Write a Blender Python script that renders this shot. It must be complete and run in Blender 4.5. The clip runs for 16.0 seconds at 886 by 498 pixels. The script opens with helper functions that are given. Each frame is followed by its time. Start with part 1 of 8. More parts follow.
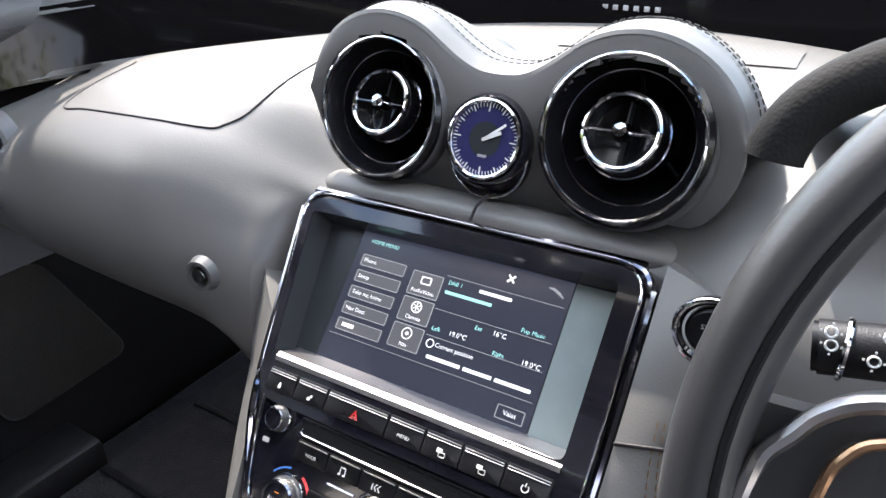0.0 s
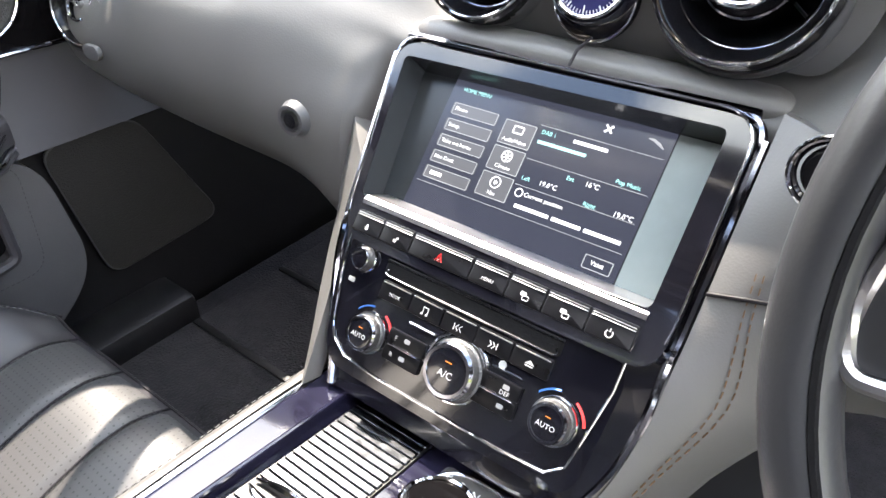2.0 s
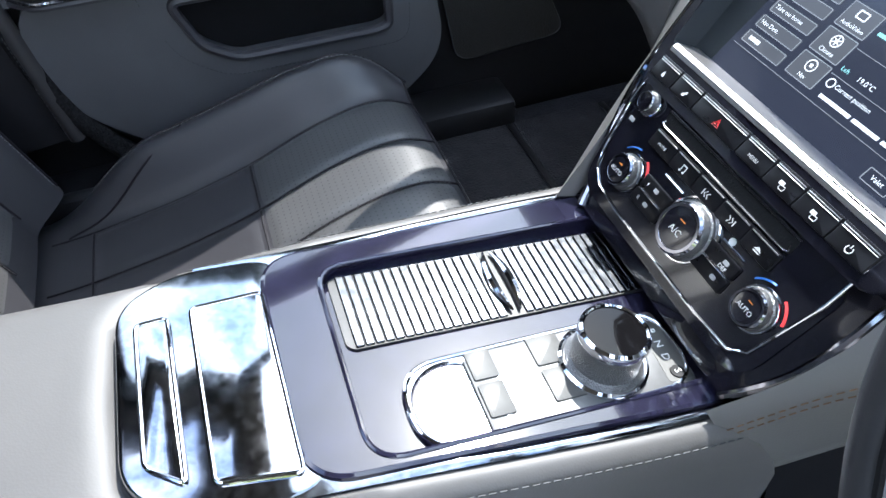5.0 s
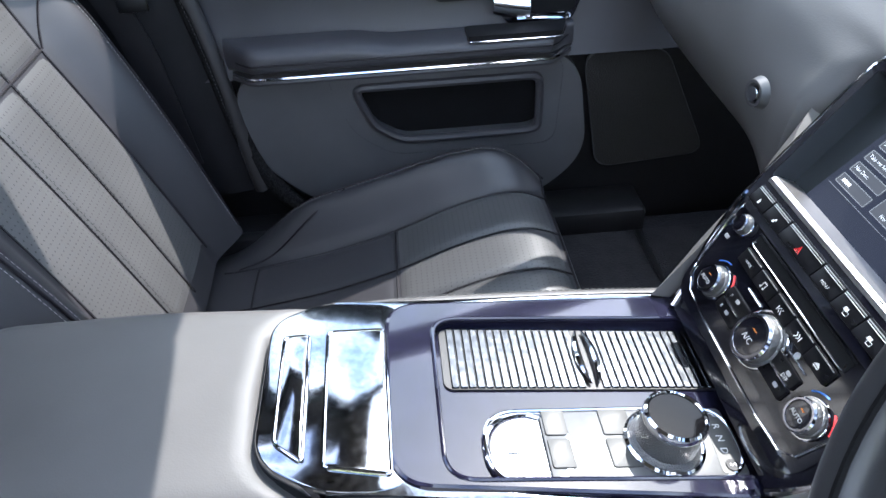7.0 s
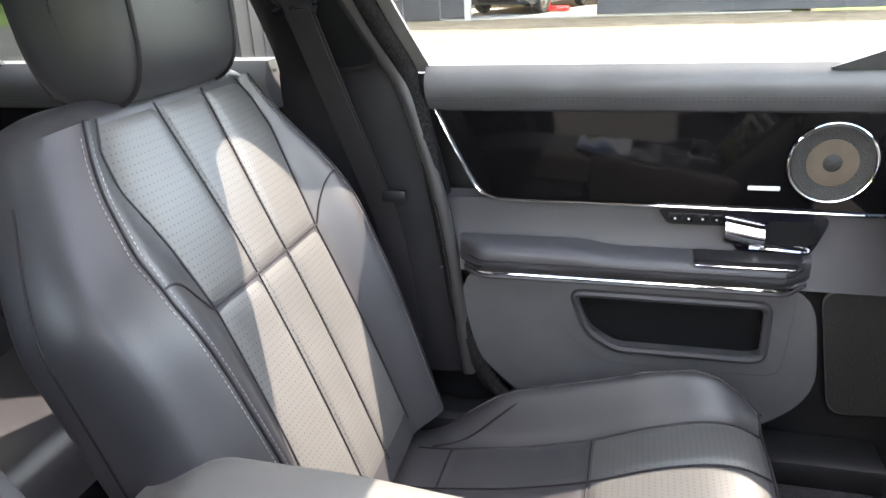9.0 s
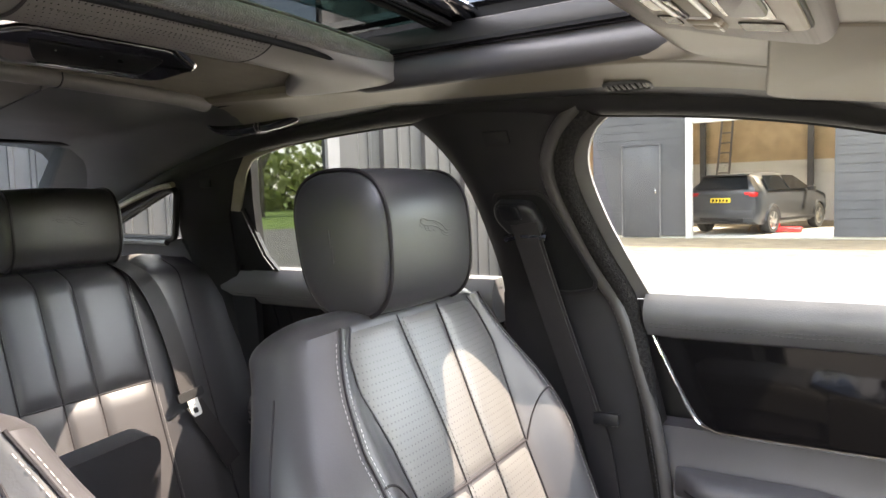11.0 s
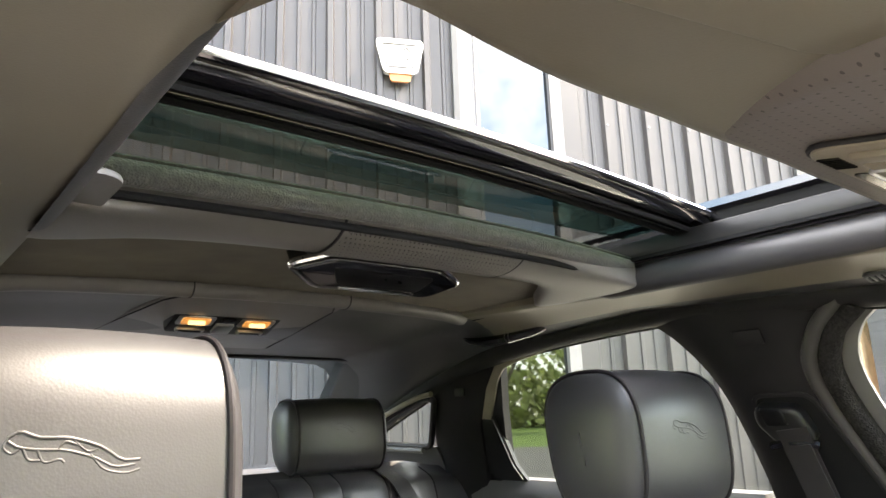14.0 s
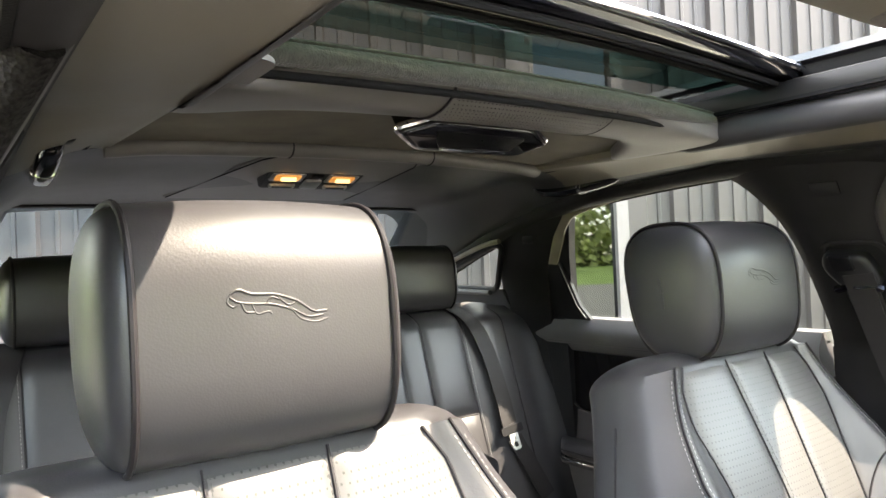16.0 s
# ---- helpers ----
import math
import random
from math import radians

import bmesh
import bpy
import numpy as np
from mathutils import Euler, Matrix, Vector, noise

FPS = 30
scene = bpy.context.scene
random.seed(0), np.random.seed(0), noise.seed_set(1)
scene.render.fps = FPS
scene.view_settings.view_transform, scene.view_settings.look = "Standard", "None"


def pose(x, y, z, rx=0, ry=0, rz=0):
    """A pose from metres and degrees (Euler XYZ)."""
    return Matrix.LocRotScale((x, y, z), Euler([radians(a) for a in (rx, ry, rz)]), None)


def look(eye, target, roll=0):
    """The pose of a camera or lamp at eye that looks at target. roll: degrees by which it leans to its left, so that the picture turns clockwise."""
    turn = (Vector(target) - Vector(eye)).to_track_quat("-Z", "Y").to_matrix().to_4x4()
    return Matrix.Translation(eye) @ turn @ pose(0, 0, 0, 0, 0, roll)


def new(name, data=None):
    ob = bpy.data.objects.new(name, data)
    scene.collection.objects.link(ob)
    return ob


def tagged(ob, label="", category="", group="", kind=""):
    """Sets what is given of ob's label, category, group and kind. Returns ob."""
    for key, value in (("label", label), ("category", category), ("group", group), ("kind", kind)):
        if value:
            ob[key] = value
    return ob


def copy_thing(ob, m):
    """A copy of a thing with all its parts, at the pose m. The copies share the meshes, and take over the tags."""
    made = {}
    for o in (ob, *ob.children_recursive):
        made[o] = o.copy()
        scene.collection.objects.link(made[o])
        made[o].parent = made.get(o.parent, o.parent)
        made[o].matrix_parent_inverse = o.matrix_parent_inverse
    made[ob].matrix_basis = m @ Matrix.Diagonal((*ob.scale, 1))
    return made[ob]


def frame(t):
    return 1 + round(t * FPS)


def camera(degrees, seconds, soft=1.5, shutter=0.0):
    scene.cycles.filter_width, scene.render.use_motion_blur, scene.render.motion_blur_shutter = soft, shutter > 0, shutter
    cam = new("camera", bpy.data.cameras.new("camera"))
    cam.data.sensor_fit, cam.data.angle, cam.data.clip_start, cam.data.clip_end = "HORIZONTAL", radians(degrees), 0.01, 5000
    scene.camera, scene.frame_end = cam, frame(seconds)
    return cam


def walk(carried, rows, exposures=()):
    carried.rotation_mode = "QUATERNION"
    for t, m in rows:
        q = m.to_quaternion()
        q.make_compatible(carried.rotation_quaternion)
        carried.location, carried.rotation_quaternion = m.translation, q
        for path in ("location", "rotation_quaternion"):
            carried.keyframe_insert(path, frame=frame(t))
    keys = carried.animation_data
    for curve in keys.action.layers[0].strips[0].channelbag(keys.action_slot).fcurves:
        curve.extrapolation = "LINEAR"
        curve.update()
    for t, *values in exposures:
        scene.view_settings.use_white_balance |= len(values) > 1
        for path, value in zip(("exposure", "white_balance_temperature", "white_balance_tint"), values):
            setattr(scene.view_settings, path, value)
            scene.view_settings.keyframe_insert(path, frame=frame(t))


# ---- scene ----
cam = camera(64.6, 16.0)
PATH = [
    (0, (0.226, 0.068, 1.102), (-0.71, 1.588, 0.2), -0.8),
    (0.5, (0.22, 0.068, 1.092), (-0.731, 1.551, 0.144), -0.8),
    (1, (0.22, 0.063, 1.075), (-0.747, 1.492, 0.064), -0.8),
    (1.5, (0.22, 0.054, 1.067), (-0.774, 1.414, -0.011), -0.9),
    (2, (0.225, 0.051, 1.061), (-0.812, 1.334, -0.07), -1.3),
    (2.5, (0.229, 0.044, 1.063), (-0.842, 1.24, -0.128), -1.5),
    (3, (0.237, 0.041, 1.064), (-0.917, 1.108, -0.174), -1.6),
    (3.5, (0.251, 0.049, 1.063), (-0.988, 0.938, -0.231), -1.7),
    (4, (0.269, 0.045, 1.067), (-1.022, 0.728, -0.299), -2.6),
    (6.5, (0.349, 0.075, 1.119), (-1.091, 0.23, -0.26), -3.5),
    (7, (0.382, 0.059, 1.136), (-1.183, 0.141, -0.106), -3.1),
    (7.5, (0.398, 0.055, 1.139), (-1.294, -0.009, 0.074), -2.9),
    (8, (0.399, 0.068, 1.145), (-1.355, -0.154, 0.21), -3.1),
    (10.5, (0.423, 0.058, 1.179), (-1.303, -0.87, 0.781), -1.6),
    (11, (0.438, 0.071, 1.187), (-1.247, -0.994, 1.025), -1.8),
    (11.5, (0.444, 0.101, 1.193), (-1.172, -1.074, 1.294), -1.9),
    (12, (0.446, 0.1, 1.19), (-1.082, -1.158, 1.479), -2.0),
    (12.5, (0.453, 0.106, 1.184), (-0.979, -1.233, 1.579), -2.0),
    (13, (0.457, 0.108, 1.178), (-0.892, -1.297, 1.633), -2.0),
    (13.5, (0.466, 0.098, 1.175), (-0.817, -1.363, 1.642), -2.1),
    (14, (0.483, 0.098, 1.167), (-0.739, -1.415, 1.634), -2.1),
    (14.5, (0.491, 0.088, 1.161), (-0.681, -1.464, 1.628), -2.1),
    (15, (0.526, 0.088, 1.179), (-0.626, -1.491, 1.601), -2.1),
    (15.5, (0.557, 0.099, 1.175), (-0.597, -1.512, 1.445), -2.3),
    (16, (0.58, 0.101, 1.183), (-0.578, -1.53, 1.212), -2.4),
]
EXPOSURES = [(0, 2.9, 6700, 15), (2.5, 3.65, 7050, 13), (4, 3.2, 6250, 9), (6.5, 2.6, 5800, 11), (8, 3.52, 6550, 12), (10.5, 3.93, 7800, 16), (12.5, 4.12, 7900, 12), (16, 4.12, 7900, 10)]
walk(cam, [(t, look(eye, target, roll)) for t, eye, target, roll in PATH], EXPOSURES)

# ---------------------------------------------------------------- light
SUN_AZ, SUN_EL = radians(49), radians(52.5)      # azimuth to the left of straight ahead
world = bpy.data.worlds.new("sky")
scene.world = world
world.use_nodes = True
wn = world.node_tree
sky = wn.nodes.new("ShaderNodeTexSky")
sky.sky_type = "NISHITA"
sky.sun_disc = False
sky.sun_elevation, sky.sun_rotation = SUN_EL, -SUN_AZ
# broken fair-weather cloud over the whole sky
dome = wn.nodes.new("ShaderNodeTexCoord")
puffs = wn.nodes.new("ShaderNodeTexNoise")
puffs.inputs["Scale"].default_value, puffs.inputs["Detail"].default_value, puffs.inputs["Roughness"].default_value = 2.6, 8, 0.56
wn.links.new(dome.outputs["Generated"], puffs.inputs["Vector"])
cover = wn.nodes.new("ShaderNodeMapRange")
cover.inputs["From Min"].default_value, cover.inputs["From Max"].default_value = 0.44, 0.62
wn.links.new(puffs.outputs["Fac"], cover.inputs["Value"])
clouds = wn.nodes.new("ShaderNodeMix")
clouds.data_type = "RGBA"
clouds.inputs["B"].default_value = (8.6, 8.8, 9.3, 1)
wn.links.new(cover.outputs[0], clouds.inputs["Factor"])
wn.links.new(sky.outputs[0], clouds.inputs["A"])
wn.links.new(clouds.outputs["Result"], wn.nodes["Background"].inputs[0])
wn.nodes["Background"].inputs[1].default_value = 0.15
sun_data = bpy.data.lights.new("sun", "SUN")
sun_data.energy, sun_data.angle, sun_data.color = 2.0, radians(0.5), (1.0, 0.95, 0.87)
sun = new("sun", sun_data)
sun.matrix_world = look((-math.sin(SUN_AZ) * math.cos(SUN_EL) * 30, math.cos(SUN_AZ) * math.cos(SUN_EL) * 30, math.sin(SUN_EL) * 30), (0, 0, 0))


# ---------------------------------------------------------------- materials
def material(name, colour, rough=0.5, metal=0.0, grain=0.0, grain_size=0.002, vary=0.0, vary_size=0.1, coat=0.0,
             emit=None, power=0.0, pattern="", trans=0.0, sheen=0.0, rough_vary=0.0, spec=0.5):
    m = bpy.data.materials.new(name)
    m.use_nodes = True
    nt = m.node_tree
    b = nt.nodes["Principled BSDF"]
    b.inputs["Base Color"].default_value = (*colour, 1)
    b.inputs["Roughness"].default_value = rough
    b.inputs["Metallic"].default_value = metal
    b.inputs["Coat Weight"].default_value = coat
    b.inputs["Coat Roughness"].default_value = 0.03
    b.inputs["Transmission Weight"].default_value = trans
    b.inputs["Sheen Weight"].default_value = sheen
    b.inputs["Specular IOR Level"].default_value = spec
    if emit:
        b.inputs["Emission Color"].default_value = (*emit, 1)
        b.inputs["Emission Strength"].default_value = power
    co = nt.nodes.new("ShaderNodeTexCoord")
    colour_out = None
    if vary:
        n = nt.nodes.new("ShaderNodeTexNoise")
        n.inputs["Scale"].default_value = 1 / vary_size
        n.inputs["Detail"].default_value = 6
        nt.links.new(co.outputs["Object"], n.inputs["Vector"])
        ramp = nt.nodes.new("ShaderNodeValToRGB")
        ramp.color_ramp.elements[0].position, ramp.color_ramp.elements[1].position = 0.3, 0.7
        ramp.color_ramp.elements[0].color = (*[c * (1 - vary) for c in colour], 1)
        ramp.color_ramp.elements[1].color = (*[min(1, c * (1 + vary)) for c in colour], 1)
        nt.links.new(n.outputs["Fac"], ramp.inputs["Fac"])
        colour_out = ramp.outputs["Color"]
        rv = nt.nodes.new("ShaderNodeMapRange")
        rv.inputs["To Min"].default_value = max(0.0, rough - rough_vary)
        rv.inputs["To Max"].default_value = min(1.0, rough + rough_vary)
        nt.links.new(n.outputs["Fac"], rv.inputs["Value"])
        if rough_vary:
            nt.links.new(rv.outputs[0], b.inputs["Roughness"])
    height = None
    if grain:
        v = nt.nodes.new("ShaderNodeTexVoronoi")
        v.feature = "F1"
        v.inputs["Scale"].default_value = 1 / grain_size
        nt.links.new(co.outputs["Object"], v.inputs["Vector"])
        bump = nt.nodes.new("ShaderNodeBump")
        bump.inputs["Strength"].default_value = grain
        bump.inputs["Distance"].default_value = grain_size * 0.5
        nt.links.new(v.outputs["Distance"], bump.inputs["Height"])
        nt.links.new(bump.outputs["Normal"], b.inputs["Normal"])
        height = bump
    if pattern:  # rows of punched holes on the two named axes
        sep = nt.nodes.new("ShaderNodeSeparateXYZ")
        nt.links.new(co.outputs["Object"], sep.inputs[0])
        parts = []
        for n_axis, axis in enumerate(pattern[:2]):
            mul = nt.nodes.new("ShaderNodeMath")
            mul.operation = "MULTIPLY"
            mul.inputs[1].default_value = 1 / (0.0078 if n_axis else 0.0066)
            nt.links.new(sep.outputs["xyz".index(axis)], mul.inputs[0])
            parts.append(mul)
        # every other row is shifted by half a step
        row = nt.nodes.new("ShaderNodeMath")
        row.operation = "FLOOR"
        nt.links.new(parts[1].outputs[0], row.inputs[0])
        shift = nt.nodes.new("ShaderNodeMath")
        shift.operation = "MULTIPLY_ADD"
        shift.inputs[1].default_value = 0.5
        nt.links.new(row.outputs[0], shift.inputs[0])
        nt.links.new(parts[0].outputs[0], shift.inputs[2])
        squares = []
        for out in (shift.outputs[0], parts[1].outputs[0]):
            fr = nt.nodes.new("ShaderNodeMath")
            fr.operation = "FRACT"
            nt.links.new(out, fr.inputs[0])
            sub = nt.nodes.new("ShaderNodeMath")
            sub.operation = "SUBTRACT"
            sub.inputs[1].default_value = 0.5
            nt.links.new(fr.outputs[0], sub.inputs[0])
            sq = nt.nodes.new("ShaderNodeMath")
            sq.operation = "MULTIPLY"
            nt.links.new(sub.outputs[0], sq.inputs[0])
            nt.links.new(sub.outputs[0], sq.inputs[1])
            squares.append(sq)
        add = nt.nodes.new("ShaderNodeMath")
        add.operation = "ADD"
        nt.links.new(squares[0].outputs[0], add.inputs[0])
        nt.links.new(squares[1].outputs[0], add.inputs[1])
        hole = nt.nodes.new("ShaderNodeMath")
        hole.operation = "LESS_THAN"
        hole.inputs[1].default_value = 0.014 if "roof" in name or "bar" in name else 0.020
        nt.links.new(add.outputs[0], hole.inputs[0])
        mix = nt.nodes.new("ShaderNodeMix")
        mix.data_type = "RGBA"
        nt.links.new(hole.outputs[0], mix.inputs["Factor"])
        mix.inputs["A"].default_value = (*colour, 1)
        if colour_out:
            nt.links.new(colour_out, mix.inputs["A"])
        mix.inputs["B"].default_value = (*[c * 0.38 for c in colour], 1)
        colour_out = mix.outputs["Result"]
    if colour_out:
        nt.links.new(colour_out, b.inputs["Base Color"])
    return m


def clear_glass(name, tint, gloss=0.08):
    """A thin pane: clear but for its tint, with a glossy skin."""
    m = bpy.data.materials.new(name)
    m.use_nodes = True
    nt = m.node_tree
    nt.nodes.remove(nt.nodes["Principled BSDF"])
    tr = nt.nodes.new("ShaderNodeBsdfTransparent")
    tr.inputs[0].default_value = (*tint, 1)
    gl = nt.nodes.new("ShaderNodeBsdfGlossy")
    gl.inputs["Roughness"].default_value = 0.01
    mix = nt.nodes.new("ShaderNodeMixShader")
    mix.inputs[0].default_value = gloss
    nt.links.new(tr.outputs[0], mix.inputs[1])
    nt.links.new(gl.outputs[0], mix.inputs[2])
    nt.links.new(mix.outputs[0], nt.nodes["Material Output"].inputs[0])
    return m


SEAT = material("seat_leather", (0.031, 0.0297, 0.0325), 0.41, grain=0.06, grain_size=0.0018, vary=0.12, vary_size=0.15, rough_vary=0.07)
PERF_BACK = material("perforated_leather_upright", (0.074, 0.072, 0.071), 0.40, grain=0.05, grain_size=0.002, vary=0.1, vary_size=0.12, pattern="xz")
PERF_FLAT = material("perforated_leather_flat", (0.062, 0.061, 0.061), 0.40, grain=0.05, grain_size=0.002, vary=0.1, vary_size=0.12, pattern="xy")
PERF_DASH = material("perforated_dash", (0.145, 0.141, 0.134), 0.42, vary=0.08, vary_size=0.2, pattern="xy")
PIPING = material("dark_piping", (0.010, 0.008, 0.010), 0.55, spec=0.3, vary=0.1, vary_size=0.02)
THREAD = material("pale_thread", (0.30, 0.285, 0.28), 0.8)
THREAD_TAN = material("tan_thread", (0.13, 0.075, 0.038), 0.8)
THREAD_DARK = material("dark_thread", (0.05, 0.05, 0.05), 0.8)
DASH = material("dash_leather", (0.122, 0.118, 0.112), 0.42, grain=0.08, grain_size=0.0016, vary=0.10, vary_size=0.2, rough_vary=0.07)
ARM = material("armrest_leather", (0.085, 0.081, 0.077), 0.5, grain=0.06, grain_size=0.0016, vary=0.1, vary_size=0.12, rough_vary=0.05, spec=0.35)
DASH_DARK = material("dash_leather_dark", (0.074, 0.074, 0.075), 0.42, grain=0.06, grain_size=0.0016, vary=0.1, vary_size=0.15, rough_vary=0.06)
HOOD_GREY = material("cowl_leather", (0.112, 0.110, 0.106), 0.40, grain=0.06, grain_size=0.0016, vary=0.1, vary_size=0.15, rough_vary=0.06)
TRIM = material("soft_trim", (0.084, 0.083, 0.086), 0.45, grain=0.14, grain_size=0.0022, vary=0.1, vary_size=0.1)
TRIM_FINE = material("smooth_trim", (0.044, 0.042, 0.046), 0.45, grain=0.10, grain_size=0.0015, vary=0.12, vary_size=0.12, rough_vary=0.05)
PILLAR = material("pillar_fabric", (0.0125, 0.0118, 0.0128), 0.6, grain=0.2, grain_size=0.001, vary=0.15, vary_size=0.05, spec=0.2)
PILLAR_EDGE = material("pillar_leather", (0.026, 0.024, 0.024), 0.42, grain=0.1, grain_size=0.0016, vary=0.1, vary_size=0.05)
EDGE_PALE = material("pale_edge_leather", (0.040, 0.037, 0.036), 0.45, grain=0.08, grain_size=0.0016, vary=0.1, vary_size=0.05)
FUZZ = material("fuzzy_seal", (0.016, 0.015, 0.015), 1.0, spec=0.1, grain=1.0, grain_size=0.003, vary=0.6, vary_size=0.004)
BEIGE_TRIM = material("pale_window_trim", (0.22, 0.19, 0.15), 0.5, grain=0.08, grain_size=0.0016, vary=0.1, vary_size=0.05)
POST_GREY = material("grey_window_post", (0.10, 0.097, 0.095), 0.45, grain=0.08, grain_size=0.0016, vary=0.1, vary_size=0.05)
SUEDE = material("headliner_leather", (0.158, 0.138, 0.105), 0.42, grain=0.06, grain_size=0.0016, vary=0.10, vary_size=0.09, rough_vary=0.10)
# Shade-dark copy of the headliner leather; also colours the dark sail panel.
SUEDE_SHADE_DARK = material("headliner_leather_shade_dark", (0.034, 0.035, 0.036), 0.40, grain=0.12, grain_size=0.0016, vary=0.15, vary_size=0.07, rough_vary=0.06)
PERF_ROOF = material("perforated_roof_leather", (0.13, 0.110, 0.102), 0.5, grain=0.1, grain_size=0.002, vary=0.08, vary_size=0.1, pattern="xy")
VISOR = material("visor_cloth", (0.185, 0.160, 0.120), 0.5, grain=0.08, grain_size=0.0012, vary=0.12, vary_size=0.07, rough_vary=0.1)
BEIGE = material("beige_plastic", (0.21, 0.175, 0.130), 0.42, grain=0.08, grain_size=0.0012, vary=0.08, vary_size=0.05)
BAND_LEATHER = material("dark_roof_leather", (0.035, 0.034, 0.037), 0.42, grain=0.12, grain_size=0.002, vary=0.1, vary_size=0.1)
BLIND_CLOTH = material("blind_cloth", (0.12, 0.105, 0.08), 0.9, grain=0.2, grain_size=0.0012, vary=0.2, vary_size=0.07)
ROOF_LEATHER = material("roof_leather", (0.155, 0.145, 0.139), 0.40, grain=0.10, grain_size=0.002, vary=0.12, vary_size=0.1, rough_vary=0.06)
PERF_BAR = material("perforated_bar_leather", (0.150, 0.140, 0.133), 0.48, grain=0.08, grain_size=0.002, vary=0.08, vary_size=0.1, pattern="xz")
BLACK_GLOSS = material("piano_black", (0.006, 0.006, 0.009), 0.10, vary=0.3, vary_size=0.03, rough_vary=0.04, coat=0.6)
VENEER = material("dark_veneer", (0.010, 0.0095, 0.020), 0.08, vary=0.35, vary_size=0.02, coat=0.4)
VENEER_BLACK = material("black_door_veneer", (0.0035, 0.0032, 0.0034), 0.05, vary=0.08, vary_size=0.03, spec=0.15)
CHROME = material("chrome", (0.80, 0.80, 0.82), 0.06, 1.0, vary=0.04, vary_size=0.02, rough_vary=0.03)
SLAT = material("polished_slat", (0.075, 0.080, 0.087), 0.24, 1.0, vary=0.25, vary_size=0.006, rough_vary=0.10)
SATIN = material("satin_plate", (0.10, 0.10, 0.10), 0.40, 0.4, vary=0.08, vary_size=0.01, rough_vary=0.06)
SATIN_BRIGHT = material("satin_metal", (0.62, 0.60, 0.60), 0.30, 1.0, vary=0.05, vary_size=0.01)
TONGUE = material("stamped_steel", (0.72, 0.72, 0.72), 0.5, 0.3, vary=0.06, vary_size=0.01)
COPPER = material("copper_trim", (0.55, 0.33, 0.20), 0.30, 1.0, vary=0.05, vary_size=0.01)
KEY_GREY = material("grey_key", (0.065, 0.064, 0.060), 0.45, 0.2, spec=0.35, vary=0.08, vary_size=0.01)
WHEEL = material("wheel_leather", (0.030, 0.0305, 0.032), 0.36, grain=0.05, grain_size=0.0016, vary=0.15, vary_size=0.05, rough_vary=0.06)
HOOD = material("hood_leather", (0.008, 0.008, 0.008), 0.75, spec=0.15, grain=0.22, grain_size=0.0022, vary=0.15, vary_size=0.05)
DARK_CHROME = material("dark_chrome", (0.26, 0.26, 0.29), 0.10, 1.0, vary=0.08, vary_size=0.02, rough_vary=0.04)
VENT_BLACK = material("vent_black", (0.005, 0.005, 0.006), 0.16, vary=0.3, vary_size=0.03, rough_vary=0.05, spec=0.35)
ROLL = material("blind_suede", (0.050, 0.047, 0.040), 0.95, grain=0.6, grain_size=0.0022, vary=0.35, vary_size=0.007, sheen=0.3)
CHROME_PLATE = material("scratched_chrome", (0.28, 0.29, 0.31), 0.10, 1.0, grain=0.004, grain_size=0.02, vary=0.22, vary_size=0.006, rough_vary=0.09)
ALU = material("brushed_aluminium", (0.48, 0.475, 0.455), 0.34, 1.0, vary=0.08, vary_size=0.01, rough_vary=0.06)
KNURL = material("knurled_metal", (0.15, 0.15, 0.15), 0.35, 0.9, grain=0.9, grain_size=0.0013)
PLASTIC = material("black_plastic", (0.0085, 0.0085, 0.0095), 0.42, grain=0.15, grain_size=0.001, vary=0.15, vary_size=0.03, spec=0.35)
BUTTON = material("button_plastic", (0.005, 0.005, 0.006), 0.30, vary=0.25, vary_size=0.01, rough_vary=0.08, spec=0.28)
CARPET = material("carpet", (0.017, 0.016, 0.019), 1.0, grain=0.8, grain_size=0.004, vary=0.35, vary_size=0.03)
RUBBER = material("rubber_seal", (0.007, 0.007, 0.0075), 0.85, spec=0.15, grain=0.3, grain_size=0.002, vary=0.1, vary_size=0.03)
BELT = material("seat_belt_web", (0.016, 0.0145, 0.0155), 0.5, grain=0.4, grain_size=0.0014, vary=0.1, vary_size=0.02, spec=0.3)
GRILLE = material("speaker_mesh", (0.030, 0.028, 0.026), 0.5, 0.4, grain=0.8, grain_size=0.0022)
CONE = material("speaker_cone", (0.075, 0.055, 0.036), 0.7, vary=0.1, vary_size=0.02)
WINDOW = clear_glass("window_glass", (0.93, 0.96, 0.94), 0.05)
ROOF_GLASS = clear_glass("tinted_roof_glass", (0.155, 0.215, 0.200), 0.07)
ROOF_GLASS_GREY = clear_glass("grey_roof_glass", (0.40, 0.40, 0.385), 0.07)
# Clearer tint that paints reflection bands into the roof glass.
ROOF_GLASS_REFLECTION = clear_glass("reflection_roof_glass", (0.42, 0.50, 0.46), 0.07)
REAR_GLASS = clear_glass("rear_glass", (0.84, 0.90, 0.93), 0.14)
SCREEN = material("screen_glass", (0.010, 0.011, 0.014), 0.16, vary=0.1, vary_size=0.05, emit=(0.030, 0.035, 0.055), power=0.18)
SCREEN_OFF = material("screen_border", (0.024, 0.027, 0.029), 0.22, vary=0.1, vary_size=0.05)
# Pale tone that paints the reflection in the right recess wall.
BORDER_REFLECTION = material("border_reflection", (0.20, 0.235, 0.235), 0.25, vary=0.08, vary_size=0.03)
LIT_WHITE = material("lit_white", (0.2, 0.2, 0.2), 0.4, emit=(0.75, 0.80, 0.85), power=0.28)
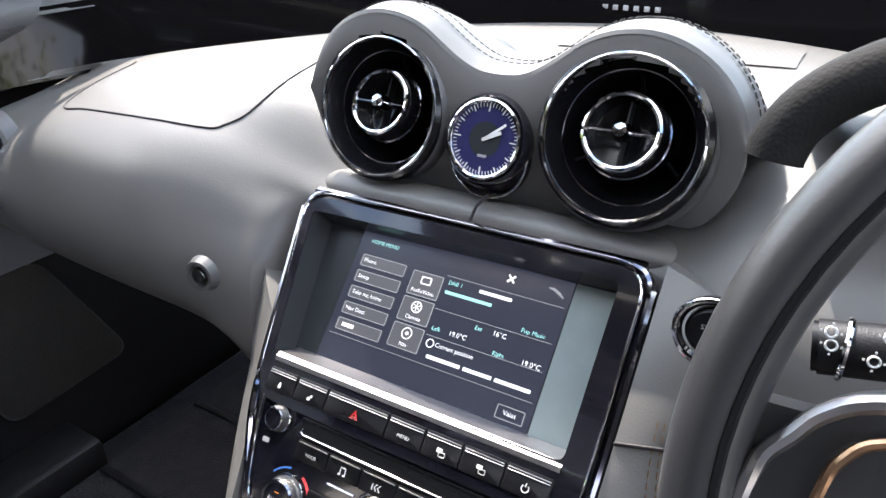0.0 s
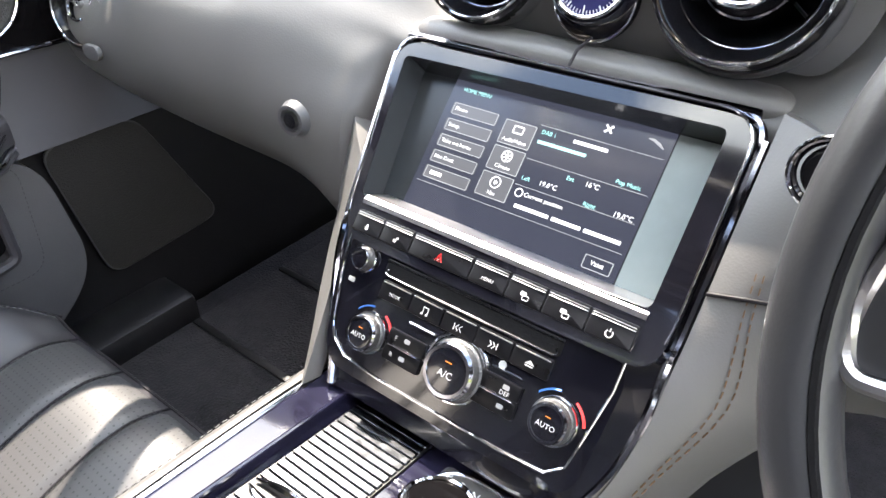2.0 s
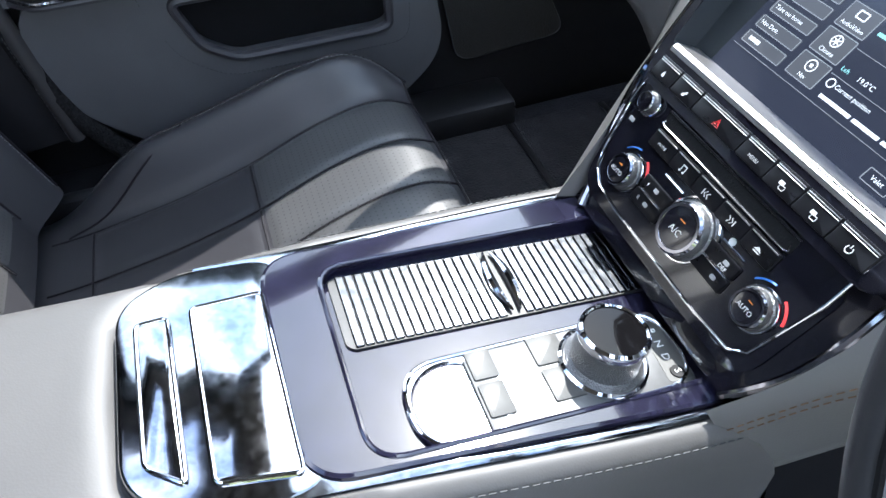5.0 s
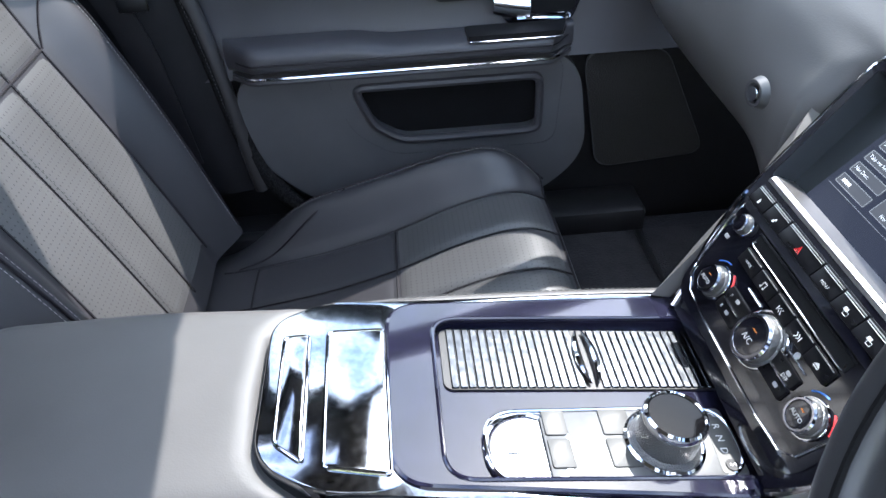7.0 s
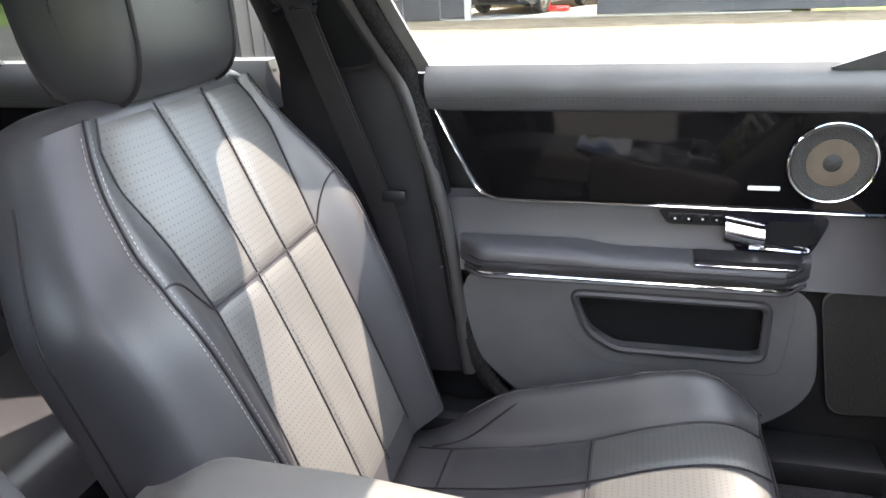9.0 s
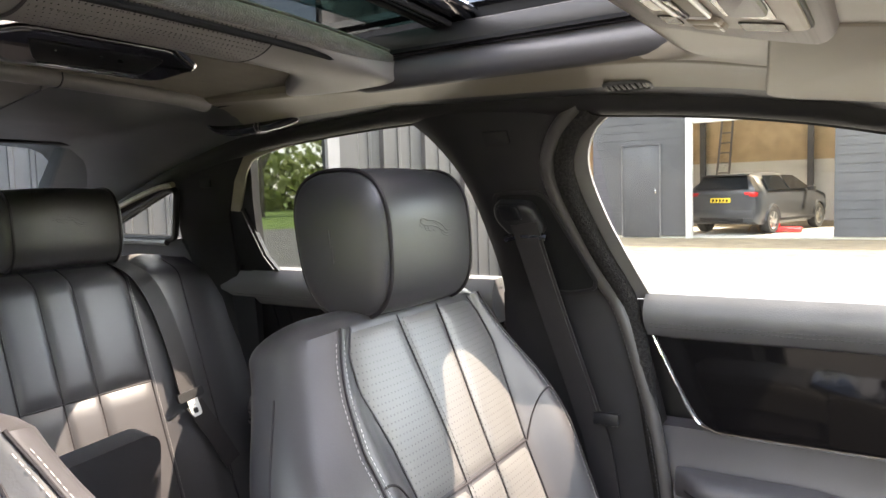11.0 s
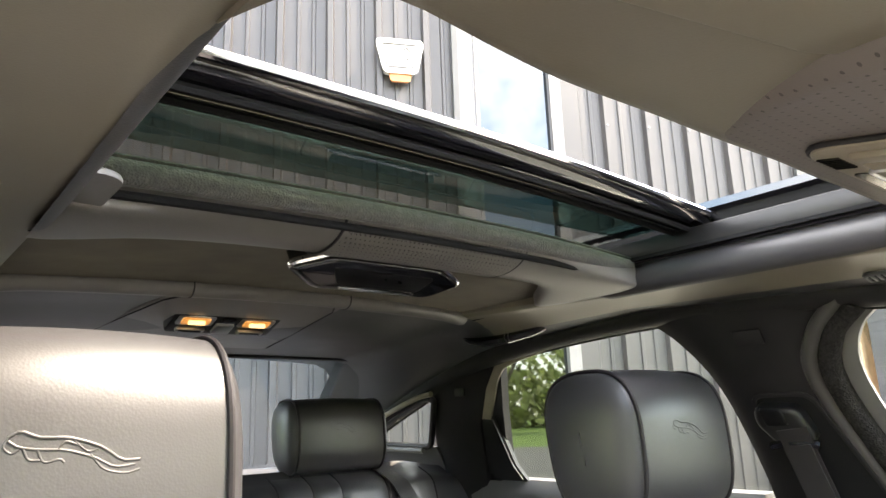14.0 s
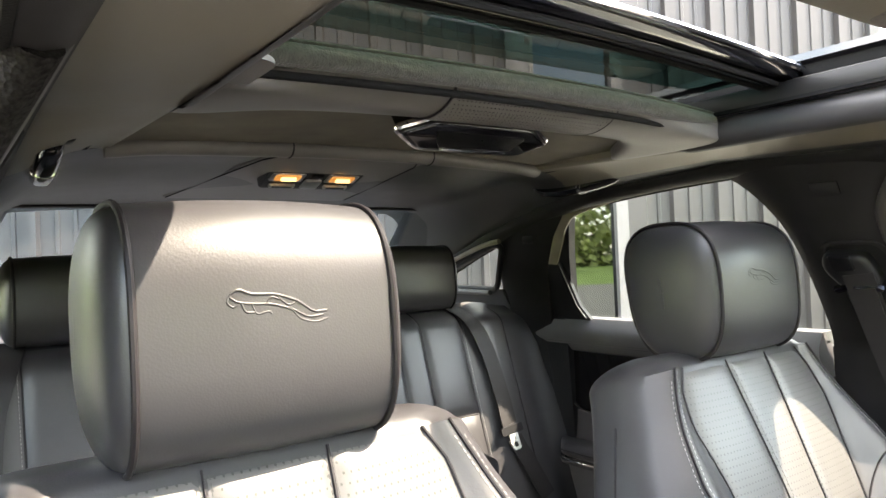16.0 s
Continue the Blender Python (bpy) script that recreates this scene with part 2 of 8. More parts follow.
LIT_TEAL = material("lit_teal", (0.1, 0.2, 0.2), 0.4, emit=(0.30, 0.75, 0.72), power=0.22)
LIT_GREY = material("lit_grey", (0.05, 0.05, 0.05), 0.4, emit=(0.35, 0.38, 0.42), power=0.15)
BUTTON_LIT = material("screen_button", (0.02, 0.02, 0.022), 0.2, emit=(0.06, 0.065, 0.075), power=0.3)
PRINT = material("pale_print", (0.62, 0.62, 0.60), 0.6)
PRINT_GREY = material("grey_print", (0.30, 0.30, 0.30), 0.6)
RED = material("red_print", (0.5, 0.03, 0.03), 0.5, emit=(0.5, 0.02, 0.02), power=0.15)
BLUE = material("blue_print", (0.04, 0.16, 0.5), 0.5)
ORANGE = material("orange_mark", (0.6, 0.18, 0.02), 0.5)
CLOCK_FACE = material("clock_face", (0.022, 0.022, 0.075), 0.25, vary=0.1, vary_size=0.01, coat=0.5)
WARM_LAMP = material("warm_lamp", (0.8, 0.5, 0.2), 0.4, emit=(1.0, 0.62, 0.28), power=0.16)
LAMP_LENS = material("amber_lens", (0.55, 0.33, 0.14), 0.3, emit=(1.0, 0.42, 0.10), power=0.035)


# ---------------------------------------------------------------- mesh tools
MIRROR = [False]


def link(name, bm, mat, parent=None, label="", smooth=True):
    if MIRROR[0]:
        for v in bm.verts:
            v.co.x = -v.co.x
        bmesh.ops.reverse_faces(bm, faces=bm.faces)
    me = bpy.data.meshes.new(name)
    bm.normal_update()
    bm.to_mesh(me)
    bm.free()
    for p in me.polygons:
        p.use_smooth = smooth
    if smooth:
        me.set_sharp_from_angle(angle=radians(38))
    me.materials.append(mat)
    ob = new(name, me)
    ob.parent = parent
    if label:
        tagged(ob, label)
    return ob


def part(name, bm, mat, parent, label="", smooth=True):
    return link(name, bm, mat, parent, label, smooth)


def thing(name, label, category, group="", kind=""):
    return tagged(new(name), label, category, group, kind)


def structure(name, bm, mat, label="", smooth=True):
    return tagged(link(name, bm, mat, None, label, smooth), kind="structure")


def grid_mesh(rows, close_u=False, close_v=False, cap=False):
    """A surface through rows of points."""
    bm = bmesh.new()
    vs = [[bm.verts.new(p) for p in row] for row in rows]
    m, n = len(vs), len(vs[0])
    for i in range(m if close_u else m - 1):
        for j in range(n if close_v else n - 1):
            a, b = vs[i], vs[(i + 1) % m]
            bm.faces.new((a[j], a[(j + 1) % n], b[(j + 1) % n], b[j]))
    if cap:
        bm.faces.new(list(reversed(vs[0])))
        bm.faces.new(vs[-1])
    bmesh.ops.recalc_face_normals(bm, faces=bm.faces)
    return bm


def solid(rows, depth, toward):
    """A surface through rows of points, given thickness along a vector."""
    d = Vector(toward).normalized() * depth
    bm = bmesh.new()
    m, n = len(rows), len(rows[0])
    top = [[bm.verts.new(p) for p in row] for row in rows]
    low = [[bm.verts.new(Vector(p) + d) for p in row] for row in rows]
    for i in range(m - 1):
        for j in range(n - 1):
            bm.faces.new((top[i][j], top[i][j + 1], top[i + 1][j + 1], top[i + 1][j]))
            bm.faces.new((low[i][j], low[i + 1][j], low[i + 1][j + 1], low[i][j + 1]))
    for i in range(m - 1):
        for j in (0, n - 1):
            bm.faces.new((top[i][j], top[i + 1][j], low[i + 1][j], low[i][j]))
    for j in range(n - 1):
        for i in (0, m - 1):
            bm.faces.new((top[i][j], top[i][j + 1], low[i][j + 1], low[i][j]))
    bmesh.ops.recalc_face_normals(bm, faces=bm.faces)
    return bm


def spline(points, n):
    """n points along a smooth curve through the given ones."""
    p = [Vector(q) for q in points]
    if len(p) == 2:
        return [p[0].lerp(p[1], k / (n - 1)) for k in range(n)]
    out = []
    for k in range(n):
        s = k / (n - 1) * (len(p) - 1)
        i = min(int(s), len(p) - 2)
        t = s - i
        a, b = p[i], p[i + 1]
        m0 = (b - p[i - 1]) / 2 if i else b - a
        m1 = (p[i + 2] - a) / 2 if i + 2 < len(p) else b - a
        t2, t3 = t * t, t * t * t
        out.append(a * (2 * t3 - 3 * t2 + 1) + m0 * (t3 - 2 * t2 + t) + b * (3 * t2 - 2 * t3) + m1 * (t3 - t2))
    return out


def tube(points, radius, sides=8, closed=False, flat=1.0, up=(0, 0, 1)):
    """A round or flattened rod along a line. flat squeezes it along up."""
    p = [Vector(q) for q in points]
    rows = []
    for i, q in enumerate(p):
        a = p[i - 1] if (i or closed) else q
        b = p[(i + 1) % len(p)] if (i + 1 < len(p) or closed) else q
        d = (b - a).normalized()
        side = d.cross(Vector(up))
        if side.length < 1e-4:
            side = d.cross(Vector((1, 0, 0.01)))
        side.normalize()
        top = side.cross(d).normalized()
        r = radius(i / max(1, len(p) - 1)) if callable(radius) else radius
        rows.append([q + side * r * math.cos(k * math.tau / sides) + top * r * flat * math.sin(k * math.tau / sides) for k in range(sides)])
    return grid_mesh(rows, close_u=closed, close_v=True, cap=not closed)


def ribbon(points, width, across, thick=0.0015):
    """A flat strap along a line."""
    a = Vector(across).normalized()
    p = [Vector(q) for q in points]
    rows = []
    for i, q in enumerate(p):
        d = (p[min(i + 1, len(p) - 1)] - p[max(i - 1, 0)]).normalized()
        w = (a - d * a.dot(d)).normalized()
        nrm = d.cross(w)
        h = width / 2
        rows.append([q - w * h - nrm * thick, q + w * h - nrm * thick, q + w * h + nrm * thick, q - w * h + nrm * thick])
    return grid_mesh(rows, close_v=True, cap=True)


def frame_of(origin, ex, ey):
    """A matrix whose x and y axes lie in a plane and whose z is its normal."""
    ex, ey = Vector(ex).normalized(), Vector(ey).normalized()
    ez = ex.cross(ey).normalized()
    return Matrix(((ex.x, ey.x, ez.x, origin[0]), (ex.y, ey.y, ez.y, origin[1]), (ex.z, ey.z, ez.z, origin[2]), (0, 0, 0, 1)))


def rrect(w, h, r, n=6, cx=0.0, cy=0.0):
    """A rounded rectangle's outline, anticlockwise."""
    r = min(r, w / 2 - 1e-5, h / 2 - 1e-5)
    out = []
    for sx, sy, a0 in ((1, 1, 0), (-1, 1, 90), (-1, -1, 180), (1, -1, 270)):
        for k in range(n + 1):
            a = radians(a0 + 90 * k / n)
            out.append((cx + sx * (w / 2 - r) + r * math.cos(a), cy + sy * (h / 2 - r) + r * math.sin(a)))
    return out


def round_poly(corners, r, n=5):
    """The outline of a polygon with rounded corners."""
    out, c = [], [Vector((*q, 0)) for q in corners]
    for i, q in enumerate(c):
        a, b = (c[i - 1] - q), (c[(i + 1) % len(c)] - q)
        d = min(r, a.length * 0.45, b.length * 0.45)
        p0, p1 = q + a.normalized() * d, q + b.normalized() * d
        for k in range(n + 1):
            t = k / n
            s = p0 * (1 - t) ** 2 + q * 2 * t * (1 - t) + p1 * t * t
            out.append((s.x, s.y))
    return out


def plate(outline, z0, z1, mat4, bevel=0.0, steps=2):
    """A flat piece of a given outline, from z0 to z1 in its frame, with a rounded upper edge."""
    bm = bmesh.new()
    cx = sum(p[0] for p in outline) / len(outline)
    cy = sum(p[1] for p in outline) / len(outline)
    span = max(max(abs(p[0] - cx), abs(p[1] - cy)) for p in outline)
    rings = [(z0, 0.0)] + [(z1 - bevel + bevel * math.sin(a), bevel * (1 - math.cos(a))) for a in (k / steps * math.pi / 2 for k in range(steps + 1))] if bevel else [(z0, 0.0), (z1, 0.0)]
    n = len(outline)
    norm = []
    for i in range(n):
        a, b = Vector(outline[i - 1]), Vector(outline[(i + 1) % n])
        d = (b - a)
        d = Vector((d.y, -d.x))
        norm.append(d.normalized() if d.length > 1e-9 else Vector((0, 0)))
    rows = []
    for z, inset in rings:
        rows.append([bm.verts.new(mat4 @ Vector((p[0] - norm[i].x * inset, p[1] - norm[i].y * inset, z))) for i, p in enumerate(outline)])
    for a, b in zip(rows, rows[1:]):
        for j in range(n):
            bm.faces.new((a[j], a[(j + 1) % n], b[(j + 1) % n], b[j]))
    bm.faces.new(rows[-1])
    bm.faces.new(list(reversed(rows[0])))
    return bm


def hollow(outer, inner, z0, z1, mat4):
    """A flat frame between two outlines of the same number of points."""
    rows = []
    for loop, z in ((outer, z0), (outer, z1), (inner, z1), (inner, z0)):
        rows.append([mat4 @ Vector((p[0], p[1], z)) for p in loop])
    return grid_mesh(rows, close_u=True, close_v=True)


def lathe(profile, mat4, n=40):
    """A body turned about its z axis from (radius, height) pairs."""
    rows = [[mat4 @ Vector((r * math.cos(k * math.tau / n), r * math.sin(k * math.tau / n), z)) for k in range(n)] for r, z in profile]
    return grid_mesh(rows, close_v=True)


def box(cx, cy, cz, sx, sy, sz, bevel=0.0, mat4=None, segments=2):
    bm = bmesh.new()
    bmesh.ops.create_cube(bm, size=1)
    for v in bm.verts:
        v.co = Vector((cx + v.co.x * sx, cy + v.co.y * sy, cz + v.co.z * sz))
    if bevel:
        bmesh.ops.bevel(bm, geom=list(bm.edges), offset=bevel, segments=segments, profile=0.5, affect="EDGES")
    if mat4:
        bm.transform(mat4)
    return bm


def outline_tube(outline, z, radius, mat4, sides=8, flat=1.0):
    up = mat4.to_3x3() @ Vector((0, 0, 1))
    return tube([mat4 @ Vector((p[0], p[1], z)) for p in outline], radius, sides, True, flat, up)


def text(name, words, size, x, y, z, mat4, mat, parent, align="CENTER", bold=0.0):
    curve = bpy.data.curves.new(name, "FONT")
    curve.body, curve.size, curve.align_x, curve.align_y = words, size, align, "CENTER"
    curve.offset = bold
    curve.resolution_u = 2
    tmp = bpy.data.objects.new(name, curve)
    scene.collection.objects.link(tmp)
    me = bpy.data.meshes.new_from_object(tmp.evaluated_get(bpy.context.evaluated_depsgraph_get()))
    bpy.data.objects.remove(tmp)
    me.transform(mat4 @ Matrix.Translation((x, y, z)))
    me.materials.clear()
    me.materials.append(mat)
    ob = new(name, me)
    ob.parent = parent
    return ob


def stitches(points, parent, mat, length=0.0045, gap=0.0025, radius=0.0006, name="stitching"):
    """A broken thread line along a curve, as one part."""
    p = [Vector(q) for q in points]
    bm = bmesh.new()
    walked, on = 0.0, []
    total = [0.0]
    for a, b in zip(p, p[1:]):
        total.append(total[-1] + (b - a).length)
    s, i = 0.0, 0
    while s + length < total[-1]:
        ends = []
        for q in (s, s + length):
            while i + 1 < len(total) - 1 and total[i + 1] < q:
                i += 1
            f = (q - total[i]) / max(1e-9, total[i + 1] - total[i])
            ends.append(p[i].lerp(p[i + 1], f))
        d = (ends[1] - ends[0]).normalized()
        side = d.orthogonal().normalized()
        top = d.cross(side)
        ring = [[bm.verts.new(e + side * radius * math.cos(k * math.tau / 4) + top * radius * math.sin(k * math.tau / 4)) for k in range(4)] for e in ends]
        for k in range(4):
            bm.faces.new((ring[0][k], ring[0][(k + 1) % 4], ring[1][(k + 1) % 4], ring[1][k]))
        s += length + gap
    return part(name, bm, mat, parent)


def smooth01(a, b, x):
    t = max(0.0, min(1.0, (x - a) / (b - a)))
    return t * t * (3 - 2 * t)


def superloft(stations, n=48, front=None):
    """A cushion: closed rounded sections (centre, x axis, depth axis, half width, half depth, power). front(x, ring number) pushes its face out."""
    rows = []
    for i, (c, ax, ad, hx, hd, p) in enumerate(stations):
        row = []
        for k in range(n):
            a = k * math.tau / n
            ca, sa = math.cos(a), math.sin(a)
            x = hx * math.copysign(abs(ca) ** (2 / p), ca)
            d = hd * math.copysign(abs(sa) ** (2 / p), sa)
            if front and sa > 0:
                d += front(x, i) * min(1.0, sa * 2.2)
            row.append(Vector(c) + Vector(ax) * x + Vector(ad) * d)
        rows.append(row)
    return grid_mesh(rows, close_v=True, cap=True)


# ---------------------------------------------------------------- body shell
def lerp(a, b, t):
    return a + (b - a) * t


def side_x(z):
    """The lean of the side windows and pillars: half the cabin's width at a height."""
    return 0.72 - max(0.0, z - 1.0) * 0.55


structure("floor", grid_mesh([[(x, y, 0.30 + 0.16 * math.exp(-(x / 0.10) ** 4)) for x in np.linspace(-0.72, 0.72, 49)] for y in np.linspace(-1.5, 1.0, 30)]), CARPET, "dark carpeted car floor with a tunnel")
structure("bulkhead", grid_mesh([[(x, 0.95 + 0.1 * (1 - t), 0.30 + 0.65 * t) for x in np.linspace(-0.74, 0.74, 9)] for t in np.linspace(0, 1, 6)]), CARPET, "dark carpet behind the footwell")
structure("floor_pan", box(0, -0.3, 0.22, 1.6, 3.0, 0.04, 0.01), PLASTIC, "dark underside of the car")


def cant_rail():
    """Roof edge over the side windows, from the windscreen back to the rear quarter."""
    line = spline([(0.665, 0.62, 1.035), (0.60, 0.26, 1.195), (0.568, 0.02, 1.268), (0.553, -0.25, 1.303), (0.548, -0.60, 1.318), (0.560, -1.00, 1.290), (0.60, -1.30, 1.230), (0.64, -1.62, 1.135)], 60)
    rows = []
    for p in line:
        rows.append([p + Vector((0.030 * math.cos(a) - 0.006, 0, 0.027 * math.sin(a) + 0.012)) for a in (k * math.tau / 14 for k in range(14))])
    return rows


rail_rows = cant_rail()
for s in (-1, 1):
    MIRROR[0] = s < 0
    # Rail takes the dark pillar fabric to paint in the shade there.
    structure("roof_rail", grid_mesh(rail_rows, close_v=True, cap=True), PILLAR, "fabric roof edge above the door windows, darkened as shade")
    seal = [Vector(r[0]) * 0 + sum((Vector(q) for q in r), Vector()) / 14 + Vector((0.012, 0, -0.022)) for r in rail_rows]
    structure("trim", tube(seal[6:], 0.007, 8), RUBBER, "black rubber door seal under the roof edge")
    # windscreen pillar outside and body side below the windows
    structure("wall_side", solid([[(0.80, y, z) for y in ((-2.3, -1.2, -0.3) if s > 0 else (-2.3, -1.2, -0.3, 0.65, 1.5))] for z in (0.22, 0.6, 0.985)], 0.03, (1, 0, 0)), PLASTIC, "outer body side of the car")
    # rear quarter panel beside the parcel shelf
    structure("wall_quarter", solid([[(lerp(0.735, 0.70, t), y, lerp(0.45, 1.06, t)) for y in np.linspace(-1.75, -1.18, 8)] for t in np.linspace(0, 1, 5)], 0.03, (1, 0, 0)), PLASTIC, "dark trim beside the rear seat")
MIRROR[0] = False


# ---- headliner: pieces round the open front part of a long glass roof
RAIL_Y = [-1.62, -1.30, -1.00, -0.60, -0.25, 0.02, 0.26]
RAIL_X = [0.64, 0.60, 0.560, 0.548, 0.553, 0.568, 0.60]
RAIL_Z = [1.135, 1.230, 1.290, 1.318, 1.303, 1.268, 1.195]
MID_Y = [-1.6, -1.25, -1.17, -1.08, -0.94, -0.60, -0.25, -0.17, -0.10, -0.03, 0.05, 0.17]
MID_Z = [1.338, 1.346, 1.352, 1.362, 1.366, 1.352, 1.347, 1.343, 1.334, 1.318, 1.306, 1.286]


def roof_edge(y):
    return float(np.interp(y, RAIL_Y, RAIL_X)) - 0.004


def roof_z(x, y):
    """Underside of the headliner, from the middle down to the roof rails."""
    y = float(y)
    mid = (np.interp(y - 0.02, MID_Y, MID_Z) + 2 * np.interp(y, MID_Y, MID_Z) + np.interp(y + 0.02, MID_Y, MID_Z)) / 4 - 0.012 * (x / 0.4) ** 2
    mid -= (0.015 * math.exp(-((y + 0.088) / 0.045) ** 2) + 0.004 * math.exp(-((y + 0.03) / 0.04) ** 2)) * (1 - smooth01(0.24, 0.375, abs(x)))      # padded front edge
    mid += 0.0016 * noise.noise((x * 14, y * 11, 3.0)) * (1 - smooth01(0.05, 0.16, abs(y + 0.02)))      # slack in the lining
    return float(lerp(mid, np.interp(y, RAIL_Y, RAIL_Z) + 0.010, smooth01(0.74, 1.0, abs(x) / roof_edge(y))))


def header_edge(x):
    """Front edge of the roof opening, with rounded corners."""
    u = min(1.0, max(0.0, (abs(x) - 0.33) / 0.057))
    return -0.110 - 0.004 * math.cos(x * 9) - 0.075 * (1 - math.sqrt(1 - u * u))


rows = []
for t in np.linspace(0, 1, 26):
    rows.append([(x, y, roof_z(x, y) + 0.016 * (1 - smooth01(0.0, 0.07, t)) ** 2) for x in np.linspace(-0.387, 0.387, 71) for y in (lerp(header_edge(x), 0.165 - 0.06 * (x / 0.56) ** 2, t),)])
structure("ceiling", solid(rows, 0.014, (0, 0, 1)), SUEDE, "grey leather headliner over the windscreen")
for s in (-1, 1):
    MIRROR[0] = s < 0
    lining = [[(lerp(0.386, roof_edge(y), k / 20), y, roof_z(lerp(0.386, roof_edge(y), k / 20), y) + 0.005 * (k == 0)) for k in range(21)] for y in np.linspace(0.135, -0.945, 60)]
    # Outer lining on the passenger side is darkened to paint in its shade.
    shade_split = 12 if s < 0 else 20
    structure("ceiling", solid([r[:shade_split + 1] for r in lining], 0.012, (0, 0, 1)), SUEDE, "grey leather headliner beside the open roof")
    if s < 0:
        structure("trim", solid([r[shade_split:] for r in lining], 0.012, (0, 0, 1)), SUEDE_SHADE_DARK, "lining over the side windows, darkened as shade")
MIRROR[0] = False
# Same headliner leather, darkened to paint the shade over the rear seats.
structure("ceiling", solid([[(u * roof_edge(y), y, roof_z(u * roof_edge(y), y)) for u in np.linspace(-1, 1, 46)] for y in np.linspace(-0.94, -1.66, 30)], 0.012, (0, 0, 1)), SUEDE_SHADE_DARK, "leather headliner over the rear seats, darkened as shade")
for s in (-1, 1):
    structure("ceiling", box(s * 0.428, -0.54, 1.400, 0.012, 0.80, 0.10), RUBBER, "black side channel of the glass roof")
structure("ceiling", box(0, -0.950, 1.405, 0.86, 0.012, 0.085), RUBBER, "black rear channel of the glass roof")
# outer skin of the roof, with the opening left free
for s in (-1, 1):
    MIRROR[0] = s < 0
    structure("roof", solid([[(x, y, 1.445 - 0.35 * max(0, x - 0.40) - 0.30 * max(0, y + 0.1)) for x in np.linspace(0.41, 0.58, 6)] for y in np.linspace(0.10, -1.7, 20)], 0.01, (0, 0, 1)), BLACK_GLOSS, "outer roof skin of the car")
MIRROR[0] = False
structure("roof", solid([[(x, y, 1.442 - 0.12 * max(0, y + 0.1)) for x in np.linspace(-0.41, 0.41, 10)] for y in np.linspace(0.15, -0.118, 6)], 0.01, (0, 0, 1)), BLACK_GLOSS, "outer roof skin over the windscreen")
structure("roof", solid([[(x, y, 1.432 - 0.1 * max(0, -1.2 - y)) for x in np.linspace(-0.45, 0.45, 10)] for y in np.linspace(-0.90, -1.7, 8)], 0.01, (0, 0, 1)), BLACK_GLOSS, "outer roof skin over the rear seats")


# ---- sliding roof
def sliding_roof():
    t = thing("sliding_roof", "half-open tinted glass sliding roof with a bright front edge", "sunroof")
    up = frame_of((0, 0, 0), (1, 0, 0), (0, 1, 0))
    # Paler strips stand for reflections on the glass, put in as tint.
    for y0, y1, mat, words in ((-0.400, -0.436, ROOF_GLASS, "dark green tinted glass"), (-0.436, -0.447, ROOF_GLASS_REFLECTION, "paler line painted as a reflection along the glass edge"), (-0.447, -0.452, ROOF_GLASS, ""),
                               (-0.452, -0.460, ROOF_GLASS_REFLECTION, ""), (-0.460, -0.464, ROOF_GLASS, ""), (-0.464, -0.467, ROOF_GLASS_REFLECTION, ""), (-0.467, -0.548, ROOF_GLASS, "dark green tinted glass"),
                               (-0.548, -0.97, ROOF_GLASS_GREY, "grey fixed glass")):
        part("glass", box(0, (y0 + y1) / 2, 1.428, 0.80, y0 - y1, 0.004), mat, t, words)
    edge = spline([(-0.42, -0.405, 1.421), (-0.36, -0.388, 1.425), (0, -0.368, 1.431), (0.36, -0.355, 1.425), (0.42, -0.365, 1.421)], 40)
    part("front_edge", tube(edge, 0.0045, 8), CHROME, t, "bright metal front edge")
    rows = [[p + Vector((0, -d, dz)) for p in edge] for d, dz in ((0.004, 0.002), (0.012, -0.010), (0.045, -0.014), (0.070, -0.006))]
    part("front_frame", solid(rows, 0.006, (0, 0, 1)), BLACK_GLOSS, t, "black frame behind the glass edge")
    for k, off in enumerate((0.030, 0.055)):
        part("rubber_strip", tube([p + Vector((0, -off, -0.017)) for p in edge], 0.004, 6), RUBBER, t)
    for s in (-1, 1):
        rail = part("side_rail", box(s * 0.386, -0.375, 1.397, 0.030, 0.47, 0.026, 0.003), PLASTIC, t, "black metal guide rail")
        part("slot", box(s * 0.3725, -0.375, 1.383, 0.008, 0.46, 0.005), RUBBER, rail)
        band = []
        for y in np.linspace(-0.125, -0.612, 30):
            e = math.sqrt(max(0.02, 1 - max(0.0, (-0.565 - y) / 0.048) ** 2))
            band.append([(s * (0.394 - 0.020 * e * math.sin(a)), y, 1.358 - 0.023 * e * math.cos(a)) for a in np.linspace(0, math.pi, 13)])
        part("side_band", grid_mesh(band, cap=True), BAND_LEATHER, t, "dark leather band along the opening")
    return t


sliding_roof()


def roof_blind():
    t = thing("roof_blind", "rolled grey suede sun blind across the open roof", "blind")
    line = spline([(-0.372, -0.528, 1.377), (-0.2, -0.514, 1.382), (0.0, -0.508, 1.384), (0.2, -0.504, 1.382), (0.400, -0.500, 1.377)], 40)
    part("roll", tube([p + Vector((0, 0.002, -0.002)) for p in line], 0.0122, 18), ROLL, t)
    part("hem", tube([p + Vector((0, 0.009, 0.009)) for p in line], 0.0022, 6), ROLL, t, "suede hem along the roll")
    # Black rod added to paint the shaded gap below the roll.
    part("seal", tube([p + Vector((0, -0.0075, -0.0195)) for p in line], 0.0045, 8), RUBBER, t, "black rod painted as the shaded gap under the roll")
    part("end_cap", tube([line[0] + Vector((-0.010, 0, 0)), line[0] + Vector((0.002, 0, 0))], 0.0088, 12), PLASTIC, t, "black end cap")
    return t


roof_blind()


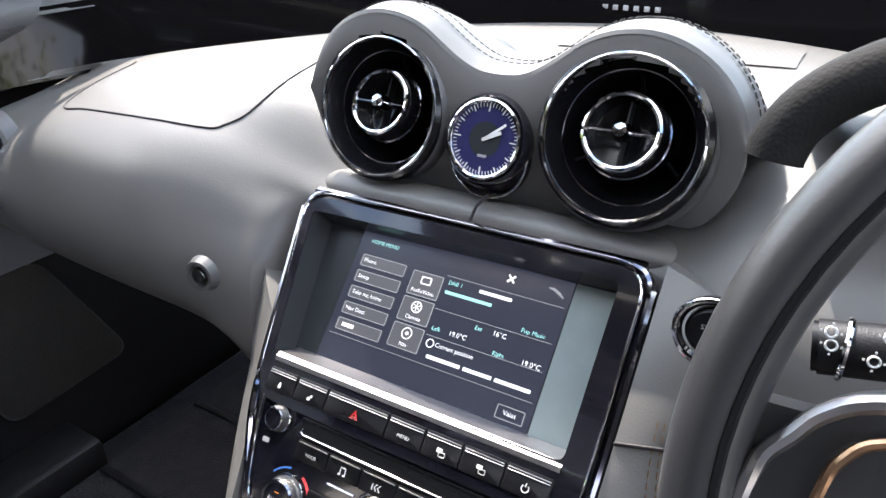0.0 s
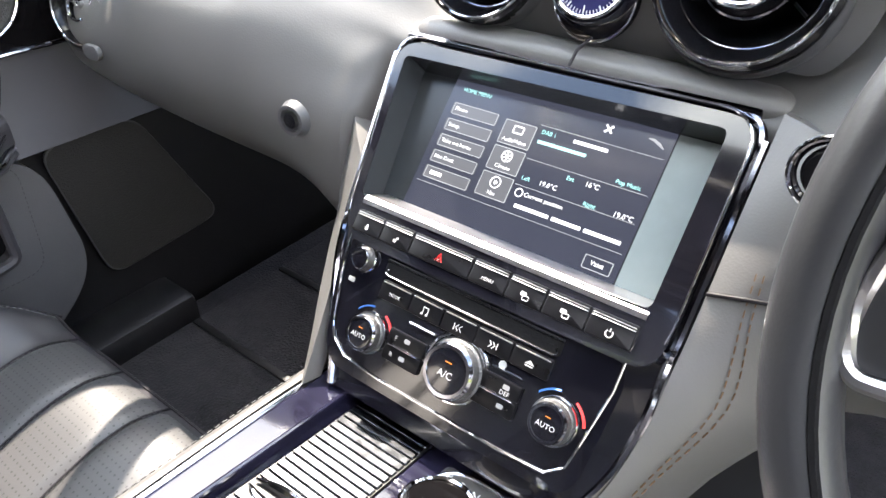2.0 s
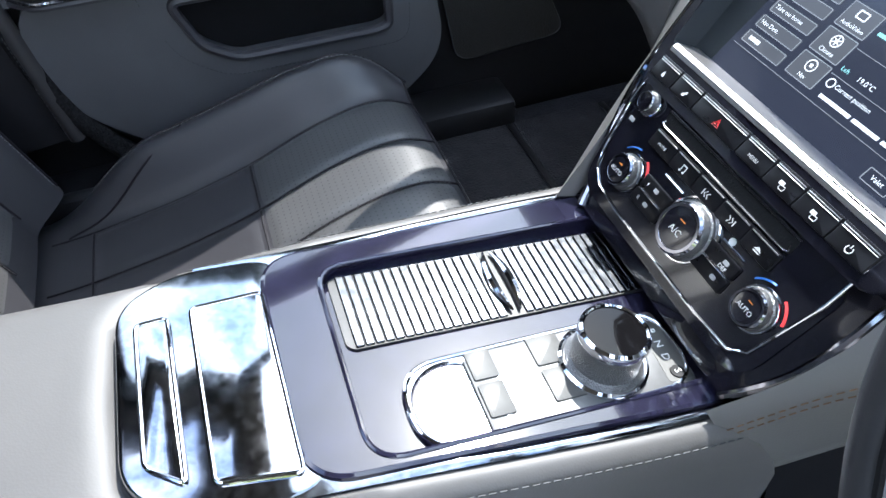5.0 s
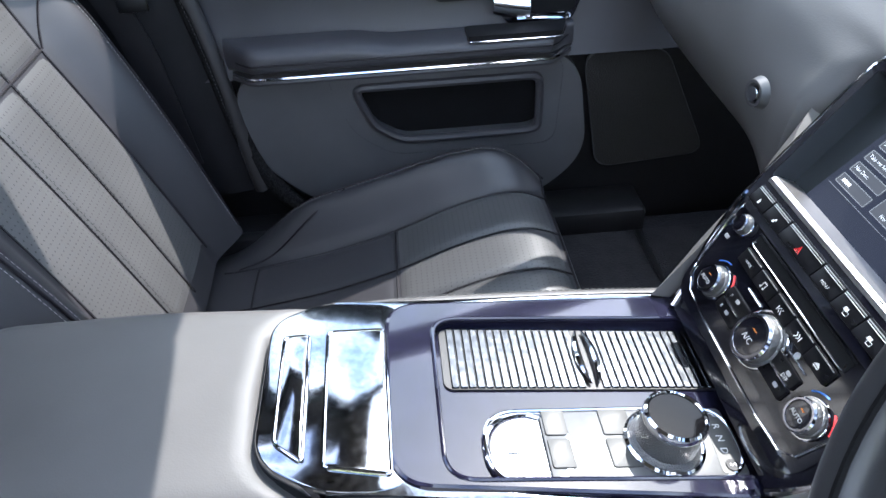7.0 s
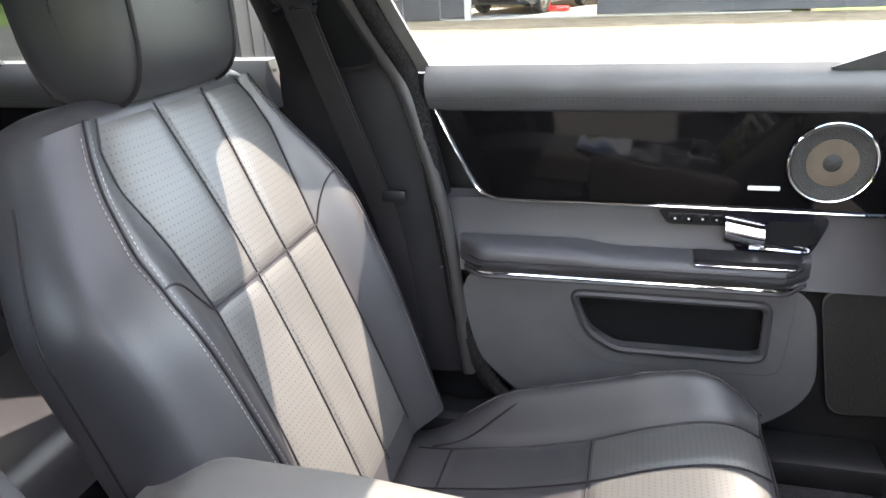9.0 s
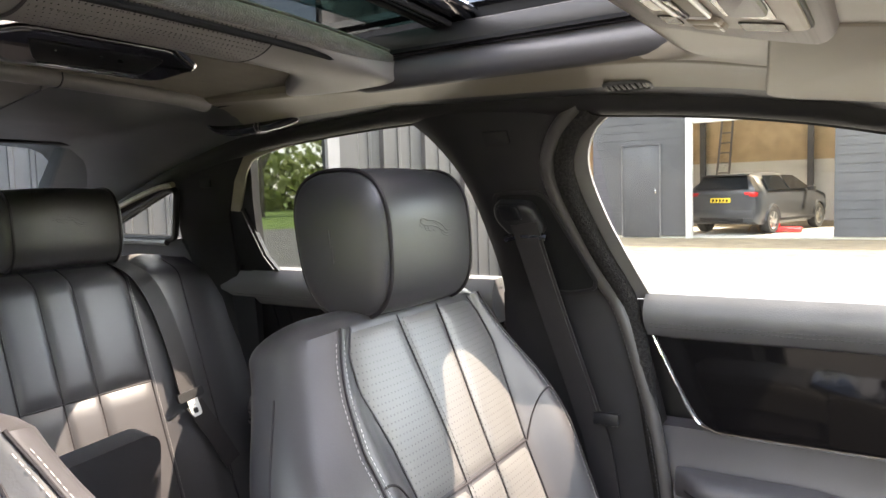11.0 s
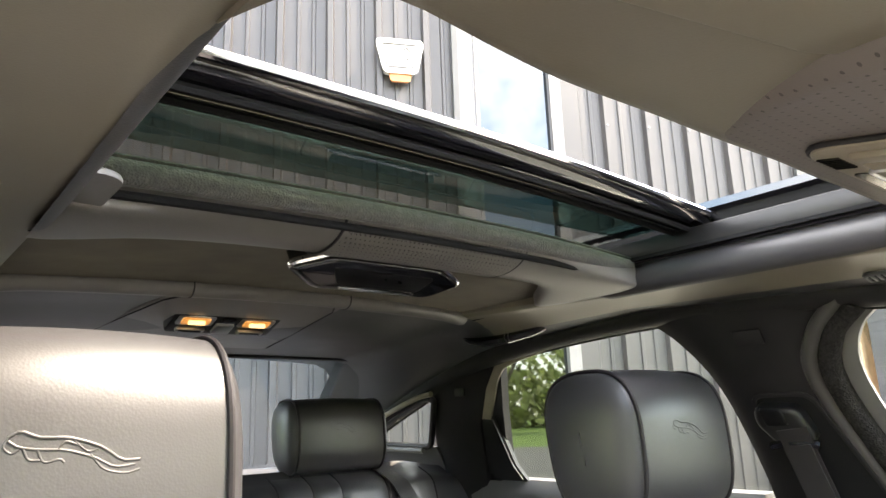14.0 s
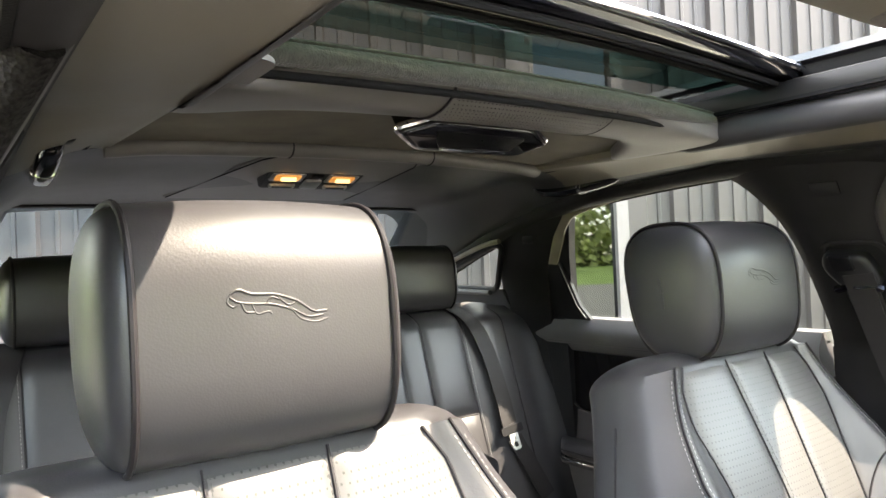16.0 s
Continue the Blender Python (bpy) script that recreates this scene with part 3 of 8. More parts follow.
def roof_bar():
    """Leather-wrapped crossbar behind the opening, with a perforated middle."""
    t = thing("roof_crossbar", "leather-wrapped roof crossbar with a perforated middle", "roof trim")

    def section(x, grow=0.0):
        drop = 0.030 - 0.012 * smooth01(0.28, 0.40, abs(x))
        low = 1.351 - 0.012 * (x / 0.4) ** 2 + 0.014 * smooth01(0.37, 0.46, abs(x))
        flat_ = 1 - 0.75 * smooth01(0.20, 0.36, abs(x))
        deep = 1 + (2.2 if x < 0 else 0.5) * smooth01(0.22, 0.41, abs(x)) ** 2
        return [(x, -0.568 + 0.004 * x + (0.055 + grow) * math.cos(a) * (deep if math.cos(a) < 0 else 1), low + drop - (drop + grow) * math.copysign(abs(math.sin(a)) ** flat_, math.sin(a))) for a in np.linspace(-0.15, math.pi + 0.15, 24)]
    part("bar", grid_mesh([section(x) for x in np.linspace(-0.46, 0.39, 66)], cap=False), ROOF_LEATHER, t)
    part("perforated_panel", grid_mesh([section(x, 0.0022) for x in np.linspace(-0.150, 0.117, 24)]), PERF_BAR, t, "perforated dark grey leather")
    holes = bmesh.new()      # punched rows in the panel
    for i, x in enumerate(np.arange(-0.143, 0.112, 0.0030)):
        ring = section(x, 0.0024)
        for j in range(13):
            a, b = Vector(ring[2 + j]), Vector(ring[3 + j])
            c = a.lerp(b, 0.5)
            along = (b - a).normalized()
            if (i + j) % 2 == 0 and (b - a).length > 0.002:
                holes.faces.new([holes.verts.new(c + along * 0.0009 * math.cos(q) + Vector((0.0009 * math.sin(q), 0, 0))) for q in (k * math.tau / 6 for k in range(6))])
    part("perforation", holes, VENT_BLACK, t, "small punched holes")
    for x in (-0.150, 0.117):
        part("seam", tube(section(x, 0.001), 0.0018, 6), PIPING, t)
    for s in (1,):
        part("end_flap", plate(rrect(0.050, 0.100, 0.022, cx=s * 0.378, cy=-0.480), 0, 0.006, frame_of((0, 0, 1.348), (1, 0, 0), (0, 1, 0)), 0.003), ROOF_LEATHER, t, "rounded leather flap")
    return t


roof_bar()


def roof_lamp():
    t = thing("roof_lamp", "chrome-edged black roof lamp under the crossbar", "lamp")
    f = frame_of((-0.002, -0.630, 1.350), (1, 0, 0), (0, -0.80, -0.58))
    shape = [(-0.128, 0.002), (-0.085, 0.030), (0.085, 0.030), (0.128, 0.002), (0.080, -0.022), (-0.080, -0.022)]
    out = round_poly(shape[::-1], 0.010)
    part("body", plate(out, -0.020, 0.012, f, 0.007, 3), BLACK_GLOSS, t)
    part("chrome_rim", outline_tube(out, 0.002, 0.0048, f), CHROME, t, "chrome rim")
    part("lens", plate(round_poly([(-0.075, -0.008), (0.075, -0.008), (0.06, 0.018), (-0.06, 0.018)], 0.006), 0.012, 0.0145, f, 0.001), BUTTON, t)
    part("bright_bar", box(0.0, 0.022, 0.0135, 0.11, 0.004, 0.003, 0.001, f), CHROME, t)
    return t


roof_lamp()

# rear part of the glass roof, with its blind drawn, and the second bar
structure("ceiling", solid([[(x, y, 1.374 - 0.012 * (x / 0.4) ** 2) for x in np.linspace(-0.40, 0.40, 17)] for y in np.linspace(-0.62, -0.955, 4)], 0.01, (0, 0, 1)), BLIND_CLOTH, "drawn dark blind of the rear glass roof")
bar2 = thing("roof_crossbar", "slim grey leather roof crossbar with seams", "roof trim")
part("bar", tube(spline([(-0.40, -0.945, 1.354), (-0.30, -0.938, 1.362), (0, -0.93, 1.368), (0.30, -0.938, 1.362), (0.40, -0.945, 1.354)], 50), 0.017, 14, flat=0.8), ROOF_LEATHER, bar2)
for x in (-0.13, 0.135):
    part("seam", tube([(x, -0.93 + 0.0175 * math.cos(a), 1.367 + 0.0145 * math.sin(a)) for a in np.linspace(0, math.tau, 20)], 0.0012, 5), PIPING, bar2)


def rear_lamp():
    t = thing("rear_roof_lamp", "rear roof lamp with two glowing amber bulbs", "lamp")
    f = frame_of((0.0, -1.142, 1.3465), (1, 0, 0), (0, -0.93, -0.30))
    part("surround", plate(round_poly([(-0.150, -0.165), (0.150, -0.165), (0.215, 0.30), (-0.215, 0.30)], 0.03), -0.012, -0.001, frame_of((0, -1.13, 1.352), (1, 0, 0), (0, -1, -0.06)), 0.002), ROOF_LEATHER, t, "dark leather surround")
    part("surround_seam", tube([frame_of((0, -1.13, 1.352), (1, 0, 0), (0, -1, -0.06)) @ Vector((x, y, 0.0)) for x, y in ((-0.206, 0.28), (-0.182, 0.10), (-0.150, -0.12), (-0.13, -0.163))], 0.0015, 6), PIPING, t)
    part("surround_seam", tube([frame_of((0, -1.13, 1.352), (1, 0, 0), (0, -1, -0.06)) @ Vector((-x, y, 0.0)) for x, y in ((-0.206, 0.28), (-0.182, 0.10), (-0.150, -0.12), (-0.13, -0.163))], 0.0015, 6), PIPING, t)
    part("bezel", plate(rrect(0.196, 0.078, 0.012), -0.012, 0.003, f, 0.003), PLASTIC, t, "dark bezel")
    for s in (-1, 1):
        part("reflector", plate(rrect(0.066, 0.034, 0.005, cx=s * 0.056, cy=-0.014), 0.002, 0.0045, f, 0.001), SATIN_BRIGHT, t, "bright reflector tray")
        part("lens", plate(rrect(0.050, 0.024, 0.005, cx=s * 0.056, cy=-0.015), 0.0045, 0.0065, f, 0.001), LAMP_LENS, t, "amber lit lens")
        part("bulb", tube([f @ Vector((s * 0.056 + q, -0.016, 0.008)) for q in (-0.014, 0.014)], 0.0045, 8), WARM_LAMP, t, "glowing amber bulb")
        part("switch", plate(rrect(0.052, 0.012, 0.003, cx=s * 0.056, cy=0.020), 0.003, 0.008, f, 0.002), ALU, t, "grey rocker switch")
        part("switch_face", plate(rrect(0.040, 0.005, 0.002, cx=s * 0.056, cy=0.020), 0.008, 0.0086, f), BUTTON, t)
    part("middle_switch", plate(rrect(0.034, 0.036, 0.004, cy=0.010), 0.003, 0.008, f, 0.002), ALU, t)
    part("divider", box(0.0, -0.024, 0.005, 0.024, 0.014, 0.006, 0.002, f), BUTTON, t)
    return t


rear_lamp()


def grab_handle(s):
    t = thing("grab_handle", "black folding grab handle on the roof edge", "handle", "roof grab handles")
    MIRROR[0] = s > 0
    dx, dz = (0.030, 0.012) if s > 0 else (0.012, 0.014)
    line = spline([(-0.505 + dx, -0.800, 1.336 + dz), (-0.508 + dx, -0.825, 1.313 + dz), (-0.506 + dx, -0.92, 1.302 + dz), (-0.500 + dx, -1.01, 1.305 + dz), (-0.495 + dx, -1.045, 1.330 + dz)], 26)
    part("grip", tube(line, lambda q: 0.0115 + 0.003 * math.sin(q * math.pi), 12, flat=0.7), BLACK_GLOSS, t)
    for y in (-0.90, -0.91):
        part("ring", tube([(-0.506 + dx + 0.0155 * math.cos(a), y, 1.3035 + dz + 0.0112 * math.sin(a)) for a in np.linspace(0, math.tau, 14)], 0.001, 5), CHROME, t, "chrome ring")
    for y in (-0.79, -1.065):
        part("mount", box(-0.500 + dx, y, 1.330 + dz, 0.03, 0.04, 0.018, 0.006), PLASTIC, t)
    MIRROR[0] = False


grab_handle(-1)
grab_handle(1)
for s in (-1, 1):
    v = thing("roof_vent", "small slotted vent in the roof lining", "vent", "roof vents")
    MIRROR[0] = s > 0
    vy = -0.128 if s > 0 else -0.215
    slope = (roof_z(-0.466, vy) - roof_z(-0.490, vy)) / 0.024
    f = frame_of((-0.478, vy, roof_z(-0.478, vy) - (0.0035 if s > 0 else 0.0015)), (0, 1, 0), (1, 0, slope)) @ Matrix.Diagonal((0.74, 0.74, 1, 1))
    # Passenger-side vent matches the shade-dark lining colour around it.
    vent_mat = SUEDE if s > 0 else SUEDE_SHADE_DARK
    part("backing", plate(rrect(0.075, 0.032, 0.010), -0.004, 0.0, f), RUBBER, v)
    part("rim", outline_tube(rrect(0.080, 0.036, 0.012), -0.001, 0.0035, f), vent_mat, v)
    for k in range(7):
        part("slat", box(-0.03 + k * 0.01, 0, -0.002, 0.0055, 0.030, 0.006, 0.001, f), vent_mat, v)
    MIRROR[0] = False


# ---- overhead console and sun visors
def overhead():
    t = thing("overhead_console", "beige overhead console with lamps and switches", "console")
    f = frame_of((-0.002, -0.022, 1.2995), (1, 0, 0), (0, -1, 0.19))
    out = round_poly([(-0.099, -0.052), (0.099, -0.052), (0.097, 0.034), (0.082, 0.044), (-0.082, 0.044), (-0.097, 0.034)], 0.014)
    part("leather_surround", plate(round_poly([(-0.205, -0.060), (0.205, -0.060), (0.188, 0.0), (0.165, 0.040), (0.138, 0.078), (-0.138, 0.078), (-0.165, 0.040), (-0.188, 0.0)], 0.03), -0.034, -0.001, f, 0.014, 5), PERF_ROOF, t, "perforated brown leather surround")
    part("panel", plate(out, -0.006, 0.0045, f, 0.003), BEIGE, t, "beige panel")
    part("panel_edge", outline_tube(out, 0.001, 0.0018, f), PIPING, t)
    pocket = round_poly([(-0.052, -0.036), (0.052, -0.036), (0.046, -0.006), (-0.046, -0.006)], 0.008)
    # Flat black plate paints the shade inside the pocket; nothing is sunk.
    part("recess", plate(pocket, 0.0046, 0.0056, f), VENT_BLACK, t, "flat plate darkened as shade in the glasses pocket")
    part("recess_flap", plate(round_poly([(-0.030, -0.034), (0.040, -0.034), (0.020, -0.012), (-0.034, -0.010)], 0.006), 0.0056, 0.0085, f, 0.002), ROOF_LEATHER, t, "sloped pocket flap")
    lens = rrect(0.092, 0.022, 0.006, cy=0.014)
    part("lamp_lens", plate(lens, 0.0046, 0.0066, f, 0.001), VISOR, t, "clear lamp lens")
    part("lens_rim", outline_tube(lens, 0.0060, 0.0019, f), SATIN_BRIGHT, t, "bright lens rim")
    part("lens_bar", box(0.0, 0.0165, 0.0075, 0.076, 0.0045, 0.003, 0.001, f), VENT_BLACK, t)
    part("low_slot", plate(rrect(0.070, 0.008, 0.003, cy=0.034), 0.0044, 0.0054, f), VENT_BLACK, t)
    for s in (-1, 1):
        for k in range(2):
            part("switch", plate(rrect(0.015, 0.022, 0.003, cx=s * (0.060 + 0.018 * k), cy=0.010), 0.0042, 0.0082, f, 0.002), BEIGE, t)
            part("switch_line", box(s * (0.060 + 0.018 * k), 0.0015, 0.0083, 0.012, 0.0016, 0.001, 0, f), SATIN_BRIGHT, t)
        for k in range(7):
            part("grille_slat", box(s * 0.080 - 0.012 + k * 0.004, -0.024, 0.0048, 0.0018, 0.028, 0.002, 0, f), VENT_BLACK, t)
            part("grille_slat", box(s * 0.066 - 0.012 + k * 0.004, 0.034, 0.0046, 0.0016, 0.012, 0.002, 0, f), VENT_BLACK, t)
    return t


overhead()
for s in (-1, 1):
    v = thing("sun_visor", "folded beige leather sun visor against the headliner", "sun visor", "sun visors")
    f = frame_of((s * 0.335, 0.052, 1.2905), (1, -0.14 * s, -0.07 * s), (-0.04 * s, -1, 0.13))
    o = rrect(0.315, 0.165, 0.030)
    part("panel", plate(o, -0.004, 0.004, f, 0.0035, 3), VISOR, v)
    part("panel_seam", outline_tube(rrect(0.311, 0.161, 0.029), 0.002, 0.0009, f, 6), PIPING, v)
    part("hinge", box(s * 0.01, -0.070, 0.001, 0.22, 0.01, 0.010, 0.003, f), PLASTIC, v)


# ---- pillars
def b_pillar(s):
    t = thing("door_pillar", "dark fabric door pillar with a seat belt anchor", "pillar", "door pillars", "structure")
    MIRROR[0] = s > 0

    def at(y, z, out=0.0):
        return (-(side_x(z) - 0.028 - out), y, z)
    back = spline([(-0.630, 1.322, 0), (-0.575, 1.270, 0), (-0.535, 1.190, 0), (-0.520, 1.05, 0), (-0.525, 0.95, 0), (-0.50, 0.75, 0), (-0.46, 0.45, 0)], 30)
    front = spline([(-0.300, 1.310, 0), (-0.352, 1.262, 0), (-0.372, 1.200, 0), (-0.330, 1.05, 0), (-0.285, 0.95, 0), (-0.235, 0.75, 0), (-0.20, 0.45, 0)], 30)
    rows = []
    for b, f in zip(back, front):
        row = []
        for k in range(13):
            u = k / 12
            y, z = lerp(b.x, f.x, u), lerp(b.y, f.y, u)
            row.append(at(y, z, -0.022 * abs(2 * u - 1) ** 4))
        rows.append(row)
    part("trim_panel", solid(rows, 0.05, (-1, 0, 0)), PILLAR, t, "dark woven trim panel")
    # leather edge on the door side
    part("edge_roll", tube([Vector(at(f.x - 0.004, f.y, -0.011)) for f in front], 0.0125, 10), EDGE_PALE, t, "smooth grey leather edge")
    stitches([Vector(at(f.x - 0.013, f.y, -0.0005)) for f in front[2:]], t, THREAD_DARK, 0.004, 0.003, 0.0006)
    f0 = frame_of(at(-0.445, 1.268, 0.002), (0, 1, 0), (0.48, 0, 0.87))
    part("airbag_tag", plate(rrect(0.045, 0.024, 0.003), 0, 0.0018, f0, 0.001), PILLAR, t)
    # belt pocket: flush plate painted dark as recess shade, rolled rim, guide block, hatch
    fa = frame_of(at(-0.43, 1.105, 0.003), (0, 1, -0.0), (0.48, 0.02, 0.87))
    pocket = round_poly([(-0.052, 0.088), (0.040, 0.088), (0.104, -0.098), (0.040, -0.112), (-0.010, -0.098)][::-1], 0.022)
    part("belt_pocket", plate(pocket, -0.004, 0.0006, fa), RUBBER, t, "flush belt pocket plate, darkened as recess shade")
    part("pocket_rim", outline_tube(pocket, 0.000, 0.0040, fa, 8, 0.8), PILLAR, t, "rolled rim of the belt pocket")
    guide = part("belt_guide", plate(round_poly([(-0.044, 0.078), (0.022, 0.074), (0.036, 0.022), (0.020, 0.004), (-0.026, 0.012), (-0.050, 0.050)][::-1], 0.016), 0.0, 0.022, fa, 0.010, 4), PLASTIC, t, "rounded black belt guide")
    part("guide_hatch", plate(round_poly([(-0.034, 0.078), (0.000, 0.076), (0.006, 0.050), (-0.030, 0.048)][::-1], 0.006), 0.021, 0.0255, fa, 0.003), BUTTON, guide, "small square release")
    part("guide_mouth", tube([fa @ Vector((q, 0.012 + 0.008 * math.sin((q + 0.035) * 40) , 0.020)) for q in np.linspace(-0.035, 0.038, 14)], 0.0065, 8), BLACK_GLOSS, guide, "glossy belt slot")
    MIRROR[0] = False
    return t


b_pillar(-1)
b_pillar(1)


def front_belt(s):
    t = thing("seat_belt", "black webbing front seat belt hanging on the pillar", "seat belt", "seat belts")
    MIRROR[0] = s > 0
    line = spline([(-0.592, -0.424, 1.132), (-0.620, -0.414, 1.06), (-0.651, -0.391, 0.95), (-0.672, -0.355, 0.82), (-0.680, -0.330, 0.72), (-0.685, -0.31, 0.52)], 30)
    part("webbing", ribbon(line, 0.046, (0, 1, 0.1)), BELT, t)
    part("fold", ribbon([p + Vector((0.003, 0.010, 0)) for p in line[2:20]], 0.018, (0, 1, 0.1)), BELT, t)
    part("stop_button", box(-0.672, -0.318, 0.80, 0.01, 0.045, 0.022, 0.004), PLASTIC, t)
    MIRROR[0] = False


front_belt(-1)
front_belt(1)


def c_pillar(s):
    t = thing("rear_pillar", "dark rear roof pillar beside a small quarter window", "pillar", "rear pillars", "structure")
    MIRROR[0] = s > 0

    def at(y, z, out=0.0):
        return (-(side_x(z) - 0.02 - out), y, z)
    # post between the door and the quarter window
    rows = [[at(lerp(y0, y1, k / 6), z, -0.012 * abs(2 * k / 6 - 1) ** 3) for k in range(7)] for z, y0, y1 in ((1.275, -1.23, -1.03), (1.22, -1.29, -1.10), (1.15, -1.345, -1.165), (1.06, -1.385, -1.21), (0.95, -1.40, -1.24), (0.80, -1.40, -1.25))]
    part("post", solid(rows, 0.03, (-1, 0, 0)), PILLAR, t)
    part("airbag_tag", box(-0.575, -1.17, 1.222, 0.004, 0.035, 0.02, 0.002), PILLAR, t)
    # sail panel between the roof and the rear window
    rows = [[Vector((-0.575, -1.18, 1.285)).lerp(Vector((-0.47, -1.55, 1.325)), k / 8) * (1 - j / 8) + Vector((-0.655, -1.64, 1.135)).lerp(Vector((-0.60, -2.05, 1.07)), k / 8) * (j / 8) for k in range(9)] for j in range(9)]
    part("sail_panel", solid(rows, 0.012, (-1, 0, 0.2)), SUEDE_SHADE_DARK, t, "dark leather panel")
    # frame of the quarter window
    tri = [at(y, z, 0.004) for y, z in round_poly([(-1.375, 1.095), (-1.275, 1.208), (-1.30, 1.214), (-1.64, 1.125), (-1.60, 1.100)], 0.02)]
    part("window_frame", tube(tri, 0.008, 8, True, up=(1, 0, 0)), PLASTIC, t, "black window frame")
    part("window_trim", tube(spline([at(y, z, 0.016) for y, z in ((-1.262, 1.222), (-1.33, 1.214), (-1.46, 1.186), (-1.60, 1.150), (-1.68, 1.120))], 24), 0.0065, 8), BEIGE_TRIM, t, "pale beige strip over the quarter window")
    part("window_trim", tube(spline([at(y, z, 0.014) for y, z in ((-1.40, 1.086), (-1.50, 1.088), (-1.66, 1.092))], 16), 0.008, 8), POST_GREY, t, "grey sill of the quarter window")
    part("lower_panel", solid([[at(y, z, 0.0) for y in np.linspace(-1.80, -1.36, 6)] for z in (0.95, 1.03, 1.095)], 0.02, (-1, 0, 0)), TRIM_FINE, t)
    part("pane", solid([[at(-1.375, 1.095, -0.004), at(-1.60, 1.10, -0.004)], [at(-1.275, 1.208, -0.004), at(-1.64, 1.128, -0.004)]], 0.003, (-1, 0, 0)), WINDOW, t).visible_shadow = False
    MIRROR[0] = False


c_pillar(-1)
c_pillar(1)

# ---- glass
structure("windscreen", solid([[(x, lerp(1.42, 0.16, t) - 0.28 * (x / 0.7) ** 2, lerp(0.985, 1.365, t) + 0.05 * math.sin(t * math.pi) - 0.02 * (x / 0.6) ** 2) for x in np.linspace(-lerp(0.74, 0.56, t), lerp(0.74, 0.56, t), 13)] for t in np.linspace(0, 1, 9)], 0.004, (0, 0, 1)), WINDOW, "clear windscreen").visible_shadow = False
structure("rear_window", solid([[(x, lerp(-1.60, -2.25, t) + 0.16 * (x / 0.6) ** 2, lerp(1.345, 1.04, t) - 0.02 * (x / 0.6) ** 2) for x in np.linspace(-lerp(0.50, 0.62, t), lerp(0.50, 0.62, t), 13)] for t in np.linspace(0, 1, 7)], 0.004, (0, 0, 1)), REAR_GLASS, "tinted rear window").visible_shadow = False
structure("window_edge", tube([(x, -1.60 + 0.16 * (x / 0.6) ** 2, 1.338 - 0.02 * (x / 0.6) ** 2) for x in np.linspace(-0.52, 0.52, 24)], 0.008, 8), PLASTIC, "black edge of the rear window")
structure("parcel_shelf", solid([[(x, y, lerp(1.035, 1.02, (y + 1.42) / -0.85)) for x in np.linspace(-0.70, 0.70, 12)] for y in np.linspace(-1.42, -2.27, 8)], 0.03, (0, 0, -1)), TRIM_FINE, "dark parcel shelf behind the rear seat")
structure("tail", box(0, -2.45, 0.72, 1.75, 0.40, 0.60, 0.06), BLACK_GLOSS, "boot of the car")


# outer front of the car, closed but plain
structure("bonnet", solid([[(x, y, 0.985 - 0.20 * smooth01(1.2, 2.45, y) - 0.07 * (x / 0.8) ** 4) for x in np.linspace(-0.83, 0.83, 17)] for y in np.linspace(1.38, 2.40, 12)], 0.02, (0, 0, -1)), BLACK_GLOSS, "dark bonnet of the car")
structure("front_end", box(0, 2.38, 0.50, 1.66, 0.12, 0.50, 0.05), BLACK_GLOSS, "dark nose of the car")
for s in (-1, 1):
    MIRROR[0] = s < 0
    structure("wing", solid([[(0.83, y, z) for y in (0.90, 1.5, 2.36)] for z in (0.22, 0.6, 0.90)], 0.02, (-1, 0, 0)), BLACK_GLOSS, "dark front wing of the car")
    for y in (1.62, -1.55):
        structure("tyre", lathe([(0.20, -0.10), (0.31, -0.10), (0.34, -0.06), (0.34, 0.07), (0.31, 0.10), (0.20, 0.10)], frame_of((0.76, y, 0.342), (0, 1, 0), (0, 0, 1)), 32), RUBBER, "black tyre of the car")
MIRROR[0] = False


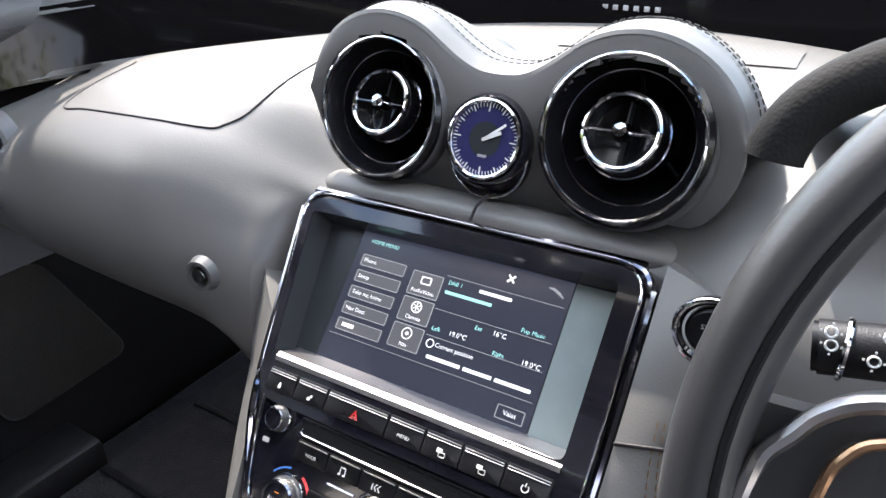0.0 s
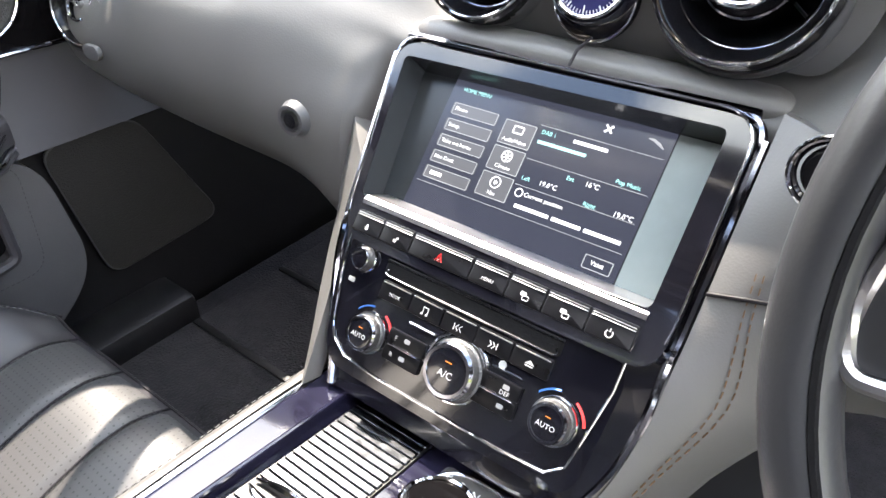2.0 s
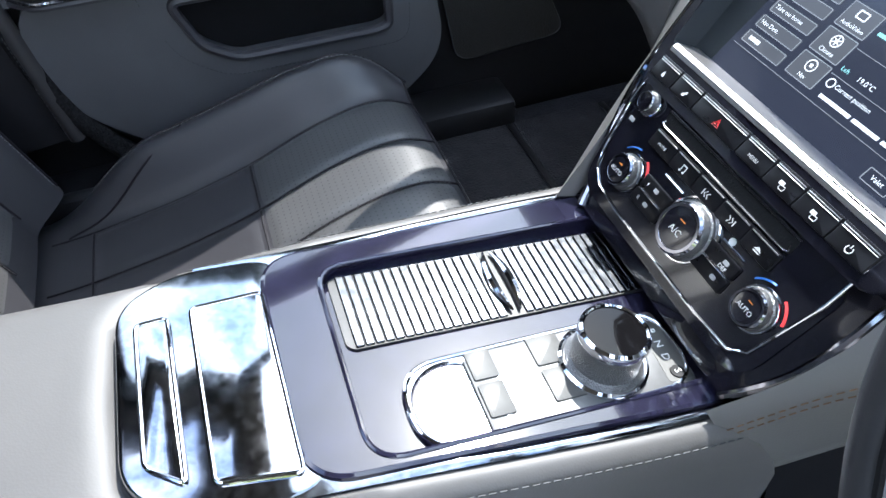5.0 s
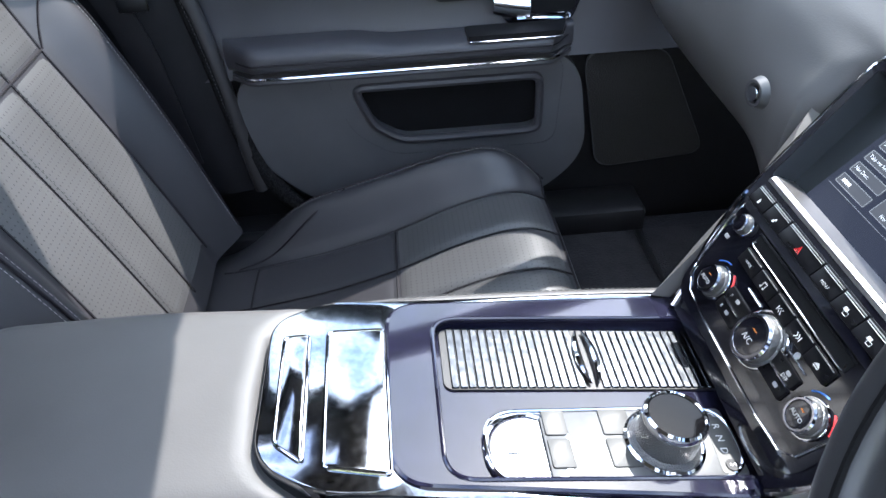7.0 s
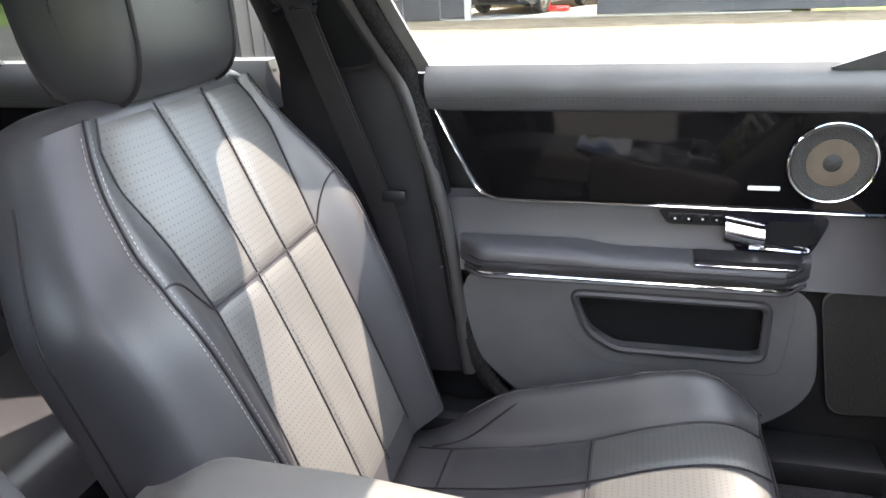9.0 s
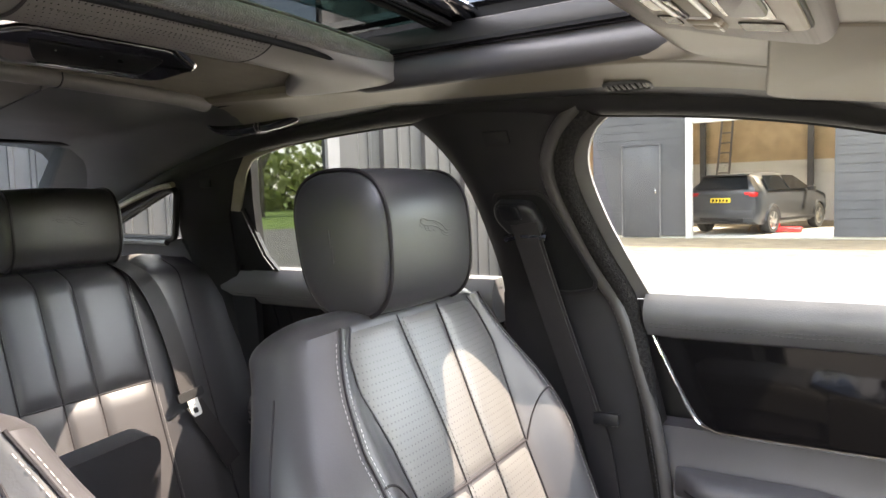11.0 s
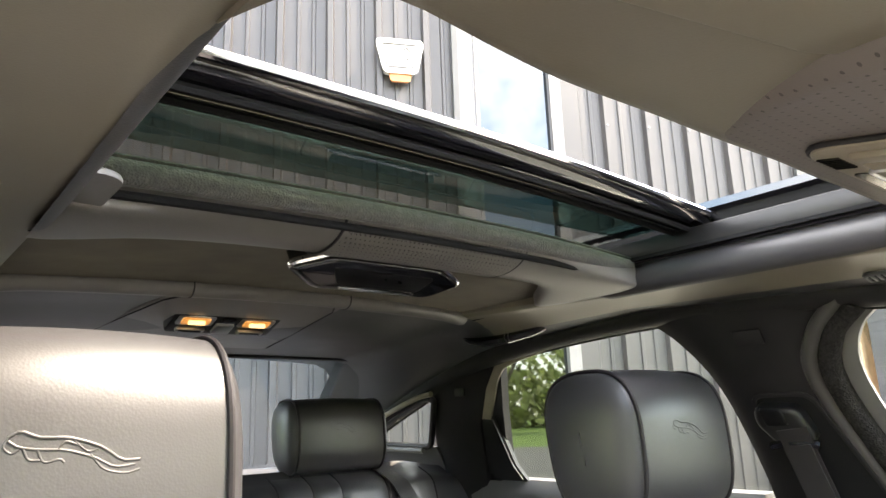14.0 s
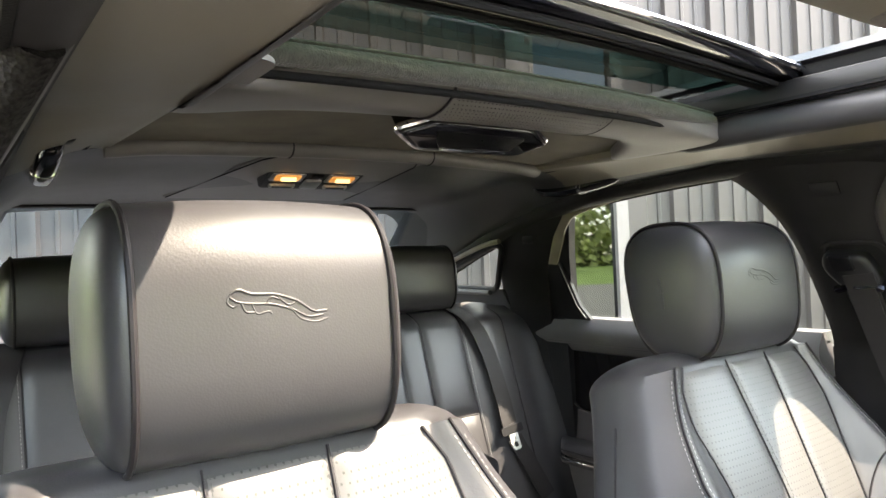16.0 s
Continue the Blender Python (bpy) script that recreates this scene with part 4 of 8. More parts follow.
# ---------------------------------------------------------------- doors
def door(s, rear=False):
    """A door card with a glossy veneer band, armrest and pocket. Built for the passenger side and mirrored."""
    MIRROR[0] = s > 0
    name = "rear_door" if rear else "front_door"
    t = thing(name, "grey leather rear door card with glossy black veneer" if rear else "grey leather front door card with glossy black veneer and a speaker", "car door", "car doors")
    y0, y1 = (-1.26, -0.54) if rear else (-0.262, 0.62)
    dy = (lambda y: y)
    # card: upper pad, band, middle, lower
    def sheet(z0, z1, x0, x1, bulge, ya=y0, yb=y1, n=10):
        return [[(lerp(x0, x1, k / n) + bulge * math.sin(math.pi * k / n), y, lerp(z0, z1, k / n)) for y in np.linspace(ya, yb, 24)] for k in range(n + 1)]
    pad = part("top_pad", solid(sheet(0.938, 1.010 if not rear else 1.022, -0.722, -0.712 if not rear else -0.706, 0.022, y0 - (0.03 if rear else 0.0)), 0.05, (-1, 0, 0)), TRIM, t, "grained grey top pad")
    stitches([(-0.6985, y, 0.962) for y in np.linspace(y0 + 0.01, y1 - 0.01, 120)], pad, THREAD_DARK, 0.005, 0.003, 0.0006)
    stitches([(-0.7005, y, 0.956) for y in np.linspace(y0 + 0.01, y1 - 0.01, 120)], pad, THREAD_DARK, 0.005, 0.003, 0.0006)
    part("window_seal", box(-0.728, (y0 + y1) / 2, 1.003, 0.022, y1 - y0, 0.012, 0.004), RUBBER, t)
    band = part("veneer_band", plate(round_poly([(y0 + 0.012, 0.937), (y1, 0.937), (y1, 0.786), (y0 + 0.125, 0.786), (y0 + 0.085, 0.800)], 0.02), -0.02, 0.0, frame_of((-0.728, 0, 0), (0, 1, 0), (0, 0, 1)), 0.004), VENEER_BLACK, t, "glossy black veneer")
    line = spline([(-0.724, y0 + 0.008, 0.938), (-0.724, y0 + 0.040, 0.87), (-0.724, y0 + 0.075, 0.806), (-0.724, y0 + 0.10, 0.790), (-0.724, y0 + 0.15, 0.785), (-0.724, (y0 + y1) / 2, 0.783), (-0.724, y1 - 0.05, 0.778)], 50)
    part("chrome_line", tube(line, 0.0028, 8), CHROME, t, "thin chrome line")
    part("top_line", tube([(-0.7265, y0 + 0.02, 0.936), (-0.7265, y1 - 0.05, 0.935)], 0.0015, 6), CHROME, t)
    part("middle_panel", solid(sheet(0.660, 0.784, -0.700, -0.732, -0.008), 0.05, (-1, 0, 0)), TRIM_FINE, t, "smooth dark grey leather")
    # armrest
    def arm(y):
        e = smooth01(y0 + 0.04, y0 + 0.10, y) * (1 - smooth01(0.300 if not rear else y1 - 0.1, 0.345 if not rear else y1 - 0.04, y))
        return 0.012 + 0.045 * e
    ya, yb = y0 + 0.05, (0.345 if not rear else y1 - 0.03)
    rows = []
    for y in np.linspace(ya, yb, 40):
        rise = 0.009 * (1 - smooth01(-0.02, 0.06, y)) if not rear else 0.0
        roll = []
        for a in np.linspace(0, math.pi, 17):
            up = -math.cos(a)
            out = arm(y) * abs(math.sin(a)) ** 0.55
            roll.append((-0.712 + out, y, 0.6965 + 0.0195 * up + rise * (up > 0)))
        rows.append(roll)
    part("armrest", grid_mesh(rows, cap=True), TRIM_FINE, t, "padded leather armrest")
    part("armrest_seam", tube([(-0.712 + arm(y) + 0.0004, y, 0.6985) for y in np.linspace(ya + 0.02, yb - 0.01, 50)], 0.0014, 6), PIPING, t)
    for dz in (0.0040, -0.0040):
        stitches([(-0.712 + arm(y) + 0.0003, y, 0.6985 + dz) for y in np.linspace(ya + 0.02, yb - 0.01, 80)], t, THREAD_DARK, 0.004, 0.003, 0.0005)
    part("armrest_chrome", tube([(-0.713 + arm(y) * 0.99, y, 0.6765) for y in np.linspace(ya + 0.01, yb - 0.004, 40)], 0.0032, 8), CHROME, t, "bright chrome strip")
    part("armrest_under", tube([(-0.715 + arm(y) * 0.96, y, 0.6695) for y in np.linspace(ya + 0.01, yb - 0.006, 40)], 0.0050, 8), TRIM_FINE, t)
    # lower card with a map pocket cut through it
    py0, py1, pz0, pz1 = (y0 + 0.244, y0 + 0.556, 0.528, 0.630) if not rear else (y0 + 0.16, y0 + 0.50, 0.52, 0.60)
    outer = round_poly([(y0 + 0.045, 0.668), (y1 - 0.262 if not rear else y1 - 0.03, 0.668), (y1 - 0.235 if not rear else y1 - 0.03, 0.470), (y1 - 0.33 if not rear else y1 - 0.1, 0.385), (y0 + 0.19, 0.385), (y0 + 0.06, 0.50)], 0.07, 9)
    inner = round_poly([(py0, pz1), (py1, pz1), (py1, pz0 + 0.006), (py1 - 0.02, pz0), (py0 + 0.075, pz0), (py0 + 0.028, pz0 + 0.03)], 0.018, 9)
    f = frame_of((-0.700, 0, 0), (0, 1, 0), (0, 0, 1))
    part("lower_card", hollow(outer, inner, -0.03, 0.0, f), TRIM, t, "grained grey lower card with a map pocket")
    part("pocket_rim", outline_tube(inner, 0.0, 0.0075, f), TRIM_FINE, t)
    part("pocket_back", box(-0.7315, (py0 + py1) / 2, (pz0 + pz1) / 2, 0.006, py1 - py0 + 0.05, pz1 - pz0 + 0.05), RUBBER, t, "dark pocket lining")
    seam = [(-0.6995, y, z) for y, z in round_poly([(py0 - 0.045, 0.660), (py1 + 0.04, 0.660), (py1 + 0.03, pz0 - 0.028), (py0 + 0.055, pz0 - 0.028), (py0 - 0.01, pz0 + 0.02)], 0.03)]
    stitches(seam, t, THREAD_DARK, 0.004, 0.003, 0.0006)
    part("base_panel", solid(sheet(0.30, 0.72, -0.735, -0.735, 0.0, y0 - 0.02, y1 + 0.02, 4), 0.02, (-1, 0, 0)), PLASTIC, t, "black base of the door")
    if not rear:
        # loudspeaker, badge bar, switches and opener
        fs = frame_of((-0.7265, 0.357, 0.860), (0, 1, 0), (0, 0, 1))
        sp = part("speaker_grille", lathe([(0.0, -0.002), (0.028, -0.0015), (0.050, 0.001), (0.056, 0.003), (0.060, 0.001), (0.061, -0.006)], fs, 48), GRILLE, t, "round loudspeaker mesh")
        part("speaker_ring", outline_tube([(0.0605 * math.cos(a), 0.0605 * math.sin(a)) for a in np.linspace(0, math.tau, 60)[:-1]], 0.002, 0.0022, fs), CHROME, sp, "thin chrome ring")
        part("speaker_cone", lathe([(0.0, 0.0005), (0.036, 0.0012), (0.036, -0.004)], fs, 40), CONE, sp, "amber cone seen through the mesh")
        part("speaker_dome", lathe([(0.0, 0.003), (0.012, 0.002), (0.017, -0.002)], fs, 30), GRILLE, sp)
        part("badge_bar", box(-0.7255, 0.267, 0.818, 0.003, 0.046, 0.007, 0.001), PRINT, t, "small pale badge bar")
        fk = frame_of((-0.7235, 0.16, 0.770), (0, 1, 0), (0, 0, 1))
        sw = part("seat_memory_switch", plate(round_poly([(-0.045, 0.010), (0.052, 0.010), (0.058, -0.012), (-0.030, -0.012)], 0.006), -0.006, 0.005, fk, 0.002), BUTTON, t)
        for k in range(4):
            part("key", plate(rrect(0.019, 0.012, 0.002, cx=-0.02 + k * 0.021, cy=-0.001), 0.004, 0.007, fk, 0.001), BUTTON, sw)
            part("key_mark", box(-0.02 + k * 0.021, -0.004, 0.0072, 0.003, 0.003, 0.0004, 0, fk), PRINT, sw)
        fh = frame_of((-0.7205, 0.285, 0.745), (0, 1, 0), (0, 0, 1))
        bowl = round_poly([(-0.078, 0.036), (0.080, 0.034), (0.055, -0.034), (-0.045, -0.030)], 0.02)
        hb = part("handle_bowl", plate(bowl, -0.006, 0.006, fh, 0.003), BLACK_GLOSS, t, "glossy black handle bowl")
        part("handle_recess", plate(rrect(0.075, 0.040, 0.014, cx=0.026, cy=0.004), 0.0055, 0.0065, fh), RUBBER, hb)
        part("door_lever", solid([[fh @ Vector((lerp(-0.070, -0.012, u), lerp(0.030, -0.012, v) - 0.012 * u, 0.010 + 0.016 * math.sin(v * math.pi))) for u in np.linspace(0, 1, 8)] for v in np.linspace(0, 1, 8)], 0.004, (-1, 0, 0)), CHROME, hb, "polished chrome door lever")
        part("lever_tip", tube(spline([fh @ Vector((-0.03, -0.020, 0.012)), fh @ Vector((0.0, -0.017, 0.020)), fh @ Vector((0.045, -0.022, 0.014)), fh @ Vector((0.052, -0.019, 0.008))], 16), 0.0055, 8, flat=0.6), CHROME, hb)
        fw = frame_of((-0.682, 0.255, 0.7145), (0, 1, 0), (1, 0, 0.0))
        wp = part("window_switch_panel", plate(round_poly([(-0.085, -0.022), (0.078, -0.022), (0.062, 0.024), (-0.085, 0.024)], 0.006), -0.006, 0.004, fw, 0.002), PLASTIC, t, "black window switch panel")
        part("switch_rim", outline_tube(round_poly([(-0.085, -0.022), (0.078, -0.022), (0.062, 0.024), (-0.085, 0.024)], 0.006), 0.003, 0.0016, fw), CHROME, wp)
        part("window_switch", tube([fw @ Vector((0.01, 0, 0.006)), fw @ Vector((0.05, 0, 0.009))], 0.007, 8, flat=0.6), BUTTON, wp)
        fl = frame_of((-0.725, 0.49, 0.545), (0, 1, 0), (0, 0, 1))
        part("woofer_cover", plate(round_poly([(-0.115, 0.105), (0.02, 0.105), (0.12, -0.10), (-0.075, -0.115)], 0.03), -0.01, 0.006, fl, 0.003), GRILLE, t, "dark woofer cover")
        part("woofer_rim", outline_tube(round_poly([(-0.118, 0.108), (0.022, 0.108), (0.124, -0.103), (-0.078, -0.118)], 0.03), 0.004, 0.002, fl), TRIM_FINE, t)
        part("mirror_sail", solid([[(-0.70, y, lerp(1.0, 1.0 + max(0.003, (y - 0.32) * 0.35), v)) for y in np.linspace(0.33, 0.62, 6)] for v in (0, 1)], 0.02, (-1, 0, 0)), PLASTIC, t)
    # door window frame and pane
    if not rear:
        ring = [(-0.300, 1.305), (-0.375, 1.20), (-0.285, 1.005), (0.60, 1.005), (0.30, 1.165), (0.02, 1.262)]
        part("window_pillar", solid([[(-(side_x(z) - 0.004), y0_ - 0.020, z), (-(side_x(z) - 0.004), y0_ + 0.018, z)] for y0_, z, _ in spline([(-0.262, 1.305, 0), (-0.312, 1.270, 0), (-0.332, 1.22, 0), (-0.322, 1.15, 0), (-0.300, 1.08, 0), (-0.270, 1.0, 0)], 24)], 0.008, (-1, 0, 0)), POST_GREY, t, "grey window post")
        pane = [[(-(side_x(1.003)) - 0.008, -0.29, 1.003), (-(side_x(1.003)) - 0.008, 0.62, 1.003)], [(-(side_x(1.30)) - 0.008, -0.30, 1.30), (-(side_x(1.22)) - 0.008, 0.17, 1.24)]]
    else:
        part("window_pillar", solid([[(-(side_x(z) - 0.002), y0_ - 0.06, z), (-(side_x(z) - 0.002), y0_ + 0.025, z)] for y0_, z in ((-1.045, 1.275), (-1.10, 1.18), (-1.165, 1.05), (-1.19, 1.0))], 0.02, (-1, 0, 0)), PLASTIC, t, "black window post")
        part("corner_trim", solid([[(-(side_x(z) - 0.006), ya_, z), (-(side_x(z) - 0.006), yb_, z)] for ya_, yb_, z in ((-1.125, -1.108, 1.165), (-1.19, -1.110, 1.055), (-1.215, -1.085, 1.0))], 0.01, (-1, 0, 0)), PLASTIC, t, "black corner piece")
        reveal_out = spline([(-1.152, 1.160, 0), (-1.100, 1.218, 0), (-1.058, 1.262, 0), (-0.99, 1.288, 0), (-0.80, 1.306, 0)], 30)
        reveal_in = spline([(-1.124, 1.158, 0), (-1.076, 1.208, 0), (-1.036, 1.248, 0), (-0.98, 1.272, 0), (-0.80, 1.298, 0)], 30)
        # Beige reveal; its pale tone also paints the sunlight on it.
        part("window_trim", solid([[(-(side_x(q.y) - 0.008), q.x, q.y) for q in line_] for line_ in (reveal_out, reveal_in)], 0.004, (-1, 0, 0)), BEIGE_TRIM, t, "beige window surround, paled as sunlit")
        part("pane_line", tube([(-(side_x(z) - 0.014), y_, z) for y_, z in ((-1.110, 1.160), (-1.112, 1.056), (-1.100, 1.024))], 0.0012, 6), POST_GREY, t, "grey line beside the corner piece")
        pane = [[(-(side_x(1.003)) - 0.008, -1.20, 1.003), (-(side_x(1.003)) - 0.008, -0.50, 1.003)], [(-(side_x(1.28)) - 0.008, -1.05, 1.28), (-(side_x(1.31)) - 0.008, -0.58, 1.31)]]
    part("pane", solid(pane, 0.003, (-1, 0, 0)), WINDOW, t, "clear window pane").visible_shadow = False
    MIRROR[0] = False
    return t


for s in (-1, 1):
    d = door(s)
    if s > 0:   # the driver's door stands open
        d.matrix_basis = Matrix.Translation((0.76, 0.64, 0)) @ Matrix.Rotation(radians(68), 4, 'Z') @ Matrix.Translation((-0.76, -0.64, 0))
        tagged(d, 'open front door with grey leather and glossy black veneer')
    door(s, True)
    MIRROR[0] = s > 0
    sill = thing("door_sill", "black carpeted door sill beside the seat", "sill", "door sills", "structure")
    part("sill_board", box(-0.70, -0.25, 0.33, 0.10, 1.5, 0.08, 0.015), PLASTIC, sill)
    MIRROR[0] = False
    # rubber seal round the pillar on the door side
    MIRROR[0] = s > 0
    structure("trim", tube(spline([(-(side_x(z) - 0.012), y, z) for y, z in ((-0.288, 1.300), (-0.333, 1.262), (-0.352, 1.20), (-0.325, 1.09), (-0.292, 1.0), (-0.268, 0.90), (-0.240, 0.72), (-0.20, 0.50), (-0.10, 0.36), (0.05, 0.345))], 60), 0.016, 12), FUZZ, "furry black rubber door seal")
    MIRROR[0] = False


# ---------------------------------------------------------------- dashboard
def hoop(x):
    """The line where the dash meets the veneer band that sweeps round under the windscreen."""
    a = min(1.0, abs(x) / 0.735)
    return 0.935 - 0.26 * a ** 1.5 - 0.19 * a ** 7, 0.972 - 0.072 * a ** 2


def dash_point(x, s):
    """The dash surface: s runs from the lower edge (0) over the crest to the band (1)."""
    hy, hz = hoop(x)
    drop = 0.055 * (x / 0.7) ** 2
    dip = 0.05 * math.exp(-((abs(x) - 0.16) / 0.06) ** 2)
    low = 0.757 - dip
    bow = 0.035 * (x / 0.72) ** 4
    ctrl = [(0.52, low - 0.035), (0.452 + bow, low - 0.022), (0.424 + bow, low), (0.411 + bow, 0.808), (0.419 + bow, 0.858), (0.441 + bow, 0.899 - drop * 0.3), (0.487 + bow, 0.932 - drop * 0.7), (0.575 + bow * 0.7, 0.958 - drop), (lerp(0.60, hy, 0.6), lerp(0.968 - drop, hz - 0.012, 0.6)), (hy, hz - 0.012)]
    e = smooth01(0.48, 0.63, abs(x))
    ctrl = [(y + e * q, z - e * r) for (y, z), q, r in zip(ctrl, (0, 0, 0, 0.004, 0.022, 0.040, 0.045, 0.03, 0, 0), (0, 0, 0, 0, 0.006, 0.014, 0.016, 0.010, 0, 0))]
    back = [(0.60, 0.70), (0.56, 0.73), (0.53, 0.76), (0.510, 0.80), (0.497, 0.840), (0.484, 0.866), (0.500, 0.884), (0.56, 0.900), (lerp(0.60, hy, 0.6), lerp(0.945, hz - 0.012, 0.6)), (hy, hz - 0.012)]
    w_low = 1 - smooth01(0.150, 0.190 if x < 0 else 0.185, abs(x))
    w_top = 1 - smooth01(0.135, 0.34 if x < 0 else 0.205, abs(x))
    w_far = 1 - smooth01(0.10, 0.24, abs(x))
    ws = [w_low] * 3 + [lerp(w_low, w_top, 0.20), lerp(w_low, w_top, 0.55), w_top, w_top, w_far, w_far, w_far]
    return [(lerp(a[0], b[0], w), lerp(a[1], b[1], w)) for a, b, w in zip(ctrl, back, ws)]


def dash_mesh():
    rows = []
    for x in np.linspace(-0.700, 0.700, 141):
        pts = spline([(x, y, z) for y, z in dash_point(x, 0)], 60)
        rows.append(pts)
    return grid_mesh(rows)


dashboard = thing("dashboard", "grey leather dashboard with twin round vents", "dashboard")
part("skin", dash_mesh(), DASH, dashboard, "smooth grey leather skin")


# airbag lid line on the passenger side
def dash_at(x, f):
    pts = spline([(x, y, z) for y, z in dash_point(x, 0)], 121)
    q = pts[min(119, int(f * 120))].lerp(pts[min(120, int(f * 120) + 1)], f * 120 % 1)
    return q


lid = [(-0.57, 0.8167), (-0.54, 0.775), (-0.52, 0.70), (-0.503, 0.65), (-0.485, 0.634), (-0.455, 0.641), (-0.385, 0.6417), (-0.32, 0.643), (-0.28, 0.658), (-0.268, 0.677), (-0.255, 0.708), (-0.246, 0.758), (-0.247, 0.79), (-0.26, 0.8167)]
lid_pts = [dash_at(q.x, q.y) + Vector((0, 0, 0.0004)) for q in spline([(a, b, 0) for a, b in lid], 70)]
part("airbag_seam", tube(lid_pts, 0.0011, 6), PIPING, dashboard, "fine dark seam of the airbag lid")
part("centre_seam", tube([(0.0, 0.472, 0.890), (0.002, 0.478, 0.900), (0.008, 0.486, 0.908)], 0.0012, 6), PIPING, dashboard)


def hood_top(x):
    a = abs(abs(x) - 0.097)
    pod = 0.955 + math.sqrt(max(0.0, 0.0755 ** 2 - a * a)) if a < 0.0755 else 0.90
    saddle = 0.990 + 0.05 * (x / 0.097) ** 2 if abs(x) < 0.097 else 0.0
    return max(pod, min(saddle, 1.03)) if abs(x) < 0.097 else pod


def vent_hood():
    """Dark leather cowl round the two vents and the clock."""
    xs = [0.1722 * math.sin(a) for a in np.linspace(-math.pi / 2, math.pi / 2, 141)]
    smooth_top = []
    for i, x in enumerate(xs):
        near = [hood_top(xs[j]) for j in range(max(0, i - 5), min(len(xs), i + 6))]
        smooth_top.append(sum(near) / len(near))
    rows = []
    for t in np.linspace(0, 1, 16):
        row = []
        for x, top in zip(xs, smooth_top):
            y = 0.512 + 0.20 * t
            z = lerp(top, lerp(0.962, 0.885, smooth01(0.11, 0.168, abs(x))), smooth01(0.10, 1.0, t)) + 0.006 * math.sin(min(1, t * 6) * math.pi / 2) - 0.006
            row.append((x * (1 + 0.10 * t), y, z))
        rows.append(row)
    face = []
    for t in np.linspace(0, 1, 44):
        row = []
        for x, top in zip(xs, smooth_top):
            low = max(0.887, 0.957 - math.sqrt(max(0.0, lerp(0.060, 0.0755, smooth01(0.115, 0.155, abs(x))) ** 2 - (abs(x) - 0.097) ** 2))) if abs(x) > 0.097 else 0.885
            z = lerp(low, max(top, low + 0.001), t)
            gap = math.hypot(abs(x) - 0.0965, z - 0.9575)      # the face opens behind each vent
            sink = 0.075 if gap < 0.0505 else 0.0
            row.append((x, 0.503 + 0.010 * (1 - t) + 0.012 * t ** 6 + sink, z))
        face.append(row)
    return rows, face


hood_rows, hood_face = vent_hood()
part("vent_hood", grid_mesh(hood_face[:-1] + hood_rows), HOOD_GREY, dashboard, "dark leather cowl with a double stitch")
for dy in (0.016, 0.022):
    line = [Vector(p) for p in hood_rows[2 if dy < 0.02 else 3]]
    stitches([p + Vector((0, 0, 0.0012)) for p in line], dashboard, THREAD_DARK, 0.0038, 0.0018, 0.00055)

for s in (-1, 1):
    sleeve = frame_of((s * 0.0968, 0.5005, 0.9565), (1, 0, 0), (0, 0.20, 0.98))
    part("vent_sleeve", lathe([(0.0535, -0.004), (0.0565, 0.0005), (0.0590, -0.003), (0.0605, -0.012), (0.062, -0.16)], sleeve, 64), DASH_DARK, dashboard, "round leather sleeve of a vent")
# leather roll below the vents
part("lower_roll", tube(spline([(-0.19, 0.545, 0.862), (-0.13, 0.504, 0.882), (0, 0.496, 0.886), (0.12, 0.505, 0.881), (0.165, 0.550, 0.862)], 30), 0.018, 14, flat=0.7), DASH, dashboard)

# small details on the passenger side
fk = frame_of((-0.2255, 0.4075, 0.8150), (1, 0.12, 0), (0, 0.05, 1))
lk = part("airbag_switch", lathe([(0.0, 0.0), (0.0095, 0.0), (0.0105, 0.004), (0.0135, 0.004), (0.0165, -0.004)], fk, 28), DASH_DARK, dashboard, "round key switch")
part("key_barrel", lathe([(0.0, 0.0045), (0.0065, 0.0045), (0.008, 0.0)], fk, 20), CHROME, lk, "bright key barrel")
fd = frame_of((-0.575, 0.4155, 0.803), (1, 0.06, 0), (0, 0.05, 1))
part("trim_tab", plate(rrect(0.030, 0.017, 0.008), -0.004, 0.002, fd, 0.001), DASH_DARK, dashboard)


